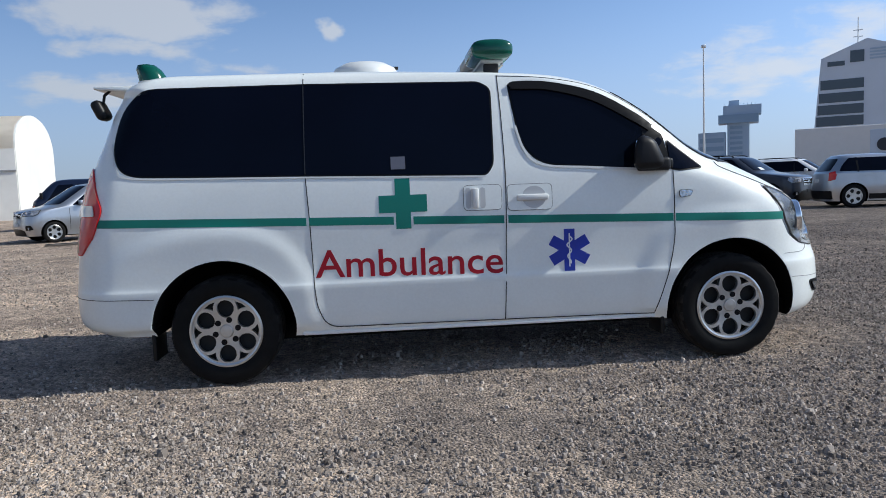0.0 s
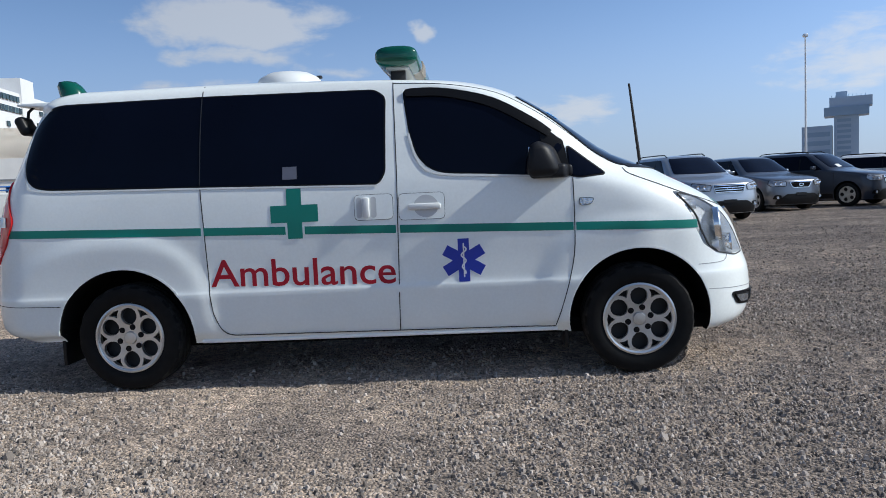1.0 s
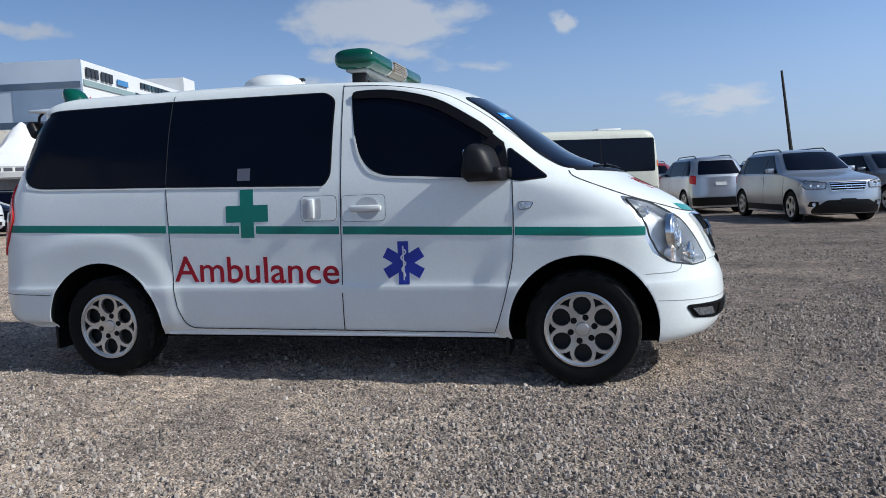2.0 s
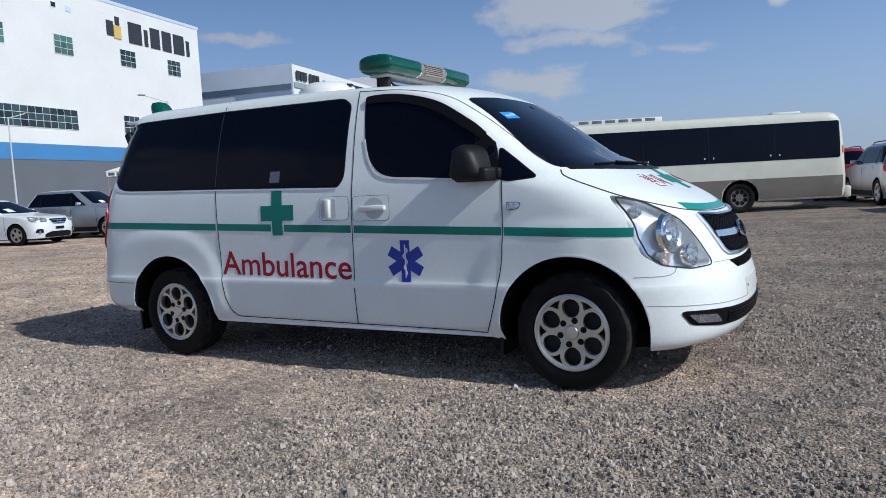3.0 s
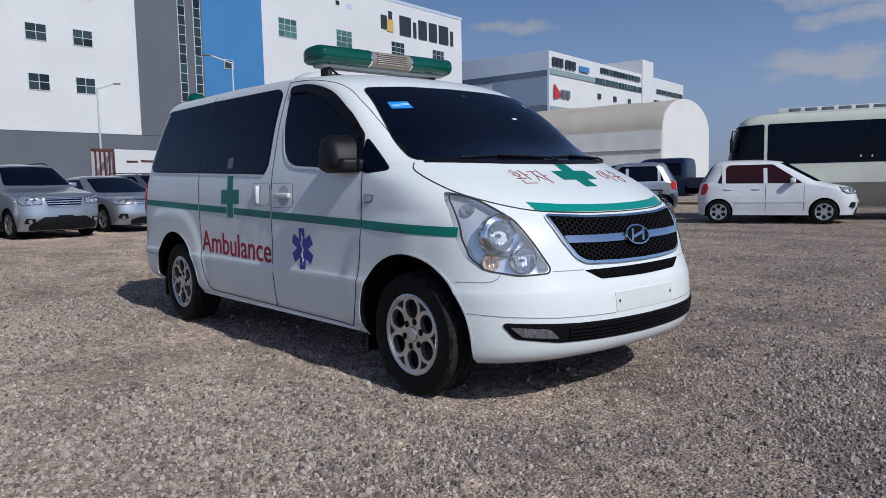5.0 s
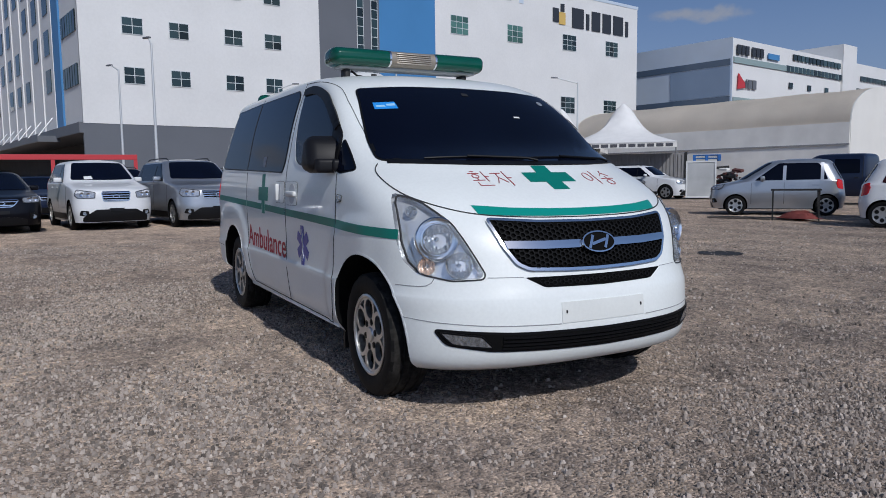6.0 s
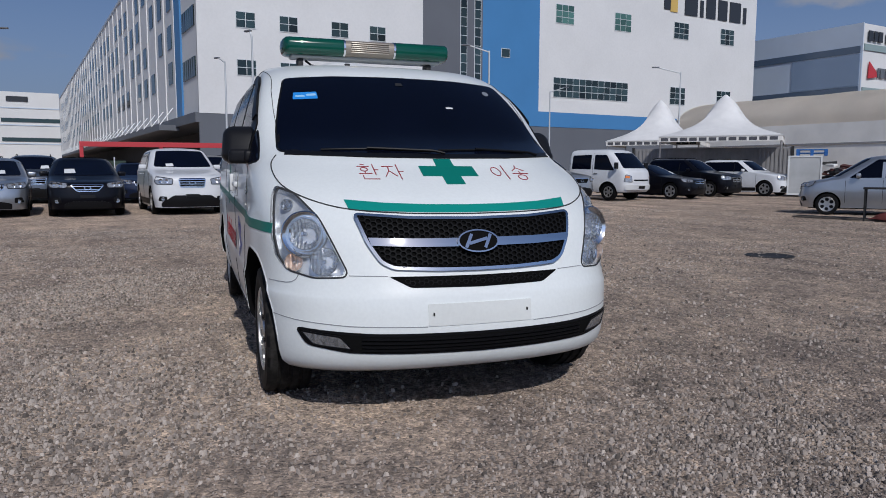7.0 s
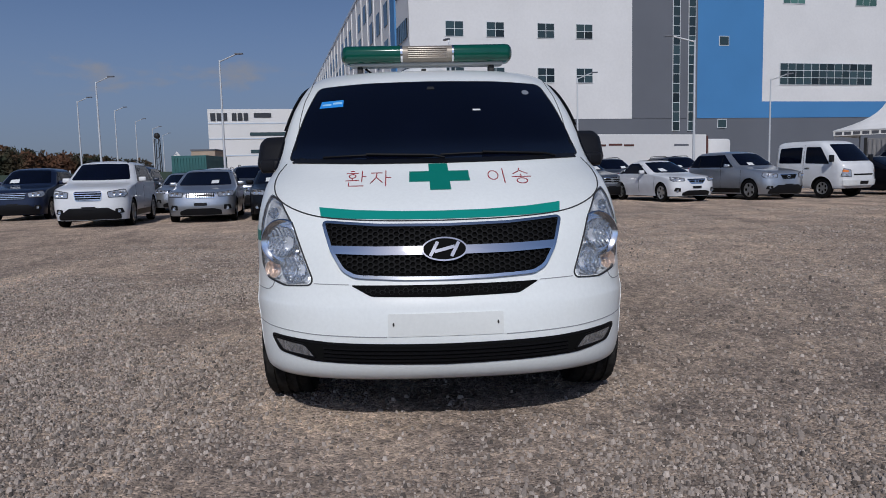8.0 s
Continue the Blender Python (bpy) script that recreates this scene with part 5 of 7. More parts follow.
# loose stones, one mesh
def stone_mesh(name, count, area, size, seed, mat):
    rng = np.random.default_rng(seed)
    ang = np.arange(5) * 2 * np.pi / 5
    base = np.array([(np.cos(q), np.sin(q), -0.5) for q in ang] + [(0.62 * np.cos(q), 0.62 * np.sin(q), 0.75) for q in np.arange(3) * 2 * np.pi / 3 + 0.4], float)
    tri = np.array([(0, 1, 5), (1, 6, 5), (1, 2, 6), (2, 3, 6), (3, 7, 6), (3, 4, 7), (4, 5, 7), (4, 0, 5), (5, 6, 7)])
    x = rng.uniform(area[0], area[2], count)
    y = rng.uniform(area[1], area[3], count)
    # stones gather in loose drifts and leave trodden patches bare
    drift = 0.5 + 0.25 * (np.sin(1.7 * x + 1.6 * np.sin(0.9 * y + 1)) + np.sin(2.1 * y + 1.4 * np.sin(1.3 * x + 2))) + 0.18 * np.sin(5.3 * x + 2 * np.sin(4.1 * y))
    keep = rng.random(count) < np.clip(1.15 * drift - 0.02, 0.10, 1)
    edge = np.minimum(np.minimum(x - area[0], area[2] - x), np.minimum(y - area[1], area[3] - y))
    keep &= rng.random(count) < np.clip(edge / 1.6, 0.03, 1)
    x, y = x[keep], y[keep]
    count = len(x)
    s = 0.80 * (size[0] + (size[1] - size[0]) * rng.random(count) ** 3.4)
    a = rng.uniform(0, 2 * np.pi, count)
    v = base[None] * rng.uniform(0.8, 1.2, (count, 8, 1)) * (s[:, None, None] * np.stack([np.ones(count), rng.uniform(0.55, 1, count), rng.uniform(0.65, 1.15, count)], 1)[:, None])
    c, d = np.cos(a)[:, None], np.sin(a)[:, None]
    vx, vy = v[..., 0] * c - v[..., 1] * d, v[..., 0] * d + v[..., 1] * c
    z = np.array([ground_height(p, q) for p, q in zip(x, y)])
    pts = np.stack([vx + x[:, None], vy + y[:, None], v[..., 2] + (z + s * 0.28)[:, None]], -1).reshape(-1, 3)
    faces = (tri[None] + 8 * np.arange(count)[:, None, None]).reshape(-1, 3)
    me = bpy.data.meshes.new(name)
    me.from_pydata(pts.tolist(), [], faces.tolist())
    me.materials.append(mat)
    return new(name, me)


def stone_material():
    m = bpy.data.materials.new("gravel stones")
    m.use_nodes = True
    t = m.node_tree
    b = t.nodes["Principled BSDF"]
    g = t.nodes.new("ShaderNodeNewGeometry")
    r = t.nodes.new("ShaderNodeValToRGB")
    e = r.color_ramp.elements
    e.new(0.35)
    e.new(0.8)
    for el, (p, c) in zip(e, [(0.0, (0.110, 0.094, 0.082)), (0.35, (0.300, 0.257, 0.223)), (0.86, (0.480, 0.412, 0.357)), (1.0, (0.61, 0.535, 0.47))]):
        el.position, el.color = p, (*c, 1)
    t.links.new(g.outputs["Random Per Island"], r.inputs[0])
    n = t.nodes.new("ShaderNodeTexNoise")
    n.inputs["Scale"].default_value, n.inputs["Detail"].default_value = 120, 5
    tc = t.nodes.new("ShaderNodeTexCoord")
    t.links.new(tc.outputs["Object"], n.inputs["Vector"])
    mr = t.nodes.new("ShaderNodeMapRange")
    mr.inputs["To Min"].default_value, mr.inputs["To Max"].default_value = 0.7, 1.3
    t.links.new(n.outputs["Fac"], mr.inputs[0])
    mul = t.nodes.new("ShaderNodeMixRGB")
    mul.blend_type = "MULTIPLY"
    mul.inputs[0].default_value = 1
    t.links.new(r.outputs[0], mul.inputs[1])
    t.links.new(mr.outputs[0], mul.inputs[2])
    # the same shade is multiplied into the stones' colour
    dimmed = t.nodes.new("ShaderNodeMixRGB")
    dimmed.blend_type = "MULTIPLY"
    dimmed.inputs[0].default_value = 1
    t.links.new(mul.outputs[0], dimmed.inputs[1])
    t.links.new(relief_shade(t, tc), dimmed.inputs[2])
    t.links.new(dimmed.outputs[0], b.inputs["Base Color"])
    b.inputs["Roughness"].default_value = 0.9
    b.inputs["Diffuse Roughness"].default_value = 0.35
    b.inputs["Specular IOR Level"].default_value = 0.15
    return m


STONE = stone_material()
for count, area, size, seed in (
    (125000, (-4.4, -5.2, 5.6, -0.5), (0.0055, 0.019), 3),
    (80000, (1.4, -2.2, 6.2, 3.4), (0.0055, 0.019), 8),
    (42000, (-9, -7, 9, 9), (0.007, 0.021), 4),
    (900, (-6, -5, 6, 4), (0.018, 0.036), 6),
    (90000, (1.5, -5.5, 13, 11), (0.008, 0.023), 12),
    (60000, (-11, -5.5, 3, 0.5), (0.007, 0.020), 13),
    (45000, (-15, 0.5, 4, 14), (0.009, 0.025), 14),
    (18000, (-16, -3, 10, 22), (0.010, 0.026), 5),
):
    tagged(stone_mesh("gravel", count, area, size, seed, STONE), "loose crushed gravel stones on the yard", "gravel", kind="stuff")


# ---- parked cars ----
def car(name, label, where, heading, paint_mat, L=4.5, W=1.82, H=1.66, kind="suv", wheel=0.34, cowl=None, hood=None, rails=False, papers=True, glass=TINT, group="parked cars", face="bars"):
    """A parked car, built round its middle, nose along +x."""
    f, r, w = L / 2, -L / 2, W / 2
    suv = kind in ("suv", "van")
    belt = {"suv": 0.645, "van": 0.56, "sedan": 0.64, "hatch": 0.60}[kind] * H
    hood = hood or {"suv": 0.605, "van": 0.56, "sedan": 0.61, "hatch": 0.585}[kind] * H
    cx = f - (cowl or {"suv": 1.30, "van": 0.95, "sedan": 1.36, "hatch": 0.98}[kind])
    top = cx - {"suv": 0.66, "van": 0.75, "sedan": 0.84, "hatch": 0.72}[kind]
    if kind == "sedan":
        rearx = lambda z: np.interp(z, [0, belt - 0.12, belt - 0.02, belt + 0.03, belt + 0.10, H - 0.12, H], [r + 0.05, r, r + 0.06, r + 0.42, r + 0.66, r + 1.18, r + 1.55])
    else:
        slope = {"suv": 0.42, "van": 0.25, "hatch": 0.34}[kind]
        rearx = lambda z: np.interp(z, [0, 0.5, belt, H - 0.12, H - 0.04, H], [r + 0.10, r, r + 0.06, r + slope, r + slope + 0.08, r + slope + 0.35])
    frontx = lambda z: np.interp(z, [0, 0.30, 0.48, hood - 0.16, hood - 0.06, belt + 0.015, belt + 0.06, H - 0.13, H - 0.05, H], [f - 0.14, f - 0.02, f, f - 0.04, f - 0.12, cx + 0.14, cx, top, top - 0.18, top - 0.6])
    halfw = lambda z: np.interp(z, [0, 0.26, 0.45, 0.62, belt, belt + 0.1, H - 0.14, H - 0.06, H - 0.02, H], [w * 0.93, w * 0.95, w * 0.985, w, w * 0.975, w * 0.945, w * 0.80, w * 0.70, w * 0.55, w * 0.3])
    zs = [0.20, 0.26, 0.34, 0.45, 0.55, 0.65, hood - 0.16, hood - 0.10, hood - 0.04]
    zs += [z for z in (hood + (belt - hood) * 0.5, belt) if z > zs[-1] + 0.008]
    zs += [belt + 0.03, belt + 0.07, belt + 0.14, (belt + H) / 2, H - 0.2, H - 0.13, H - 0.08, H - 0.05, H - 0.025, H - 0.01, H]
    zs = sorted({round(z, 3) for z in zs})
    rows = []
    for z in zs:
        xf, xr = float(frontx(z)), float(rearx(z))
        hi = max(0.0, min(1.0, (z - belt) / 0.08))
        rows.append((z, xf, xr, float(halfw(z)), xf - (0.52 * (1 - hi) + 0.45 * hi), xr + (0.40 if hi < 0.5 else 0.45)))
    skin = Shell(rows, pf=3.0, qf=2.4, pr=3.4, qr=2.4)
    ob = thing(name, label, "car" if kind != "van" else "van", pose(*where, 0, 0, heading), group)
    bodyob = part("body", skin.mesh(sub=2, nf=12, ns=12, nr=9), (paint_mat, SKIRT), ob)
    fx, rx = f - 0.90 if suv else f - 0.88, r + (0.95 if kind == "sedan" else 0.80)
    if kind == "hatch":
        fx, rx = f - 0.72, r + 0.55
    carve(bodyob, [(x, s * (w - 0.34), s * (w + 0.2), wheel, wheel * 1.15) for x in (fx, rx) for s in (-1, 1)])
    for x in (fx, rx):
        for s in (-1, 1):
            wh = tyre(ob, wheel, 0.21, n=28)
            wh.name = "wheel"
            wh.matrix_basis = pose(x, s * (w - 0.115), wheel)
            rim(wh, wheel * 0.67, 0.088, 6 if kind == "hatch" else 5, s, rich=False)
    part("underbody", boxes(((r + 0.2, -w + 0.2, 0.17), (f - 0.25, w - 0.2, 0.26)), bevel=0.02), SKIRT, ob)
    zt, zb = H - 0.125, belt + 0.035
    zm = (zt + zb) / 2
    fr = [(skin.xf(zb) - 0.46, zb), (skin.xf(zm) - 0.40, zm), (skin.xf(zt) - 0.34, zt)]
    if kind == "hatch":
        fr[0] = (fr[0][0] - 0.04, fr[0][1])
    inset = 0.14 if kind == "hatch" else 0.0
    bk = [(skin.xr(zt) + 0.28 + inset, zt), (skin.xr(zm) + 0.25 + inset, zm), (skin.xr(zb) + 0.30 + inset, zb + 0.02)]
    for fn in (skin.right, skin.left):
        part("side_window", patch(rounded(fr + bk, 0.05), fn, 0.007, 0.008, 0.12), glass, ob)
        xm = (fx + rx) / 2 - (0.10 if kind == "hatch" else 0.05)
        for x in (xm, rx + 0.12):
            part("door_pillar", ribbon([(x, zb - 0.01), (x - 0.02, zt + 0.01)], fn, 0.085 if kind == "hatch" else 0.05, 0.009, 0.1), paint_mat if kind == "hatch" else TRIM, ob)
        for x in (xm, fx - 0.42):
            part("panel_gap", ribbon([(x, zb), (x, 0.55), (x, 0.33)], fn, 0.010, 0.003, 0.1), SEAM, ob)
        for x in (xm - 0.28, xm - 1.05 if L > 4 else xm - 0.9):
            part("door_handle", patch([(x, belt - 0.10), (x + 0.17, belt - 0.10), (x + 0.17, belt - 0.075), (x, belt - 0.075)], fn, 0.022, 0.02), paint_mat, ob)
        if suv:
            part("side_cladding", ribbon([(fx - wheel * 1.2, 0.33), (rx + wheel * 1.2, 0.33)], fn, 0.16, 0.010, 0.3), BLACK, ob)
        s = -1 if fn == skin.right else 1
        part("tail_lamp", patch(rounded([(s * w * 0.80, belt - 0.24), (s * w * 0.78, belt + 0.02), (s * w * 0.90, belt + 0.06), (s * w * 0.955, belt - 0.03), (s * w * 0.955, belt - 0.20)], 0.03), skin.rear, 0.012, 0.012, 0.05), TAIL, ob)
    part("windscreen", patch(rounded([(-w * 0.81, belt + (0.10 if suv else 0.07)), (0, belt + (0.085 if suv else 0.055)), (w * 0.81, belt + (0.10 if suv else 0.07)), (w * 0.65, H - 0.10), (0, H - 0.085), (-w * 0.65, H - 0.10)], 0.06), skin.front, 0.008, 0.010, 0.07), SHIELD, ob)
    part("rear_window", patch(rounded([(-w * 0.72, belt + 0.07), (w * 0.72, belt + 0.07), (w * 0.58, H - 0.14), (-w * 0.58, H - 0.14)], 0.06), skin.rear, 0.008, 0.010, 0.08), TINT, ob)
    hz = hood - (0.20 if suv else 0.13)
    tall = 1.35 if suv else 1.0
    for s in (1, -1):
        lampo = rounded([(s * w * 0.52, hz - 0.065 * tall), (s * w * 0.50, hz + 0.035 * tall), (s * w * 0.90, hz + 0.085 * tall), (s * w * 0.955, hz - 0.010), (s * w * 0.90, hz - 0.065 * tall)], 0.022)
        hl = part("headlamp", patch(lampo, skin.front, 0.008, 0.008, 0.1), LAMPGLASS, ob)
        for q, rr in ((0.66, 0.048), (0.80, 0.052)):
            c = skin.front(s * w * q, hz + 0.06 * (q - 0.66), 0.010)
            bm = bmesh.new()
            lathe(bm, [(rr, 0), (rr * 0.95, 0.012), (rr * 0.6, 0.004), (0, 0.002)], n=14, axis="X", m=Matrix.Translation(c))
            part("lamp_bowl", bm, CHROME, hl)
        part("lamp_seal", ribbon(lampo, skin.front, 0.020, 0.009, 0.1, closed=True), SEAM, hl)
        bm = bmesh.new()
        c = skin.front(s * w * 0.76, 0.43 if suv else 0.40, 0.010)
        lathe(bm, [(0.05, 0), (0.048, 0.012), (0, 0.010)], n=14, axis="X", m=Matrix.Translation(c))
        part("fog_lamp", bm, FOGLENS, ob)
        part("fog_recess", patch(rounded([(s * w * 0.66, 0.36), (s * w * 0.67, 0.49), (s * w * 0.84, 0.50), (s * w * 0.88, 0.38)], 0.03), skin.front, 0.008, 0.008, 0.1), BLACK, ob)
        bm = bmesh.new()
        box(bm, (-0.06, -0.10, -0.065), (0.06, 0.10, 0.065), 0.035, 3, m=Matrix.Translation((skin.xf(belt + 0.07) - 0.62, s * (w + 0.06), belt + 0.10)))
        part("mirror", bm, paint_mat, ob)
    gw, g0, g1 = {"bars": (0.42, -0.13, 0.035), "slats": (0.36, -0.125, 0.045), "teeth": (0.44, -0.10, 0.03), "wide": (0.46, -0.115, 0.045), "split": (0.42, -0.16, 0.0), "dark": (0.40, -0.10, 0.02)}[face]
    g0, g1 = g0 * tall, g1 * tall
    narrow = {"slats": 0.90, "teeth": 0.94, "split": 0.62, "dark": 0.72}.get(face, 0.86)
    g = rounded([(-w * gw, hz + g1), (w * gw, hz + g1), (w * gw * narrow, hz + g0), (-w * gw * narrow, hz + g0)], 0.05 if face in ("slats", "split") else 0.03)
    gr = part("grille", patch(g, skin.front, 0.006, 0.006, 0.15), SKIRT, ob)
    part("grille_frame", ribbon(g, skin.front, 0.014 if face == "dark" else 0.020, 0.014, 0.06, closed=True), paint_mat if face == "wide" else CHROME, gr)
    if face == "teeth":
        for k in range(17):
            y = w * gw * 0.94 * (k / 8 - 1)
            part("grille_tooth", ribbon([(y, hz + g0 + 0.012), (y, hz + g1 - 0.012)], skin.front, 0.018, 0.016, 0.06, depth=0.012), CHROME, gr)
    else:
        count = {"slats": 4, "split": 2, "wide": 4, "dark": 2}.get(face, 3)
        for k in range(count):
            q = (k + 0.5) / count
            z, half = hz + g0 + (g1 - g0) * q, w * gw * (narrow + (1 - narrow) * q) * 0.96
            part("grille_bar", ribbon([(-half, z), (half, z)], skin.front, 0.017, 0.015, 0.08, depth=0.010), TRIM if face == "dark" else CHROME, gr)
    if face != "teeth":
        oval = [(0.075 * math.cos(2 * math.pi * k / 18), hz + (g0 + g1) / 2 + 0.036 * math.sin(2 * math.pi * k / 18)) for k in range(18)]
        part("badge", ribbon(oval, skin.front, 0.014, 0.022, 0.05, closed=True, depth=0.010), CHROME, gr)
    # black intake, carried down so its colour also holds the shadow under the bumper
    it, iw = (0.52, 0.80) if suv else (0.40, 0.60)
    part("lower_intake", patch(rounded([(-w * iw, 0.33), (-w * iw * 0.62, it), (w * iw * 0.62, it), (w * iw, 0.35), (w * iw, 0.215), (-w * iw, 0.215)], 0.04), skin.front, 0.006, 0.008, 0.1), BLACK, ob)
    part("front_plate", patch([(-0.17, 0.47), (0.17, 0.47), (0.17, 0.55), (-0.17, 0.55)], skin.front, 0.022, 0.018), PAPER if not papers else BLACK, ob)
    part("rear_plate", patch([(-0.17, belt - 0.28), (0.17, belt - 0.28), (0.17, belt - 0.17), (-0.17, belt - 0.17)], skin.rear, 0.016, 0.014), PAPER, ob)
    if suv:
        part("rear_bumper", patch(rounded([(-w * 0.92, 0.52), (w * 0.92, 0.52), (w * 0.88, 0.26), (-w * 0.88, 0.26)], 0.04), skin.rear, 0.012, 0.012, 0.1), BLACK, ob)
    if glass is not TINT:
        for fn in (skin.right, skin.left):
            part("rub_strip", ribbon([(fx - wheel * 1.3, 0.52), (rx + wheel * 1.3, 0.52)], fn, 0.045, 0.010, 0.2, depth=0.008), paint_mat, ob)
    vary = random.Random(label)
    if papers and vary.random() < 0.75:
        c, k = vary.choice((-0.38, 0.38, 0.30)), vary.uniform(0.6, 1.0)
        part("screen_paper", patch([(w * (c - 0.18 * k), belt + 0.10), (w * (c + 0.18 * k), belt + 0.11), (w * (c + 0.15 * k), belt + 0.11 + 0.13 * k), (w * (c - 0.16 * k), belt + 0.10 + 0.13 * k)], skin.front, 0.011, 0.001, 0.07), PAPER, ob, "paper sheet behind the windscreen")
    if rails:
        for s in (-1, 1):
            bm = bmesh.new()
            tube(bm, [(top - 0.35, s * w * 0.60, H - 0.05), (top - 0.50, s * w * 0.60, H + 0.018), (top - 0.9, s * w * 0.60, H + 0.03), (r + 1.0, s * w * 0.60, H + 0.03), (r + 0.75, s * w * 0.60, H + 0.015), (r + 0.62, s * w * 0.60, H - 0.06)], 0.015)
            part("roof_rail", bm, TRIM, ob)
    return ob


# first row, noses towards the ambulance
H0, H1 = 9, 23
car("suv", "white suv with a black lower bumper in the first row", (-15.9, -8.82, 0), H0, CARWHITE, 4.6, 1.89, 1.78, "suv", 0.36, rails=True, face="slats")
car("sedan", "silver sedan with an upright slatted grille", (-17.0, -6.25, 0), H0, SILVER, 4.8, 1.83, 1.50, "sedan", 0.33, face="teeth")
car("sedan", "black sedan with a chrome grille", (-16.8, -3.98, 0), H0, BLACKP, 4.6, 1.79, 1.53, "sedan", 0.33, face="split")
car("suv", "white suv with a paper on its windscreen", (-17.0, -1.50, 0), H0, CARWHITE, 4.6, 1.89, 1.81, "suv", 0.36, face="slats")
car("people_carrier", "silver grey people carrier with a toothed grille", (-16.7, 0.88, 0), H0, SILVER, 5.0, 1.92, 1.82, "suv", 0.35, rails=True, face="wide")
car("sedan", "grey luxury sedan with a chrome grille", (-17.6, 3.20, 0), H0, SILVER, 5.1, 1.90, 1.53, "sedan", 0.35, face="wide")
car("suv", "dark grey suv behind the first row", (-24.6, 6.9, 0), H1, GREYP, 4.6, 1.88, 1.70, "suv", 0.35, rails=True)
car("sedan", "white sedan with a paper on its windscreen", (-21.6, 9.35, 0), 14, CARWHITE, 4.6, 1.80, 1.51, "sedan", 0.33, face="split")
car("suv", "silver coupe-backed suv with dark bumpers", (-21.2, 12.35, 0), 18, SILVER, 4.46, 1.88, 1.74, "suv", 0.36, face="dark")
car("sedan", "black luxury sedan in the second row", (-22.2, 18.2, 0), H1, BLACKP, 5.0, 1.89, 1.49, "sedan", 0.34)
car("suv", "black suv with roof rails", (-23.8, 21.7, 0), H1, BLACKP, 4.7, 1.89, 1.77, "suv", 0.36, rails=True)
car("suv", "white suv at the end of the row", (-23.6, 24.75, 0), H1, CARWHITE, 4.65, 1.89, 1.74, "suv", 0.36, rails=True)
car("suv", "dark blue suv in the first row", (-20.5, -13.2, 0), H0, NAVYP, 4.5, 1.85, 1.72, "suv", 0.35, face="wide")



def cab_truck(label, m, paint_mat, glass=TINT):
    """A light truck with a double cab over the front axle and a flat bed."""
    skin = Shell([(0.32, 2.36, -0.30, 0.80, 2.05, -0.2), (0.42, 2.46, -0.34, 0.84, 2.05, -0.2), (0.62, 2.49, -0.35, 0.86, 2.05, -0.2), (0.95, 2.47, -0.35, 0.865, 2.02, -0.2), (1.12, 2.42, -0.35, 0.86, 1.98, -0.2), (1.20, 2.33, -0.35, 0.85, 1.90, -0.2), (1.50, 2.05, -0.34, 0.82, 1.66, -0.2), (1.78, 1.76, -0.32, 0.77, 1.40, -0.18), (1.88, 1.62, -0.28, 0.71, 1.25, -0.12), (1.93, 1.42, -0.2, 0.58, 1.05, 0.0), (1.95, 1.15, 0.0, 0.35, 0.85, 0.2)], 3.4, 2.6, 4, 4)
    ob = thing("pickup_truck", label, "truck", m)
    shell = part("cab", skin.mesh(sub=2, nf=10, ns=10, nr=6), (paint_mat, SKIRT), ob)
    carve(shell, [(1.55, s * 0.5, s * 1.0, 0.33, 0.40) for s in (-1, 1)])
    part("windscreen", patch(rounded([(-0.74, 1.22), (0.74, 1.22), (0.64, 1.80), (-0.64, 1.80)], 0.06), skin.front, 0.008, 0.010, 0.08), SHIELD, ob)
    for fn in (skin.right, skin.left):
        for o in ([(0.92, 1.18), (1.84, 1.14), (1.46, 1.72), (0.92, 1.74)], [(-0.15, 1.20), (0.76, 1.18), (0.76, 1.74), (-0.12, 1.72)]):
            part("side_window", patch(rounded(o, 0.05), fn, 0.007, 0.008, 0.1), glass, ob)
        part("panel_gap", merge(*(ribbon([(x, 1.8), (x, 0.45)], fn, 0.012, 0.002, 0.2) for x in (0.84, -0.24))), SEAM, ob)
        part("door_handle", merge(*(patch([(x, 1.0), (x + 0.16, 1.0), (x + 0.16, 1.03), (x, 1.03)], fn, 0.02, 0.02) for x in (0.92, -0.12))), BLACK, ob)
    for s in (-1, 1):
        part("headlamp", patch(rounded([(s * 0.56, 0.70), (s * 0.58, 0.93), (s * 0.78, 0.99), (s * 0.83, 0.72)], 0.03), skin.front, 0.010, 0.010, 0.06), LAMPGLASS, ob)
        part("lamp_seal", ribbon(rounded([(s * 0.56, 0.70), (s * 0.58, 0.93), (s * 0.78, 0.99), (s * 0.83, 0.72)], 0.03), skin.front, 0.014, 0.011, 0.06, closed=True), SEAM, ob)
        part("indicator", patch(rounded([(s * 0.66, 0.85), (s * 0.66, 0.92), (s * 0.78, 0.95), (s * 0.80, 0.86)], 0.01), skin.front, 0.011, 0.010, 0.06), AMBER, ob)
        bm = bmesh.new()
        box(bm, (-0.05, -0.09, -0.12), (0.05, 0.09, 0.12), 0.03, 3, m=Matrix.Translation((2.02, s * 1.0, 1.32)))
        part("mirror", bm, BLACK, ob)
    part("grille", patch(rounded([(-0.48, 0.80), (0.48, 0.80), (0.46, 0.75), (-0.46, 0.75)], 0.02), skin.front, 0.006, 0.006), SKIRT, ob)
    part("bumper", patch(rounded([(-0.80, 0.60), (0.80, 0.60), (0.78, 0.42), (-0.78, 0.42)], 0.03), skin.front, 0.03, 0.03, 0.1), WHITEPLASTIC, ob)
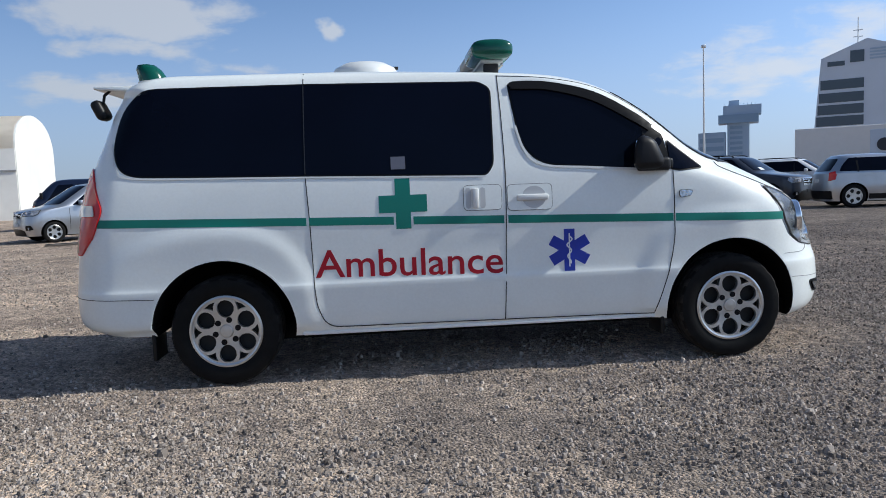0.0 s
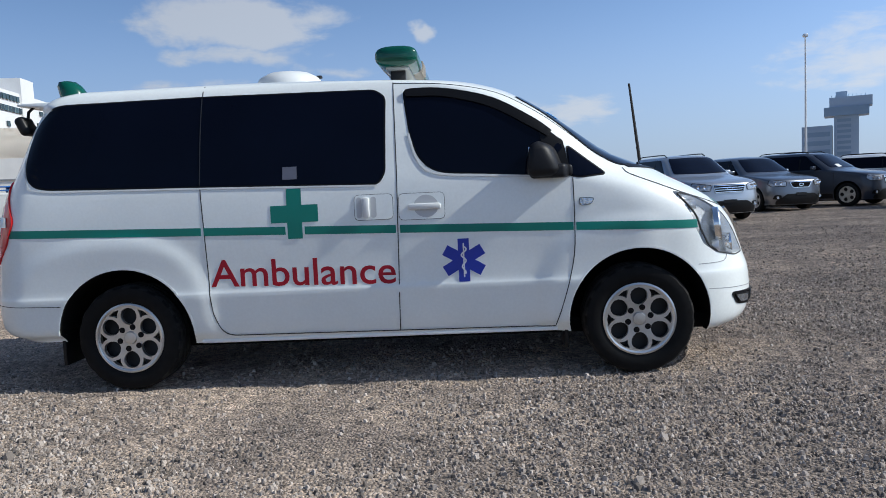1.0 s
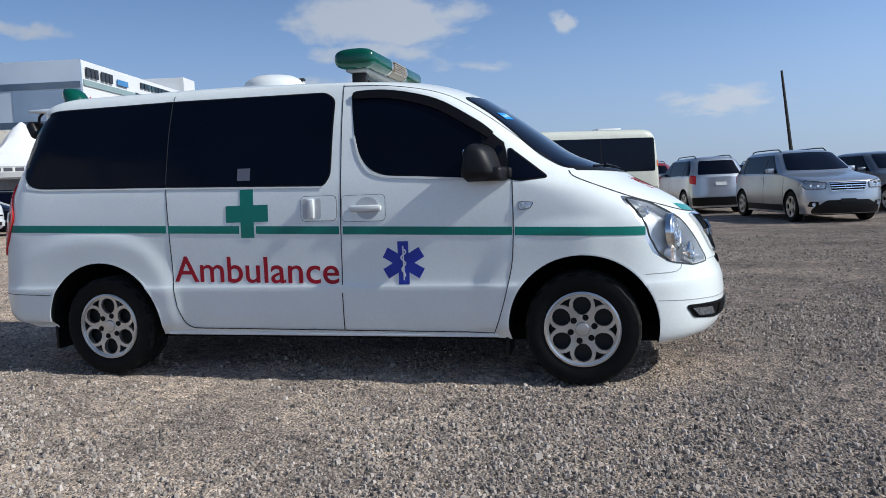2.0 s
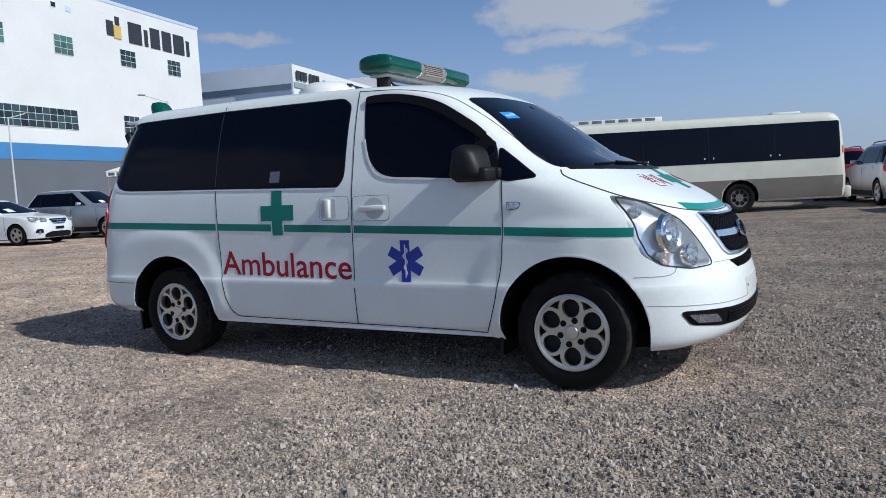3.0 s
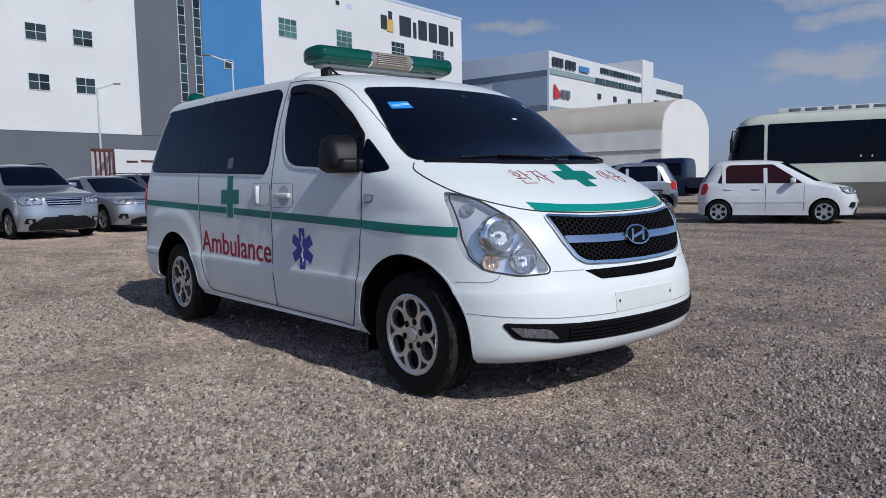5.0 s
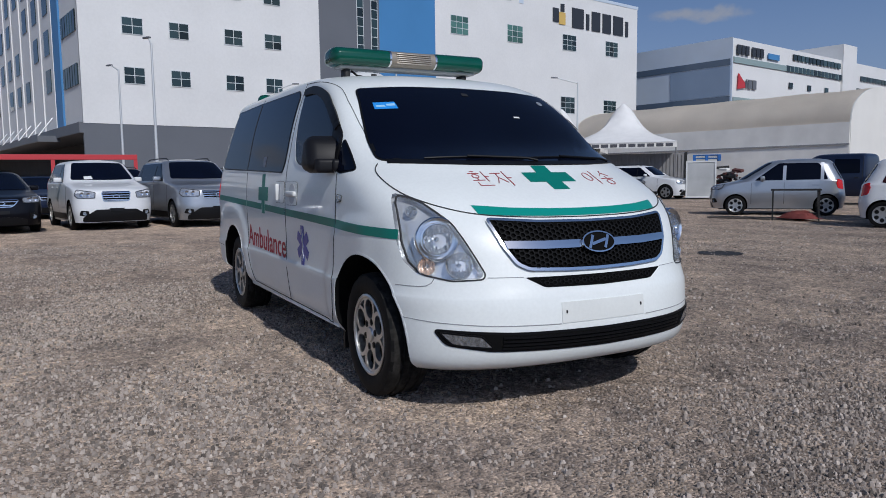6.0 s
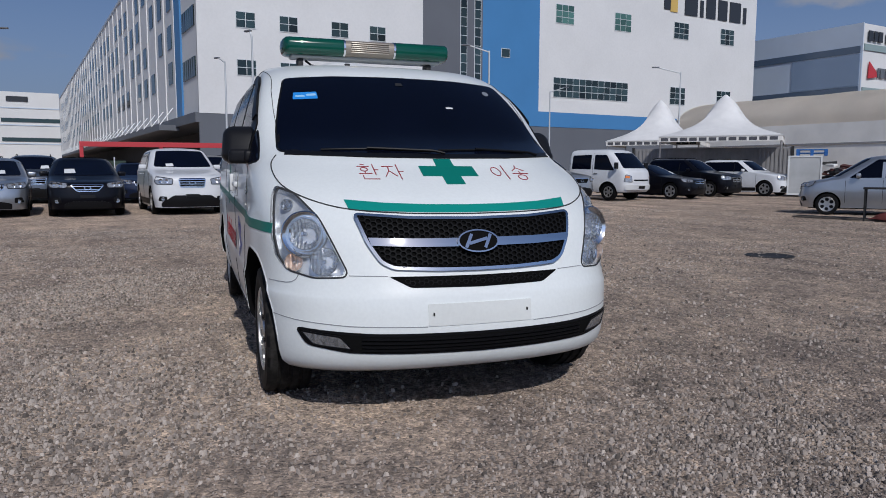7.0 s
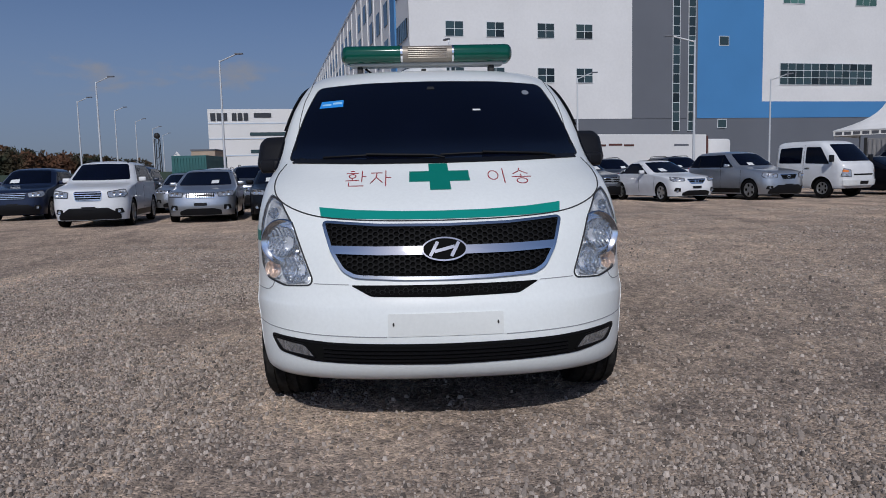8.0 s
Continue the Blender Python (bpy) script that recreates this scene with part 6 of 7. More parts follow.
    part("front_plate", patch([(-0.20, 0.46), (0.20, 0.46), (0.20, 0.56), (-0.20, 0.56)], skin.front, 0.04, 0.01), BLACK, ob)
    part("bed", boxes(((-2.45, -0.84, 0.66), (-0.42, 0.84, 0.76)), ((-2.45, -0.84, 0.76), (-0.42, -0.81, 1.10)), ((-2.45, 0.81, 0.76), (-0.42, 0.84, 1.10)), ((-2.45, -0.84, 0.76), (-2.42, 0.84, 1.10))), paint_mat, ob, smooth=0)
    part("chassis", boxes(((-2.4, -0.4, 0.42), (1.9, 0.4, 0.66))), SKIRT, ob, smooth=0)
    for x in (1.55, -1.35):
        for s in (-1, 1):
            wh = tyre(ob, 0.33, 0.2, n=28)
            wh.name = "wheel"
            wh.matrix_basis = pose(x, s * 0.72, 0.33)
            rim(wh, 0.2, 0.075, 6, s, rich=False)
    return ob


cab_truck("white double-cab light truck in the second row", pose(-21.6, 14.75, 0, 0, 0, H1) @ Matrix.Diagonal((1.05, 1.05, 1.05, 1)), CARWHITE)

# back rows, seen between and over the first
for lab, wh, pm, k, L, W, H in (
    ("dark blue sedan behind the first row", (-24.3, -3.0, 0), NAVYP, "sedan", 4.6, 1.80, 1.47),
    ("grey suv behind the first row", (-25.0, -6.6, 0), GREYP, "suv", 4.6, 1.86, 1.72),
    ("silver sedan behind the first row", (-23.6, -8.9, 0), SILVER, "sedan", 4.7, 1.82, 1.48),
    ("black suv behind the first row", (-24.4, -0.4, 0), BLACKP, "suv", 4.7, 1.88, 1.74),
    ("dark suv behind the first row", (-22.3, -10.6, 0), DARKP, "suv", 4.6, 1.88, 1.76),
    ("grey suv in the back row", (-29.5, 9.6, 0), GREYP, "suv", 4.6, 1.86, 1.74),
    ("dark grey suv in the back row", (-29.0, 12.8, 0), DARKP, "suv", 4.6, 1.86, 1.74),
    ("black suv in the back row", (-26.4, 3.4, 0), BLACKP, "suv", 4.6, 1.86, 1.72),
    ("white suv in the back row", (-31.0, -9.5, 0), CARWHITE, "suv", 4.7, 1.86, 1.74),
):
    car("suv" if k == "suv" else "sedan", lab, wh, H0, pm, L, W, H, k, 0.34, rails=k == "suv")

# the other side of the yard
car("suv", "silver suv with a wide chrome grille", (6.45, 15.6, 0), -79, SILVER, 4.9, 1.88, 1.77, "suv", 0.37, rails=True, face="wide")
car("suv", "silver compact suv with a dark grille", (9.5, 18.7, 0), -74, GREYP, 4.45, 1.85, 1.71, "suv", 0.36, face="dark")
car("suv", "dark grey suv parked at an angle", (12.0, 19.8, 0), -52, DARKP, 4.7, 1.88, 1.77, "suv", 0.37, rails=True)
car("suv", "pale silver compact suv", (15.1, 16.2, 0), -14, SILVER, 4.45, 1.85, 1.63, "suv", 0.35)
car("suv", "silver off-road suv seen from behind", (4.35, 21.2, 0), 104, SILVER, 4.7, 1.86, 1.80, "suv", 0.37, rails=True)
car("suv", "dark red suv behind the bus", (2.6, 25.6, 0), 104, REDP, 4.6, 1.86, 1.78, "suv", 0.36, rails=True)
for lab, wh, h, pm in (("black suv in the far row", (13.0, 25.0, 0), -50, BLACKP), ("silver suv in the far row", (8.0, 26.5, 0), -70, SILVER), ("dark suv in the far row", (10.6, 27.5, 0), -70, DARKP), ("white suv in the far row", (17.0, 24.5, 0), -40, CARWHITE), ("grey suv in the far row", (19.5, 21.5, 0), -30, GREYP)):
    car("suv", lab, wh, h, pm, 4.6, 1.86, 1.70, "suv", 0.35, rails=True)
car("hatchback", "small white hatchback with red-tinted windows", (-3.46, 14.55, 0), 23.6, CARWHITE, 3.55, 1.60, 1.52, "hatch", 0.28, papers=False, cowl=0.74, glass=REDTINT)
car("hatchback", "silver hatchback beside a metal table", (-9.4, 16.5, 0), -139, SILVER, 3.65, 1.62, 1.62, "hatch", 0.29, cowl=0.80, papers=False)

# ---- bus ----
bus_skin = Shell([(0.30, 4.25, -4.30, 1.08, 3.9, -4.0), (0.36, 4.36, -4.38, 1.12, 3.85, -4.0), (0.55, 4.42, -4.42, 1.15, 3.85, -4.0), (0.93, 4.42, -4.42, 1.16, 3.85, -4.0), (1.40, 4.40, -4.40, 1.155, 3.82, -4.0), (2.0, 4.30, -4.36, 1.13, 3.70, -3.95), (2.45, 4.16, -4.30, 1.10, 3.55, -3.9), (2.60, 4.02, -4.22, 1.06, 3.4, -3.8), (2.68, 3.85, -4.10, 0.98, 3.2, -3.7), (2.72, 3.55, -3.9, 0.80, 2.9, -3.4), (2.735, 3.2, -3.5, 0.5, 2.6, -3.0)], 3.5, 3.5, 4, 4)
bus = thing("bus", "cream and taupe midsize bus with dark windows", "bus", pose(-1.34, 17.69, 0, 0, 0, 203.8))
shell = part("body", bus_skin.mesh(sub=2, nf=10, ns=16, nr=8), (CREAM, SKIRT), bus)
carve(shell, [(x, s * 0.8, s * 1.4, 0.42, 0.50) for x in (-1.45, 3.0) for s in (-1, 1)])
for x in (-1.45, 3.0):
    for s in (-1, 1):
        wh = tyre(bus, 0.42, 0.26, n=32)
        wh.name = "wheel"
        wh.matrix_basis = pose(x, s * 0.99, 0.42)
        rim(wh, 0.25, 0.075, 8, s, DULLRIM, rich=False)
for fn in (bus_skin.left, bus_skin.right):
    low = [(-4.35, 0.36), (-4.35, 0.93), (4.3, 0.93), (4.3, 0.36), (3.55, 0.36), (3.5, 0.62), (3.3, 0.86), (3.0, 0.94 - 0.02), (2.7, 0.86), (2.5, 0.62), (2.45, 0.36), (-0.92, 0.36), (-0.95, 0.62), (-1.15, 0.86), (-1.45, 0.92), (-1.75, 0.86), (-1.95, 0.62), (-1.98, 0.36)]
    part("lower_panel", patch(low, fn, 0.016, 0.012, 0.3), TAUPE, bus)
    part("side_window", patch(rounded([(-4.15, 1.42), (3.40, 1.42), (3.40, 2.44), (-4.15, 2.44)], 0.06), fn, 0.006, 0.005, 0.4), TINT, bus)
    part("cab_window", patch(rounded([(3.48, 1.30), (4.26, 1.30), (4.13, 2.40), (3.48, 2.44)], 0.06), fn, 0.024, 0.020, 0.08), TINT, bus)
    for x in (-2.4, -0.6, 1.2, 2.6):
        part("window_post", ribbon([(x, 1.43), (x, 2.43)], fn, 0.03, 0.008, 0.4), TRIM, bus)
    for x in (-2.4, -0.6, 1.2):
        for d in (-0.14, 0.10):
            part("window_latch", patch([(x + d, 1.54), (x + d + 0.03, 1.54), (x + d + 0.03, 1.59), (x + d, 1.59)], fn, 0.011, 0.003), CLADSKY, bus)
    part("side_seam", ribbon([(-4.35, 0.945), (4.3, 0.945)], fn, 0.03, 0.018, 0.5), CREAM, bus)
    part("rear_quarter_lamp", patch([(-4.30, 1.55), (-4.22, 1.55), (-4.22, 1.75), (-4.30, 1.75)], fn, 0.012, 0.01), AMBER, bus)
part("windscreen", patch(rounded([(-1.02, 1.25), (1.02, 1.25), (0.96, 2.40), (-0.96, 2.40)], 0.1), bus_skin.front, 0.024, 0.020, 0.08), SHIELD, bus)
part("rear_window", patch(rounded([(-0.9, 1.6), (0.9, 1.6), (0.85, 2.35), (-0.85, 2.35)], 0.1), bus_skin.rear, 0.005, 0.005, 0.3), TINT, bus)
rack = part("roof_unit", boxes(((0.55, -0.65, 2.70), (3.2, 0.65, 2.86)), bevel=0.03), WHITEPLASTIC, bus)
for k in range(6):
    x = 0.75 + k * 0.38
    part("roof_unit_vent", boxes(((x, -0.66, 2.76), (x + 0.28, 0.66, 2.84)), bevel=0.01), CLADGREY, rack)
part("roof_hatch", boxes(((-3.4, -0.4, 2.71), (-2.6, 0.4, 2.80)), bevel=0.03), WHITEPLASTIC, bus)
for s in (-1, 1):
    bm = bmesh.new()
    tube(bm, [(4.1, s * 1.05, 2.3), (4.24, s * 1.14, 2.28), (4.26, s * 1.16, 2.1)], 0.02)
    am = part("mirror_arm", bm, BLACK, bus)
    part("mirror", boxes(((4.22, s * 1.16 - 0.08, 1.74), (4.30, s * 1.16 + 0.08, 2.10)), bevel=0.03), BLACK, am)
part("bumper", boxes(((-4.50, -1.05, 0.30), (-4.30, 1.05, 0.62)), bevel=0.05), CREAM, bus)

# old tyres lying by the bus
pile = thing("tyre_stack", "two old tyres lying stacked on the gravel", "tyre", pose(0.05, 14.1, 0))
for k in range(2):
    bm = bmesh.new()
    lathe(bm, [(0.18, -0.06), (0.25, -0.075), (0.29, -0.055), (0.30, 0), (0.29, 0.055), (0.25, 0.075), (0.18, 0.06)], n=32, axis="Z", closed=True)
    part("old_tyre", bm, OLDRUBBER, pile).matrix_basis = pose(0.04 * k, -0.02 * k, 0.075 + 0.145 * k)


# ---- warehouse with coloured panels ----
def opening(parent, u, z, w, h, cols, rows, glass, y=-0.16, frame_w=0.10):
    """A barred window on a front wall: frame, bars and panes."""
    fr = bmesh.new()
    box(fr, (u, y - 0.05, z), (u + w, y + 0.10, z + h))
    win = part("window", fr, FRAMEW, parent, smooth=0)
    pw, ph = (w - frame_w) / cols, (h - frame_w) / rows
    mesh_bm = bmesh.new()
    box(mesh_bm, (0, -0.03, 0), (pw - frame_w, 0.0, ph - frame_w))
    first = None
    for i in range(cols):
        for j in range(rows):
            if first is None:
                first = part("pane", mesh_bm, glass, win, smooth=0)
                p = first
            else:
                p = new("pane", first.data)
                p.parent = win
            p.location = (u + frame_w + i * pw, y - 0.05, z + frame_w + j * ph)
    return win


def facade(parent, name, u0, u1, z0, z1, mat, proud=0.08):
    """A clad stretch of wall."""
    return part(name, boxes(((u0, -proud, z0), (u1, 0.4, z1))), mat, parent, smooth=0)


depot = thing("warehouse", "white logistics warehouse with grey and blue stripes", "building", pose(-95.5, 0.5, 0, 0, 0, 101.0))
part("wall", boxes(((0.0, 0.0, 8.6), (110.4, 330, 36.6))), CLADWHITE, depot, smooth=0)
part("roof", boxes(((-0.2, -0.2, 36.6), (110.6, 330, 37.2))), CLADSKY, depot, smooth=0)
facade(depot, "grey_base", 0, 110.4, 0, 8.6, CLADGREY, 0.05)
facade(depot, "white_panel", 0, 33.2, 8.6, 36.6, CLADWHITE, 0.12)
facade(depot, "grey_panel", 33.2, 44.0, 8.6, 36.6, CLADGREY, 0.12)
facade(depot, "blue_panel", 44.0, 55.3, 8.6, 36.6, CLADBLUE, 0.12)
facade(depot, "blue_band", 55.3, 110.4, 8.6, 11.1, CLADBLUE, 0.12)
facade(depot, "white_panel", 55.3, 110.4, 11.1, 36.6, CLADWHITE, 0.12)
bm = bmesh.new()
for k in range(28):
    z = 9.6 + k * 1.0
    for u0, u1 in ((0, 33.2), (55.3, 110.4)):
        if z > 11.2 or u0 == 0:
            box(bm, (u0, -0.126, z), (u1, -0.10, z + 0.02))
part("cladding_joint", bm, CLADWHITE, depot, smooth=0)
for u in (5.0, 10.9, 18.4, 24.3):
    for z in (13.7, 19.9, 26.1, 32.2):
        opening(depot, u, z, 2.65, 2.15, 2, 2, PANE)
for u in (58.6, 71.9):
    opening(depot, u, 25.9, 4.0, 3.2, 3, 3, PANEGREEN)
for u in (86.8, 99.8):
    opening(depot, u, 25.9, 4.0, 3.1, 3, 3, PANE)
    opening(depot, u - 0.5, 13.7, 4.1, 3.3, 3, 3, PANE)
opening(depot, 58.3, 13.6, 17.2, 3.4, 12, 3, PANE)
for u in (39.8, 42.4):
    opening(depot, u, 6.7, 1.25, 29.5, 1, 21, PANE)
for u, z, s in ((47.6, 19.4, 1.7), (47.5, 7.1, 1.6), (71.9, 33.3, 1.1)):
    opening(depot, u, z, s, s * 0.85, 1, 1, PANE)
part("wall_vent", boxes(((75.0, -0.2, 33.2), (76.1, -0.1, 34.1))), CLADSKY, depot, smooth=0)
# the wall sign: a gold and dark box mark and seven plain bars
sign = part("wall_sign", boxes(((84.0, -0.30, 31.0), (85.6, -0.14, 33.6))), SIGNDARK, depot, smooth=0)
part("sign_mark", boxes(((85.7, -0.30, 30.7), (87.5, -0.14, 33.0))), SIGNGOLD, sign, smooth=0)
part("sign_mark", boxes(((86.2, -0.30, 33.1), (87.2, -0.14, 34.6))), SIGNDARK, sign, smooth=0)
for u0, u1, z1 in ((89.5, 92.9, 34.3), (93.7, 94.6, 33.6), (95.4, 98.0, 34.3), (98.8, 101.4, 34.3), (102.2, 105.4, 34.3), (106.2, 107.1, 33.6)):
    part("sign_bar", boxes(((u0, -0.30, 30.5), (u1, -0.14, z1))), SIGNDARK, sign, smooth=0)
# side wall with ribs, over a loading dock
# the dock wall's near-black has the shade under the canopy painted in
part("dock_wall", boxes(((6.0, 4.0, 0), (7.0, 330, 8.6))), material("shaded dock wall", (0.035, 0.037, 0.042), rough=0.8, stain=0.2, stain_size=0.3), depot, smooth=0)
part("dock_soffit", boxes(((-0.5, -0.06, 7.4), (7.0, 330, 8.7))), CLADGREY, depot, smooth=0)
part("blue_strip", boxes(((-0.25, 9.6, 8.7), (0.1, 13.5, 36.6))), CLADBLUE, depot, smooth=0)
for k in range(39):
    y = 14.5 + k * 8.0
    part("wall_rib", boxes(((-0.16, y, 8.7), (0.0, y + 0.5, 36.9))), CLADWHITE, depot, smooth=0)
    bm = bmesh.new()
    tube(bm, [(-2.6, y + 0.25, 7.6), (-0.6, y + 0.25, 10.2)], 0.08, 6)
    part("canopy_stay", bm, POLE, depot)
    if k < 38:
        for z, h in ((14.0, 3.2), (19.2, 3.4), (24.8, 3.6), (30.0, 3.2)):
            if (k * 3 + int(z)) % 4 != 1:
                part("side_window", boxes(((-0.10, y + 2.4, z), (0.05, y + 5.6, z + h))), PANE, depot, smooth=0)
part("canopy", boxes(((-2.8, 13.5, 6.9), (0, 330, 7.7))), CLADGREY, depot, smooth=0)
for z in (13.4, 19.9, 26.5, 32.5):
    for k in range(6):
        part("end_window", boxes(((-0.16, 1.0 + k * 1.35, z), (0.05, 2.0 + k * 1.35, z + 2.6))), PANE, depot, smooth=0)


# ---- second warehouse, blue-grey, and its white neighbour ----
BANDGLASS = material("blue-grey window band", (0.09, 0.13, 0.19), rough=0.2)
PALEGREEN = material("grey-green band", (0.26, 0.34, 0.34), rough=0.4)
far_depot = thing("warehouse", "pale blue and white warehouse with window bands", "building", pose(-102, 121.5, 0, 0, 0, 101.1))
part("wall", boxes(((0, 0, 0), (84, 60, 29.3))), CLADWHITE, far_depot, smooth=0)
part("side_cladding", boxes(((-0.2, -0.1, 16), (0.0, 60, 29.4))), CLADSKY, far_depot, smooth=0)
part("slate_panel", boxes(((-0.3, 0.3, 17.6), (-0.1, 14.5, 23.6))), CLADSLATE, far_depot, smooth=0)
part("window_band", boxes(((-0.35, 0.3, 23.8), (-0.1, 60, 25.1))), BANDGLASS, far_depot, smooth=0)
part("window_band", boxes(((-0.35, 0.3, 16.2), (-0.1, 60, 17.5))), BANDGLASS, far_depot, smooth=0)
part("green_band", boxes(((0.3, -0.25, 24.3), (51.5, 0.0, 25.5))), PALEGREEN, far_depot, smooth=0)
for u0, u1, z0, z1 in ((22.5, 51, 24.3, 25.6), (25.5, 50.5, 27.0, 28.3), (62, 83, 25.0, 26.2), (60, 83, 21.8, 23.0)):
    for k in range(int((u1 - u0) / 1.9)):
        part("window", boxes(((u0 + k * 1.9, -0.35, z0), (u0 + k * 1.9 + 1.5, -0.1, z1))), PANE, far_depot, smooth=0)
part("stair_tower", boxes(((50.8, -0.5, 0), (58.5, 12, 33.2))), CLADWHITE, far_depot, smooth=0)
part("green_band", boxes(((0.3, -0.25, 16.0), (23, 0.0, 17.3))), PALEGREEN, far_depot, smooth=0)
sign = part("wall_sign", boxes(((1.2, -0.45, 26.1), (2.6, -0.25, 28.0))), SIGNDARK, far_depot, smooth=0)
for u0, u1 in ((3.0, 4.2), (4.6, 5.9), (7.2, 8.5), (8.9, 10.2), (10.6, 11.9)):
    part("sign_bar", boxes(((u0, -0.45, 26.1), (u1, -0.25, 28.0))), SIGNDARK, sign, smooth=0)
part("sign_mark", boxes(((14.0, -0.45, 26.2), (18.8, -0.25, 27.4))), CLADBLUE, sign, smooth=0)
bm = bmesh.new()
f = bm.faces.new([bm.verts.new((x, -0.45, z)) for x, z in ((1.7, 19.0), (4.6, 19.4), (4.4, 20.4), (1.9, 22.2))])
geo = bmesh.ops.extrude_face_region(bm, geom=[f])
for v in geo["geom"]:
    if isinstance(v, bmesh.types.BMVert):
        v.co.y += 0.2
bmesh.ops.recalc_face_normals(bm, faces=bm.faces)
part("sign_mark", bm, REDRAIL, sign, smooth=0)
for u0, u1 in ((5.0, 5.5), (5.9, 7.3), (7.7, 9.2)):
    part("sign_bar", boxes(((u0, -0.40, 19.3), (u1, -0.25, 21.2))), CLADGREY, sign, smooth=0)
for k in range(3):
    part("small_window", boxes(((24 + 9 * k, -0.3, 20.6), (25.6 + 9 * k, -0.1, 21.9))), PANE, far_depot, smooth=0)

end_depot = thing("warehouse", "long white warehouse with dark window bands", "building", pose(-217, -59.5, 0, 0, 0, 101.0))
part("wall", boxes(((0, 0, 0), (26, 40, 22.0))), CLADWHITE, end_depot, smooth=0)
for z in (14.0, 8.8):
    part("window_band", boxes(((12, -0.2, z), (26, 0.1, z + 1.0))), PANE, end_depot, smooth=0)
for z in (17.6, 13.0, 8.0):
    part("cladding_joint", boxes(((0, -0.15, z), (26, 0.1, z + 0.3))), CLADSKY, end_depot, smooth=0)
sign = part("wall_sign", boxes(((0.8, -0.3, 18.6), (2.2, -0.1, 20.8))), SIGNDARK, end_depot, smooth=0)
for u0, u1 in ((2.6, 3.9), (4.3, 5.6), (7.0, 8.3), (8.7, 10.0), (10.4, 11.7), (13.4, 18.5)):
    part("sign_bar", boxes(((u0, -0.3, 18.6 + (0.9 if u0 > 13 else 0)), (u1, -0.1, 20.8))), SIGNDARK, sign, smooth=0)

# ---- canvas hall with a round roof ----
hall = thing("canvas_hall", "long beige canvas hall with a rounded white end", "hall", pose(-22.9, 40.5, 0, 0, 0, 102.7))
ENDCANVAS = material("pale end canvas", (0.76, 0.745, 0.70), rough=0.85, stain=0.05, stain_size=0.5)
CRATEGREYLINE = material("grey hall purlin", (0.30, 0.30, 0.30), rough=0.7)
EAVE, TOPZ, WIDE = 4.3, 6.75, 10.6


def hall_section(n=20):
    return [(WIDE / 2 - WIDE / 2 * math.cos(math.pi * k / n), EAVE + (TOPZ - EAVE) * math.sin(math.pi * k / n) ** 0.9) for k in range(n + 1)]


bm = bmesh.new()
secs = []
for j in range(10):
    y = j * 2.4
    sag = -0.06 if j % 2 else 0.0
    secs.append([bm.verts.new((u, y, z + sag)) for u, z in hall_section()])
for a, b in zip(secs, secs[1:]):
    for k in range(20):
        bm.faces.new((a[k], a[k + 1], b[k + 1], b[k]))
bmesh.ops.solidify(bm, geom=bm.faces, thickness=0.08)
part("roof", bm, CANVAS, hall)
for u in (0.0, WIDE):
    part("wall", boxes(((u - 0.06, 0, 0), (u + 0.06, 21.6, EAVE + 0.02))), CANVASGREY, hall, smooth=0)
    part("eave_beam", boxes(((u - 0.14, 0, 2.95), (u + 0.14, 21.6, 3.04))), CRATEGREYLINE, hall, smooth=0)
for y in (-0.05, 21.6):
    bm = bmesh.new()
    sec = hall_section()
    f = bm.faces.new([bm.verts.new((u, y, z)) for u, z in [(0, 0), *sec, (WIDE, 0)]])
    geo = bmesh.ops.extrude_face_region(bm, geom=[f])
    for v in geo["geom"]:
        if isinstance(v, bmesh.types.BMVert):
            v.co.y += 0.1
    bmesh.ops.recalc_face_normals(bm, faces=bm.faces)
    part("end_wall", bm, ENDCANVAS, hall, smooth=0)

# ---- tents and the container under them ----
EX, EN = Vector((0.712, 0.702, 0)), Vector((-0.702, 0.712, 0))


VALANCEDARK = material("smoky valance film", (0.09, 0.09, 0.10), rough=0.4)
CRATEGREY = material("weathered grey container paint", (0.24, 0.235, 0.235), rough=0.6, stain=0.25, stain_size=1.2)


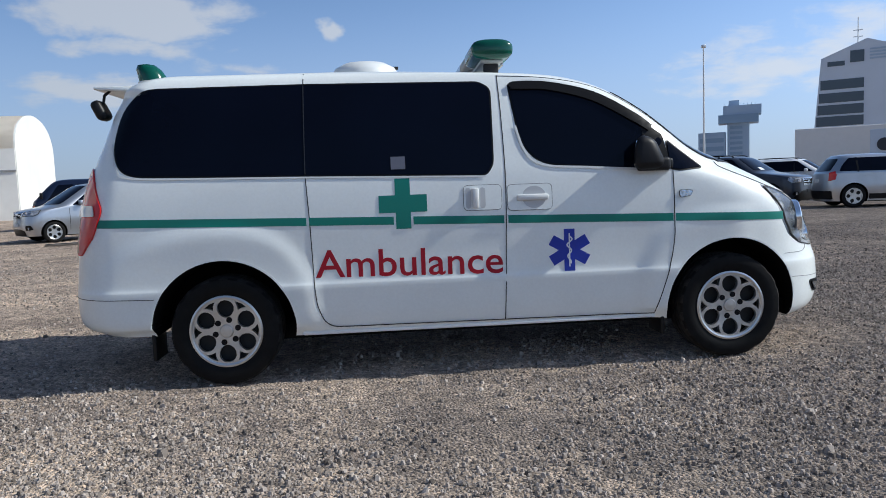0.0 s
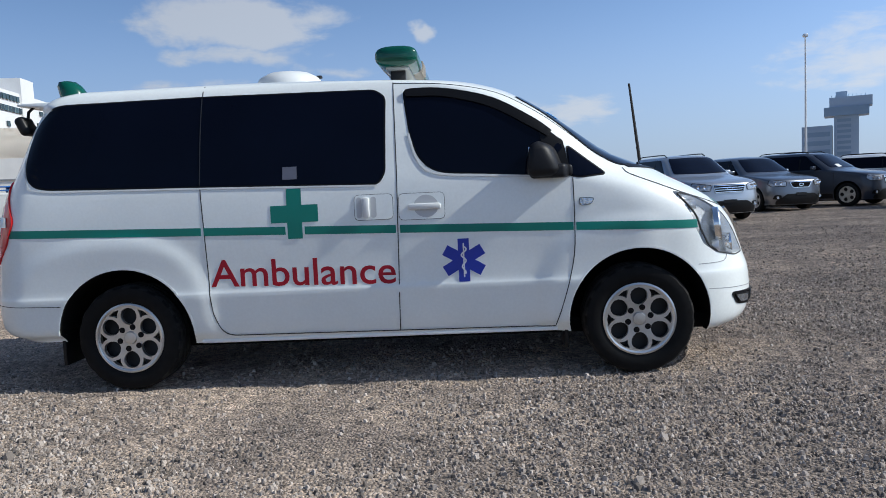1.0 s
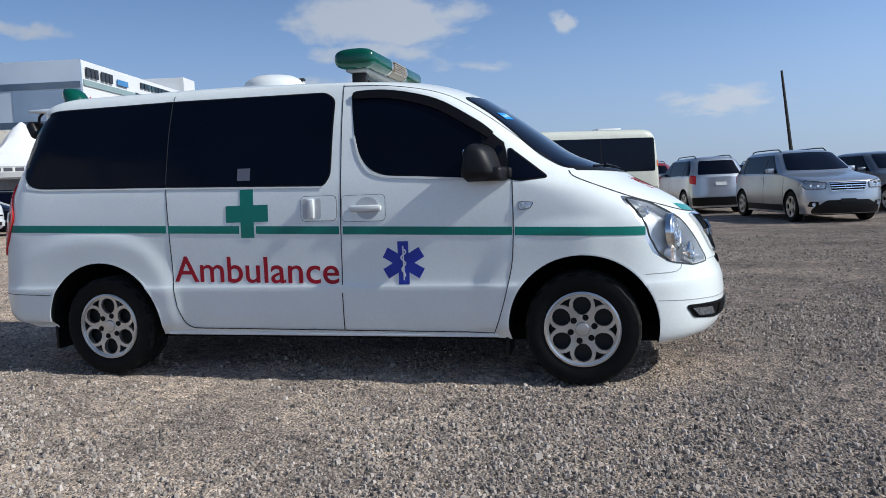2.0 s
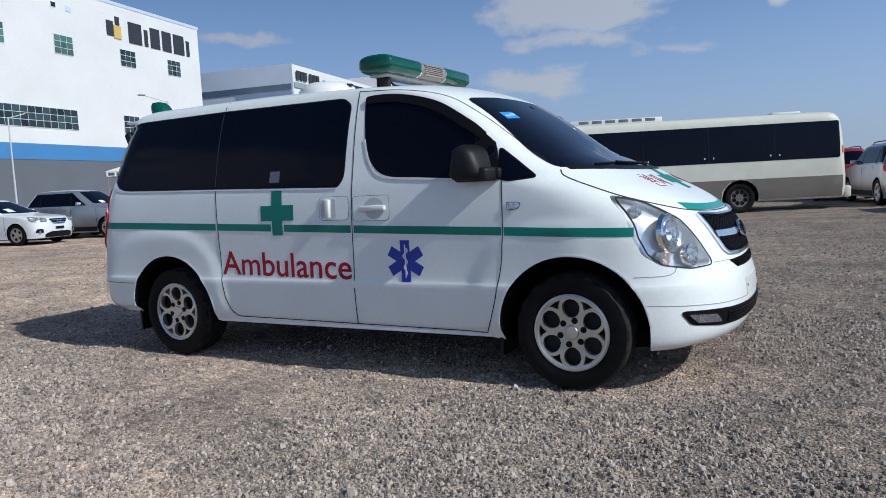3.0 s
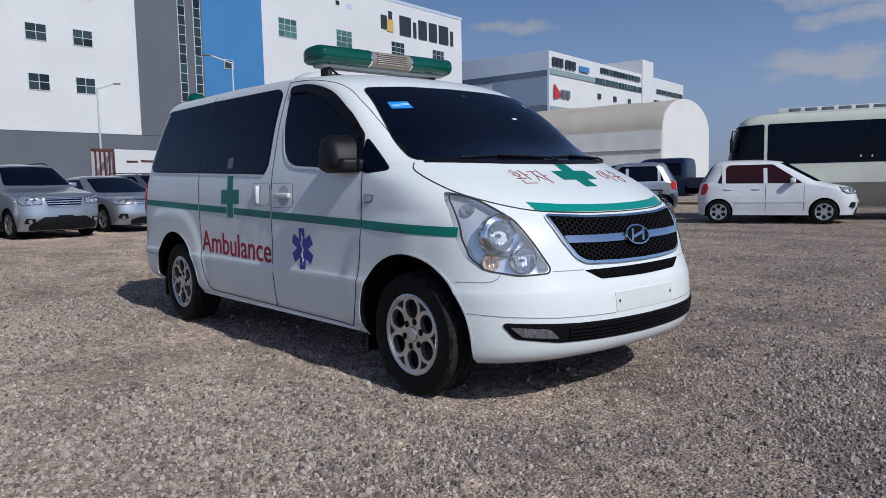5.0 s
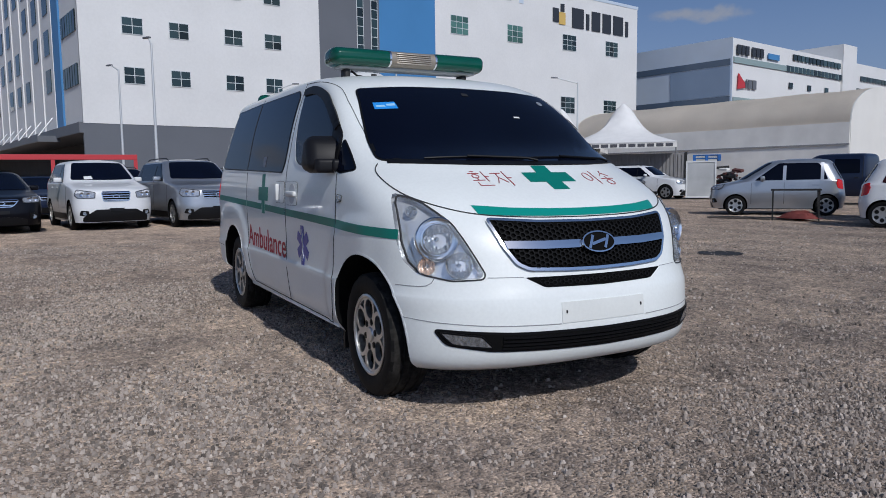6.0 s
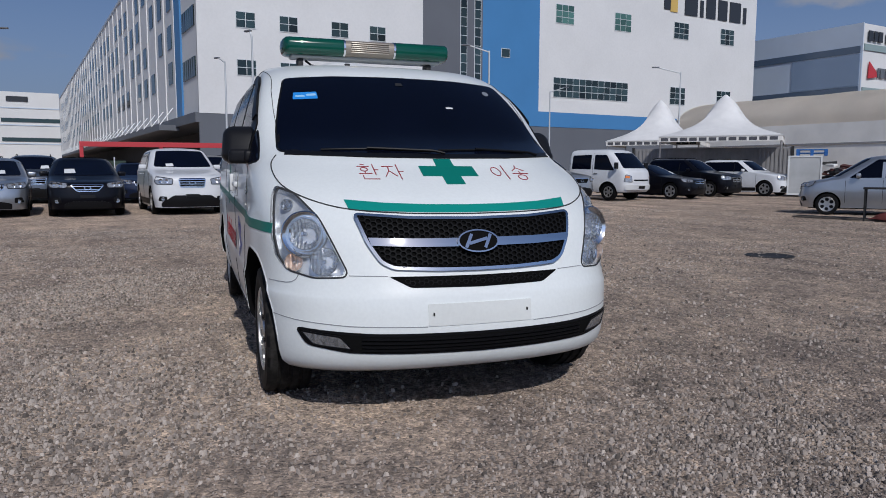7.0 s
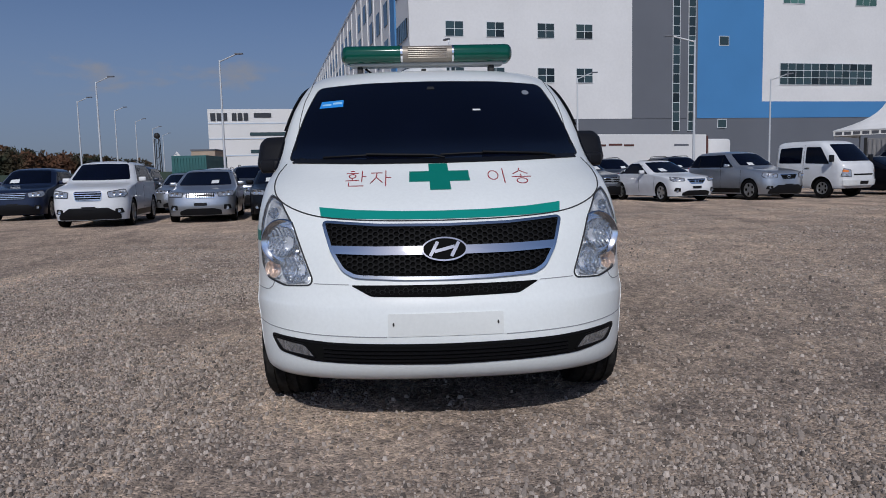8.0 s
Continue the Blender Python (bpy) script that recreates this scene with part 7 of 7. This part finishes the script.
def tent(u, peak, label, R=2.45, back=2.45, eave=2.9):
    c = Vector((-33.5, 23.4, 0)) + EX * u + EN * back
    ob = thing("pagoda_tent", label, "tent", Matrix.Translation(c) @ Matrix.Rotation(math.atan2(EX.y, EX.x), 4, "Z"), "tents")
    bm, n, rings = bmesh.new(), 10, []
    for k in range(n + 1):
        t = k / n
        r = R * (1 - t) ** 1.0 * (1 - 0.36 * math.sin(math.pi * t)) + 0.04
        z = eave + (peak - eave) * t
        ring = []
        for s in range(24):
            a = 2 * math.pi * s / 24 + math.pi / 4
            q = 1 / max(abs(math.cos(a)), abs(math.sin(a)))
            q = q * (1 - t) + 1.12 * t
            ring.append(bm.verts.new((r * q * math.cos(a), r * q * math.sin(a), z - 0.10 * math.sin(math.pi * t))))
        rings.append(ring)
    for a, b in zip(rings, rings[1:]):
        for s in range(24):
            bm.faces.new((a[s], a[(s + 1) % 24], b[(s + 1) % 24], b[s]))
    bmesh.ops.recalc_face_normals(bm, faces=bm.faces)
    bmesh.ops.solidify(bm, geom=bm.faces, thickness=-0.05)
    part("canopy", bm, TENT, ob, smooth=35)
    for lo, hi in (((-R, -R - 0.02, eave - 0.28), (R, -R + 0.03, eave + 0.02)), ((-R - 0.02, -R, eave - 0.28), (-R + 0.03, R, eave + 0.02)), ((R - 0.03, -R, eave - 0.28), (R + 0.02, R, eave + 0.02))):
        flap = part("valance", boxes((lo, hi)), CANVASGREY, ob, smooth=0)
        if hi[0] - lo[0] > 1:
            for k in range(12):
                x = -R + 0.1 + k * (2 * R - 0.2) / 12
                part("valance_pane", boxes(((x, lo[1] - 0.012, lo[2] + 0.05), (x + (2 * R - 0.2) / 12 - 0.12, lo[1] + 0.01, hi[2] - 0.06))), VALANCEDARK, flap, smooth=0)
    for x in (-R + 0.05, R - 0.05):
        for y in (-R + 0.05, R - 0.05):
            bm = bmesh.new()
            tube(bm, [(x, y, 0), (x, y, eave)], 0.04)
            part("tent_pole", bm, CRATEGREY, ob)
    return ob


tent(1.3, 6.15, "white pagoda tent with a pointed peak", 3.1, 9.2, 3.2)
tent(6.2, 5.75, "wide white pagoda tent in front of another over a container", 3.3, 2.9, 3.15)
crate = thing("shipping_container", "grey corrugated shipping container under the tents", "container", Matrix.Translation(Vector((-33.0, 24.4, 0)) + EN * 0.9) @ Matrix.Rotation(math.atan2(EX.y, EX.x), 4, "Z"))
part("body", boxes(((0, 0, 0.1), (9.0, 2.4, 2.55)), bevel=0.02), CRATEGREY, crate, smooth=0)
for k in range(40):
    part("corrugation", boxes(((0.15 + k * 0.22, -0.05, 0.25), (0.26 + k * 0.22, 0.02, 2.45)), bevel=0.012), CRATEGREY, crate, smooth=0)
for x in (-0.05, 8.9):
    part("corner_post", boxes(((x, -0.06, 0.1), (x + 0.15, 0.06, 2.6))), DARKMETAL, crate, smooth=0)

TEAL = material("teal container paint", (0.03, 0.12, 0.12), rough=0.6, stain=0.2, stain_size=1.0)
far_crate = thing("shipping_container", "teal corrugated shipping container behind the parked cars", "container", pose(-47.1, -16.9, 0, 0, 0, 90))
part("body", boxes(((0, 0, -0.01), (2.44, 6.0, 2.9)), bevel=0.02), TEAL, far_crate, smooth=0)
for k in range(11):
    part("corrugation", boxes(((0.12 + k * 0.21, -0.05, 0.25), (0.22 + k * 0.21, 0.02, 2.75)), bevel=0.012), TEAL, far_crate, smooth=0)
block = thing("store_building", "small flat-roofed beige building beyond the yard", "building", pose(-90.8, -28.2, 0, 0, 0, 90))
part("wall", boxes(((0, 0, 0), (3.0, 5.0, 4.9))), material("beige render", (0.42, 0.33, 0.25), rough=0.8, stain=0.12, stain_size=0.4), block, smooth=0)
part("roof", boxes(((-0.1, -0.1, 4.9), (3.1, 5.1, 5.1))), CLADGREY, block, smooth=0)

# ---- white cabin with pallets, junk heap ----
shed = thing("cabin", "small pale grey site cabin", "cabin", pose(-21.3, 25.2, 0, 0, 0, 43.7))
part("body", boxes(((0, 0, 0.08), (1.42, 1.8, 1.90)), bevel=0.02), material("weathered pale grey panel", (0.46, 0.47, 0.47), rough=0.6, stain=0.15, stain_size=1.5), shed, smooth=0)
for lo, hi in (((0, -0.03, 0.08), (1.42, 0.0, 0.16)), ((0, -0.03, 1.82), (1.42, 0.0, 1.90)), ((0, -0.03, 0.16), (0.07, 0.0, 1.82)), ((1.35, -0.03, 0.16), (1.42, 0.0, 1.82))):
    part("edge_frame", boxes((lo, hi)), WHITEPLASTIC, shed, smooth=0)
pal = thing("pallet", "blue plastic pallet lying on the cabin roof", "pallet", pose(-21.1, 25.45, 1.90, 0, 0, 43.7))
part("deck", boxes(*(((0.0, k * 0.2, 0.10), (1.3, k * 0.2 + 0.14, 0.14)) for k in range(6))), PALLET, pal, smooth=0)
part("deck", boxes(*(((0.0, k * 0.2, 0.26), (1.3, k * 0.2 + 0.14, 0.30)) for k in range(6))), PALLET, pal, smooth=0)
for k in range(3):
    part("bearer", boxes(((k * 0.58, 0, 0), (k * 0.58 + 0.14, 1.14, 0.26))), PALLET, pal, smooth=0)
junk = thing("scrap_heap", "heap of scrap parts and boards by the cabin", "scrap", pose(-20.55, 26.7, 0))
rng = random.Random(5)
for k in range(90):
    bm = bmesh.new()
    w = rng.uniform(0.12, 0.30)
    th, rad = rng.uniform(0, 6.28), rng.random() ** 0.6
    box(bm, (-w, -w * 0.45, -w * 0.22), (w, w * 0.45, w * 0.22), 0.015, m=pose(0.5 + 0.95 * rad * math.cos(th), 0.2 + 0.6 * rad * math.sin(th), 0.07 + 1.9 * (1 - rad ** 2) * rng.uniform(0.15, 1.0), rng.uniform(-25, 25), rng.uniform(-25, 25), rng.uniform(0, 180)))
    part("scrap_piece", bm, (RUST, DARKMETAL, CLADGREY, DARKMETAL, CANVASGREY, RUST)[k % 6], junk, smooth=0)

# ---- metal table, boards and a red cloth ----
table = thing("table", "bare metal work table frame on the gravel", "table", pose(-7.47, 13.85, 0, 0, 0, 38))
part("tabletop", boxes(((0, 0, 0.76), (1.17, 0.7, 0.80)), bevel=0.006), DARKMETAL, table, smooth=0)
for x in (0.03, 1.10):
    for y in (0.03, 0.63):
        part("leg", boxes(((x, y, 0), (x + 0.04, y + 0.04, 0.76))), DARKMETAL, table, smooth=0)
WORNBOARD = material("weathered board", (0.13, 0.11, 0.095), rough=0.85, stain=0.3, stain_size=5, grain=0.2)
deck = thing("plank", "weathered boards lying on the ground", "plank", pose(-9.27, 13.55, 0, 0, 0, 19))
for k in range(3):
    part("board", boxes(((0, k * 0.2, 0.0), (2.3 + 0.2 * (k % 2), k * 0.2 + 0.18, 0.035 + 0.01 * (k % 2)))), DARKMETAL if k % 2 else WORNBOARD, deck, smooth=0)
rag = thing("cloth", "crumpled red cloth lying on the boards", "cloth", pose(-7.05, 14.45, 0.03))
bm = bmesh.new()
g = [[bm.verts.new((-0.5 + i * 0.08, -0.3 + j * 0.08, 0.02 + (0.20 + 0.16 * noise.noise(Vector((i * 0.45, j * 0.5, 2)))) * math.sin(math.pi * i / 12) ** 0.7 * math.sin(math.pi * j / 7) ** 0.7)) for i in range(13)] for j in range(8)]
for j in range(7):
    for i in range(12):
        bm.faces.new((g[j][i], g[j][i + 1], g[j + 1][i + 1], g[j + 1][i]))
bmesh.ops.solidify(bm, geom=bm.faces, thickness=0.02)
part("fold", bm, material("faded red cloth", (0.36, 0.10, 0.09), rough=0.9, stain=0.2, stain_size=4), rag)

# ---- small dark truck by the hall ----
cab_truck("dark blue light truck beside the canvas hall", pose(-12.1, 25.0, 0, 0, 0, 194), NAVYP)

# ---- long white trailer lorry behind the cars ----
lorry = thing("trailer_truck", "long white trailer with a red-edged cab", "truck", pose(-50.2, 13.0, 0, 0, 0, 113))
part("trailer_box", boxes(((0.6, 0, 1.15), (13.2, 2.5, 3.95)), bevel=0.05), CLADWHITE, lorry, smooth=0)
part("chassis", boxes(((0.5, 0.5, 0.75), (15, 2.0, 1.15))), DARKMETAL, lorry, smooth=0)
for i, (u0, u1, z) in enumerate(((1.6, 2.6, 3.0), (2.9, 4.2, 3.05), (4.4, 5.4, 3.0), (9.6, 11.2, 3.0))):
    part("side_mark", boxes(((u0, -0.02, z), (u1, 0.02, z + 0.16))), RUST if i < 3 else CLADGREY, lorry, smooth=0)
for k in range(5):
    part("cage_bar", boxes(((-1.1 + k * 0.38, -0.1, 1.35), (-1.0 + k * 0.38, 0.0, 3.75))), RUST, lorry, smooth=0)
for z in (1.15, 3.75):
    part("cage_rail", boxes(((-1.15, -0.12, z), (0.5, 0.25, z + 0.2))), RUST, lorry, smooth=0)
part("cab", boxes(((13.6, 0.1, 0.7), (16.2, 2.4, 3.6)), bevel=0.25), CLADWHITE, lorry)
part("cab_edge", boxes(((13.3, 0.05, 1.2), (13.45, 2.45, 3.85)), bevel=0.03), RUST, lorry, smooth=0)
for x in (2.0, 3.3, 10.5, 14.6):
    for y in (0.25, 2.25):
        wh = tyre(lorry, 0.5, 0.28, n=24)
        wh.name = "wheel"
        wh.matrix_basis = pose(x, y, 0.5)


# ---- lamp posts ----
def lamp_post(x, y, h, arm, label="grey street lamp post with a single arm", head=45.0):
    ob = thing("street_lamp", label, "street lamp", pose(x, y, 0, 0, 0, head), "street lamps")
    bm = bmesh.new()
    tube(bm, [(0, 0, 0), (0, 0, h * 0.5), (0, 0, h)], [0.10, 0.08, 0.055], 10)
    part("pole", bm, POLE, ob)
    bm = bmesh.new()
    tube(bm, [(0, 0, h - 0.1), (arm * 0.35, 0, h + 0.12), (arm * 0.7, 0, h + 0.34)], 0.045, 8)
    part("arm", bm, POLE, ob)
    part("lamp_head", boxes(((arm * 0.7 - 0.1, -0.10, h + 0.30), (arm * 0.7 + 0.45, 0.10, h + 0.40)), bevel=0.03), CLADGREY, ob)
    part("base_plate", boxes(((-0.2, -0.2, 0), (0.2, 0.2, 0.06))), POLE, ob, smooth=0)
    return ob


for x, y, h, arm, hd in ((-44.0, -12.4, 9.0, 1.7, 80), (-53.5, -24.4, 9.0, 1.6, 80), (-67.4, -32.0, 9.0, 1.6, 80), (-40.6, 18.2, 9.2, 2.0, 255), (-56.5, 14.4, 9.0, 1.8, 70), (-59.9, 32.9, 9.0, 2.0, 60), (-50.4, 1.6, 9.0, 1.2, 210), (-39.5, 2.6, 9.0, 0.3, 210), (-43.7, 36.0, 9.0, 2.6, 250), (-87.7, -36.4, 10.0, 1.8, 80), (-105.5, -40.4, 10.0, 1.8, 80), (-121.5, -43.4, 10.0, 1.8, 80), (-140.0, -47.8, 10.0, 1.8, 80)):
    lamp_post(x, y, h, arm, head=hd)

# ---- red gantry and green fence behind the rows ----
gantry = thing("gantry", "low red painted steel gantry behind the cars", "gantry", pose(-42.4, -7.2, 0, 0, 0, 90))
part("beam", boxes(((0, -0.12, 2.55), (9.0, 0.12, 2.85)), bevel=0.01), REDRAIL, gantry, smooth=0)
for x in (0.0, 4.4, 8.8):
    part("post", boxes(((x, -0.1, 0), (x + 0.2, 0.1, 2.6))), REDRAIL, gantry, smooth=0)
fence = thing("fence", "green mesh fence along the yard edge", "fence", pose(-60, -52, 0, 0, 0, 98), kind="")
part("mesh_panel", boxes(((0, -0.02, 0.1), (46, 0.02, 2.0))), FENCE, fence, smooth=0)
for k in range(16):
    part("post", boxes(((k * 3.0, -0.06, 0), (k * 3.0 + 0.1, 0.06, 2.3))), POLE, fence, smooth=0)

# ---- far trees: one mass, too many to count ----
rng = np.random.default_rng(11)
bm = bmesh.new()
verts, faces = [], []
for k in range(900):
    a = rng.uniform(0, 1)
    bx, by = -150 + 14 * rng.uniform(-1, 1) - 28 * a, -112 + 46 * a
    hgt = rng.uniform(6.0, 12.5) * (1.0 - 0.50 * a)
    pine = rng.random() < 0.35
    for c in range(95):
        t = rng.random()
        r = (1 - t) * 1.6 if pine else 2.0 * math.sin(math.pi * min(0.95, 0.15 + 0.8 * t))
        th = rng.uniform(0, 6.283)
        px, py, pz = bx + r * math.cos(th), by + r * math.sin(th), hgt * (0.12 + 0.88 * t)
        n0 = len(verts)
        for _ in range(3):
            d = rng.normal(0, 0.34, 3)
            verts.append((px + d[0], py + d[1], max(0.05, pz + d[2])))
        faces.append((n0, n0 + 1, n0 + 2))
bm.free()
me = bpy.data.meshes.new("woods")
me.from_pydata([tuple(map(float, v)) for v in verts], [], faces)


def woods_material():
    m = bpy.data.materials.new("autumn foliage")
    m.use_nodes = True
    t = m.node_tree
    b = t.nodes["Principled BSDF"]
    tc = t.nodes.new("ShaderNodeTexCoord")
    n = t.nodes.new("ShaderNodeTexNoise")
    n.inputs["Scale"].default_value = 0.12
    t.links.new(tc.outputs["Object"], n.inputs["Vector"])
    r = t.nodes.new("ShaderNodeValToRGB")
    e = r.color_ramp.elements
    e.new(0.5)
    for el, (p, c) in zip(e, [(0.38, (0.016, 0.026, 0.012)), (0.5, (0.045, 0.036, 0.018)), (0.62, (0.10, 0.045, 0.022))]):
        el.position, el.color = p, (*c, 1)
    t.links.new(n.outputs["Fac"], r.inputs[0])
    t.links.new(r.outputs[0], b.inputs["Base Color"])
    b.inputs["Roughness"].default_value = 0.9
    return m


me.materials.append(woods_material())
tagged(new("woods", me), "distant autumn woods of mixed trees", "trees", kind="stuff")

# ---- water tank on a lattice mast and a gabled hut in the distance ----
tank = thing("water_tower", "small dark water tank on a lattice mast", "water tower", pose(-127.4, -44.7, 0))
for x, y in ((-0.5, -0.5), (0.5, -0.5), (0.5, 0.5), (-0.5, 0.5)):
    bm = bmesh.new()
    tube(bm, [(x, y, 0), (x * 0.7, y * 0.7, 8.6)], 0.07, 6)
    part("mast_leg", bm, DARKMETAL, tank)
for k in range(6):
    z = 1.2 + k * 1.25
    bm = bmesh.new()
    tube(bm, [(-0.45, -0.45, z), (0.45, 0.45, z + 0.6), (-0.45, 0.45, z + 1.2)], 0.04, 5)
    part("brace", bm, DARKMETAL, tank)
bm = bmesh.new()
lathe(bm, [(0.15, 8.6), (0.42, 8.75), (0.52, 9.1), (0.42, 9.45), (0.15, 9.65)], n=20, axis="Z")
part("tank", bm, DARKMETAL, tank)
hut = thing("hut", "white gabled hut beyond the fence", "hut", pose(-128, -41.6, 0, 0, 0, 18))
part("wall", boxes(((-0.6, -0.6, 0), (0.6, 0.6, 5.3))), CLADWHITE, hut, smooth=0)
bm = bmesh.new()
f = bm.faces.new([bm.verts.new((1.0, y, z)) for y, z in ((-0.75, 5.3), (0.75, 5.3), (0, 6.3))])
geo = bmesh.ops.extrude_face_region(bm, geom=[f])
for v in geo["geom"]:
    if isinstance(v, bmesh.types.BMVert):
        v.co.x -= 2.0
bmesh.ops.recalc_face_normals(bm, faces=bm.faces)
part("roof", bm, CLADWHITE, hut, smooth=0)

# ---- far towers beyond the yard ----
# the air itself is clear here; the haze is painted into the hazy materials
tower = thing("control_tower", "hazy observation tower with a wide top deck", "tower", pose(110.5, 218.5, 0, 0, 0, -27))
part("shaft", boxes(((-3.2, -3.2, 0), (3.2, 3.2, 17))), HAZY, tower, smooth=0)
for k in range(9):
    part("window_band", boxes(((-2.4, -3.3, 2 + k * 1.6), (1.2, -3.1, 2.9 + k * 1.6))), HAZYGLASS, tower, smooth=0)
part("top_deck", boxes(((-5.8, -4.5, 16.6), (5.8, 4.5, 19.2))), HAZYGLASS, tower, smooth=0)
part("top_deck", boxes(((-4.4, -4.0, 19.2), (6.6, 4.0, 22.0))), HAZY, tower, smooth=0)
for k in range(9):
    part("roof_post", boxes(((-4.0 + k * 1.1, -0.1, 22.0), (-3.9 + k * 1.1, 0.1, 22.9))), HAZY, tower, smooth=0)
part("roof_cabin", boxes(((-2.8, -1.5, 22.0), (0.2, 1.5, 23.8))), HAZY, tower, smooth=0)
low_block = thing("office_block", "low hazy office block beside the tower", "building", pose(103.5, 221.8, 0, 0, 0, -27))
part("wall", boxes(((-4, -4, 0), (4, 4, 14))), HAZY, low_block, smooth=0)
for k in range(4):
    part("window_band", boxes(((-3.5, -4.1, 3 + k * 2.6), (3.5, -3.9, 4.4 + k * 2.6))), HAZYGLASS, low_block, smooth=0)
glass_tower = thing("office_tower", "slanted office tower with glass bands and antenna", "building", pose(120.5, 178.5, 0, 0, 0, -33))
bm = bmesh.new()
pts = [(-9.0, 0), (9.5, 0), (9.5, 32.5), (4.0, 34.4), (-6.5, 30.2)]
f = bm.faces.new([bm.verts.new((x, 0, z)) for x, z in pts])
geo = bmesh.ops.extrude_face_region(bm, geom=[f])
for v in geo["geom"]:
    if isinstance(v, bmesh.types.BMVert):
        v.co.y += 14
bmesh.ops.recalc_face_normals(bm, faces=bm.faces)
part("wall", bm, CLADSKY, glass_tower, smooth=0)
for z in (9.4, 12.5, 15.5, 18.6, 22.0):
    part("glass_band", boxes(((-7.6 + (z - 12) * 0.10, -0.15, z), (3.4, 0.05, z + 2.5))), TOWERGLASS, glass_tower, smooth=0)
part("glass_band", boxes(((-5.0, -0.15, 28.0), (-1.0, 0.05, 29.2))), TOWERGLASS, glass_tower, smooth=0)
part("sign_block", boxes(((0.2, -0.2, 28.6), (3.4, 0.05, 31.6))), TOWERGLASS, glass_tower, smooth=0)
for k in range(4):
    part("louvre", boxes(((4.6, -0.2, 29.0 + k * 0.8), (8.4, 0.05, 29.4 + k * 0.8))), HAZY, glass_tower, smooth=0)
bm = bmesh.new()
tube(bm, [(2.0, 4, 33.5), (2.0, 4, 40.6)], 0.14, 6)
mast = part("antenna", bm, POLE, glass_tower)
for z in (35.5, 37.2):
    part("antenna_arm", boxes(((0.9, 3.9, z), (3.1, 4.1, z + 0.2))), POLE, mast, smooth=0)
bm = bmesh.new()
tube(bm, [(0, 0, 0), (0, 0, 27)], [0.28, 0.14], 8)
tall = thing("mast", "tall thin steel mast beyond the yard", "mast", pose(64.6, 140.7, 0))
part("pole", bm, POLE, tall)
part("mast_head", boxes(((-0.4, -0.4, 26.7), (0.4, 0.4, 27.3)), bevel=0.1), POLE, tall)
box_truck = thing("box_truck", "white box truck behind the parked cars", "truck", pose(22.0, 33.6, 0, 0, 0, -32))
part("cargo_box", boxes(((0, 0, 1.0), (7.5, 2.4, 3.45)), bevel=0.06), CLADWHITE, box_truck, smooth=0)
for u in (3.6, 5.2):
    part("door_panel", boxes(((u, -0.04, 1.2), (u + 1.3, 0.02, 3.2)), bevel=0.02), CLADSKY, box_truck, smooth=0)
    bm = bmesh.new()
    lathe(bm, [(0.0, -0.07), (0.34, -0.07), (0.34, -0.02)], n=20, m=Matrix.Translation((u + 0.65, 0, 2.4)))
    part("round_mark", bm, SIGNDARK, box_truck)
part("chassis", boxes(((0, 0.4, 0.5), (7.4, 2.0, 1.0))), DARKMETAL, box_truck, smooth=0)
for x in (1.4, 6.0):
    for y in (0.2, 2.2):
        wh = tyre(box_truck, 0.45, 0.25, n=20)
        wh.name = "wheel"
        wh.matrix_basis = pose(x, y, 0.45)
# whip pole in the row of parked cars
bm = bmesh.new()
tube(bm, [(0, 0, 0), (-2.9, 0, 26.0)], [0.50, 0.28], 8)
whip = thing("thin_pole", "tall dark leaning pole far beyond the parked cars", "pole", pose(43.9, 190.0, 0))
part("pole", bm, DARKMETAL, whip)
# manhole cover
bm = bmesh.new()
lathe(bm, [(0.33, -0.02), (0.33, 0.012), (0.30, 0.016), (0.27, 0.010), (0.0, 0.012)], n=36, axis="Z")
lid = tagged(part("manhole_cover", bm, DARKMETAL), "round dark iron manhole cover in the gravel", "manhole cover")
lid.matrix_basis = pose(-2.48, 6.38, 0.0)
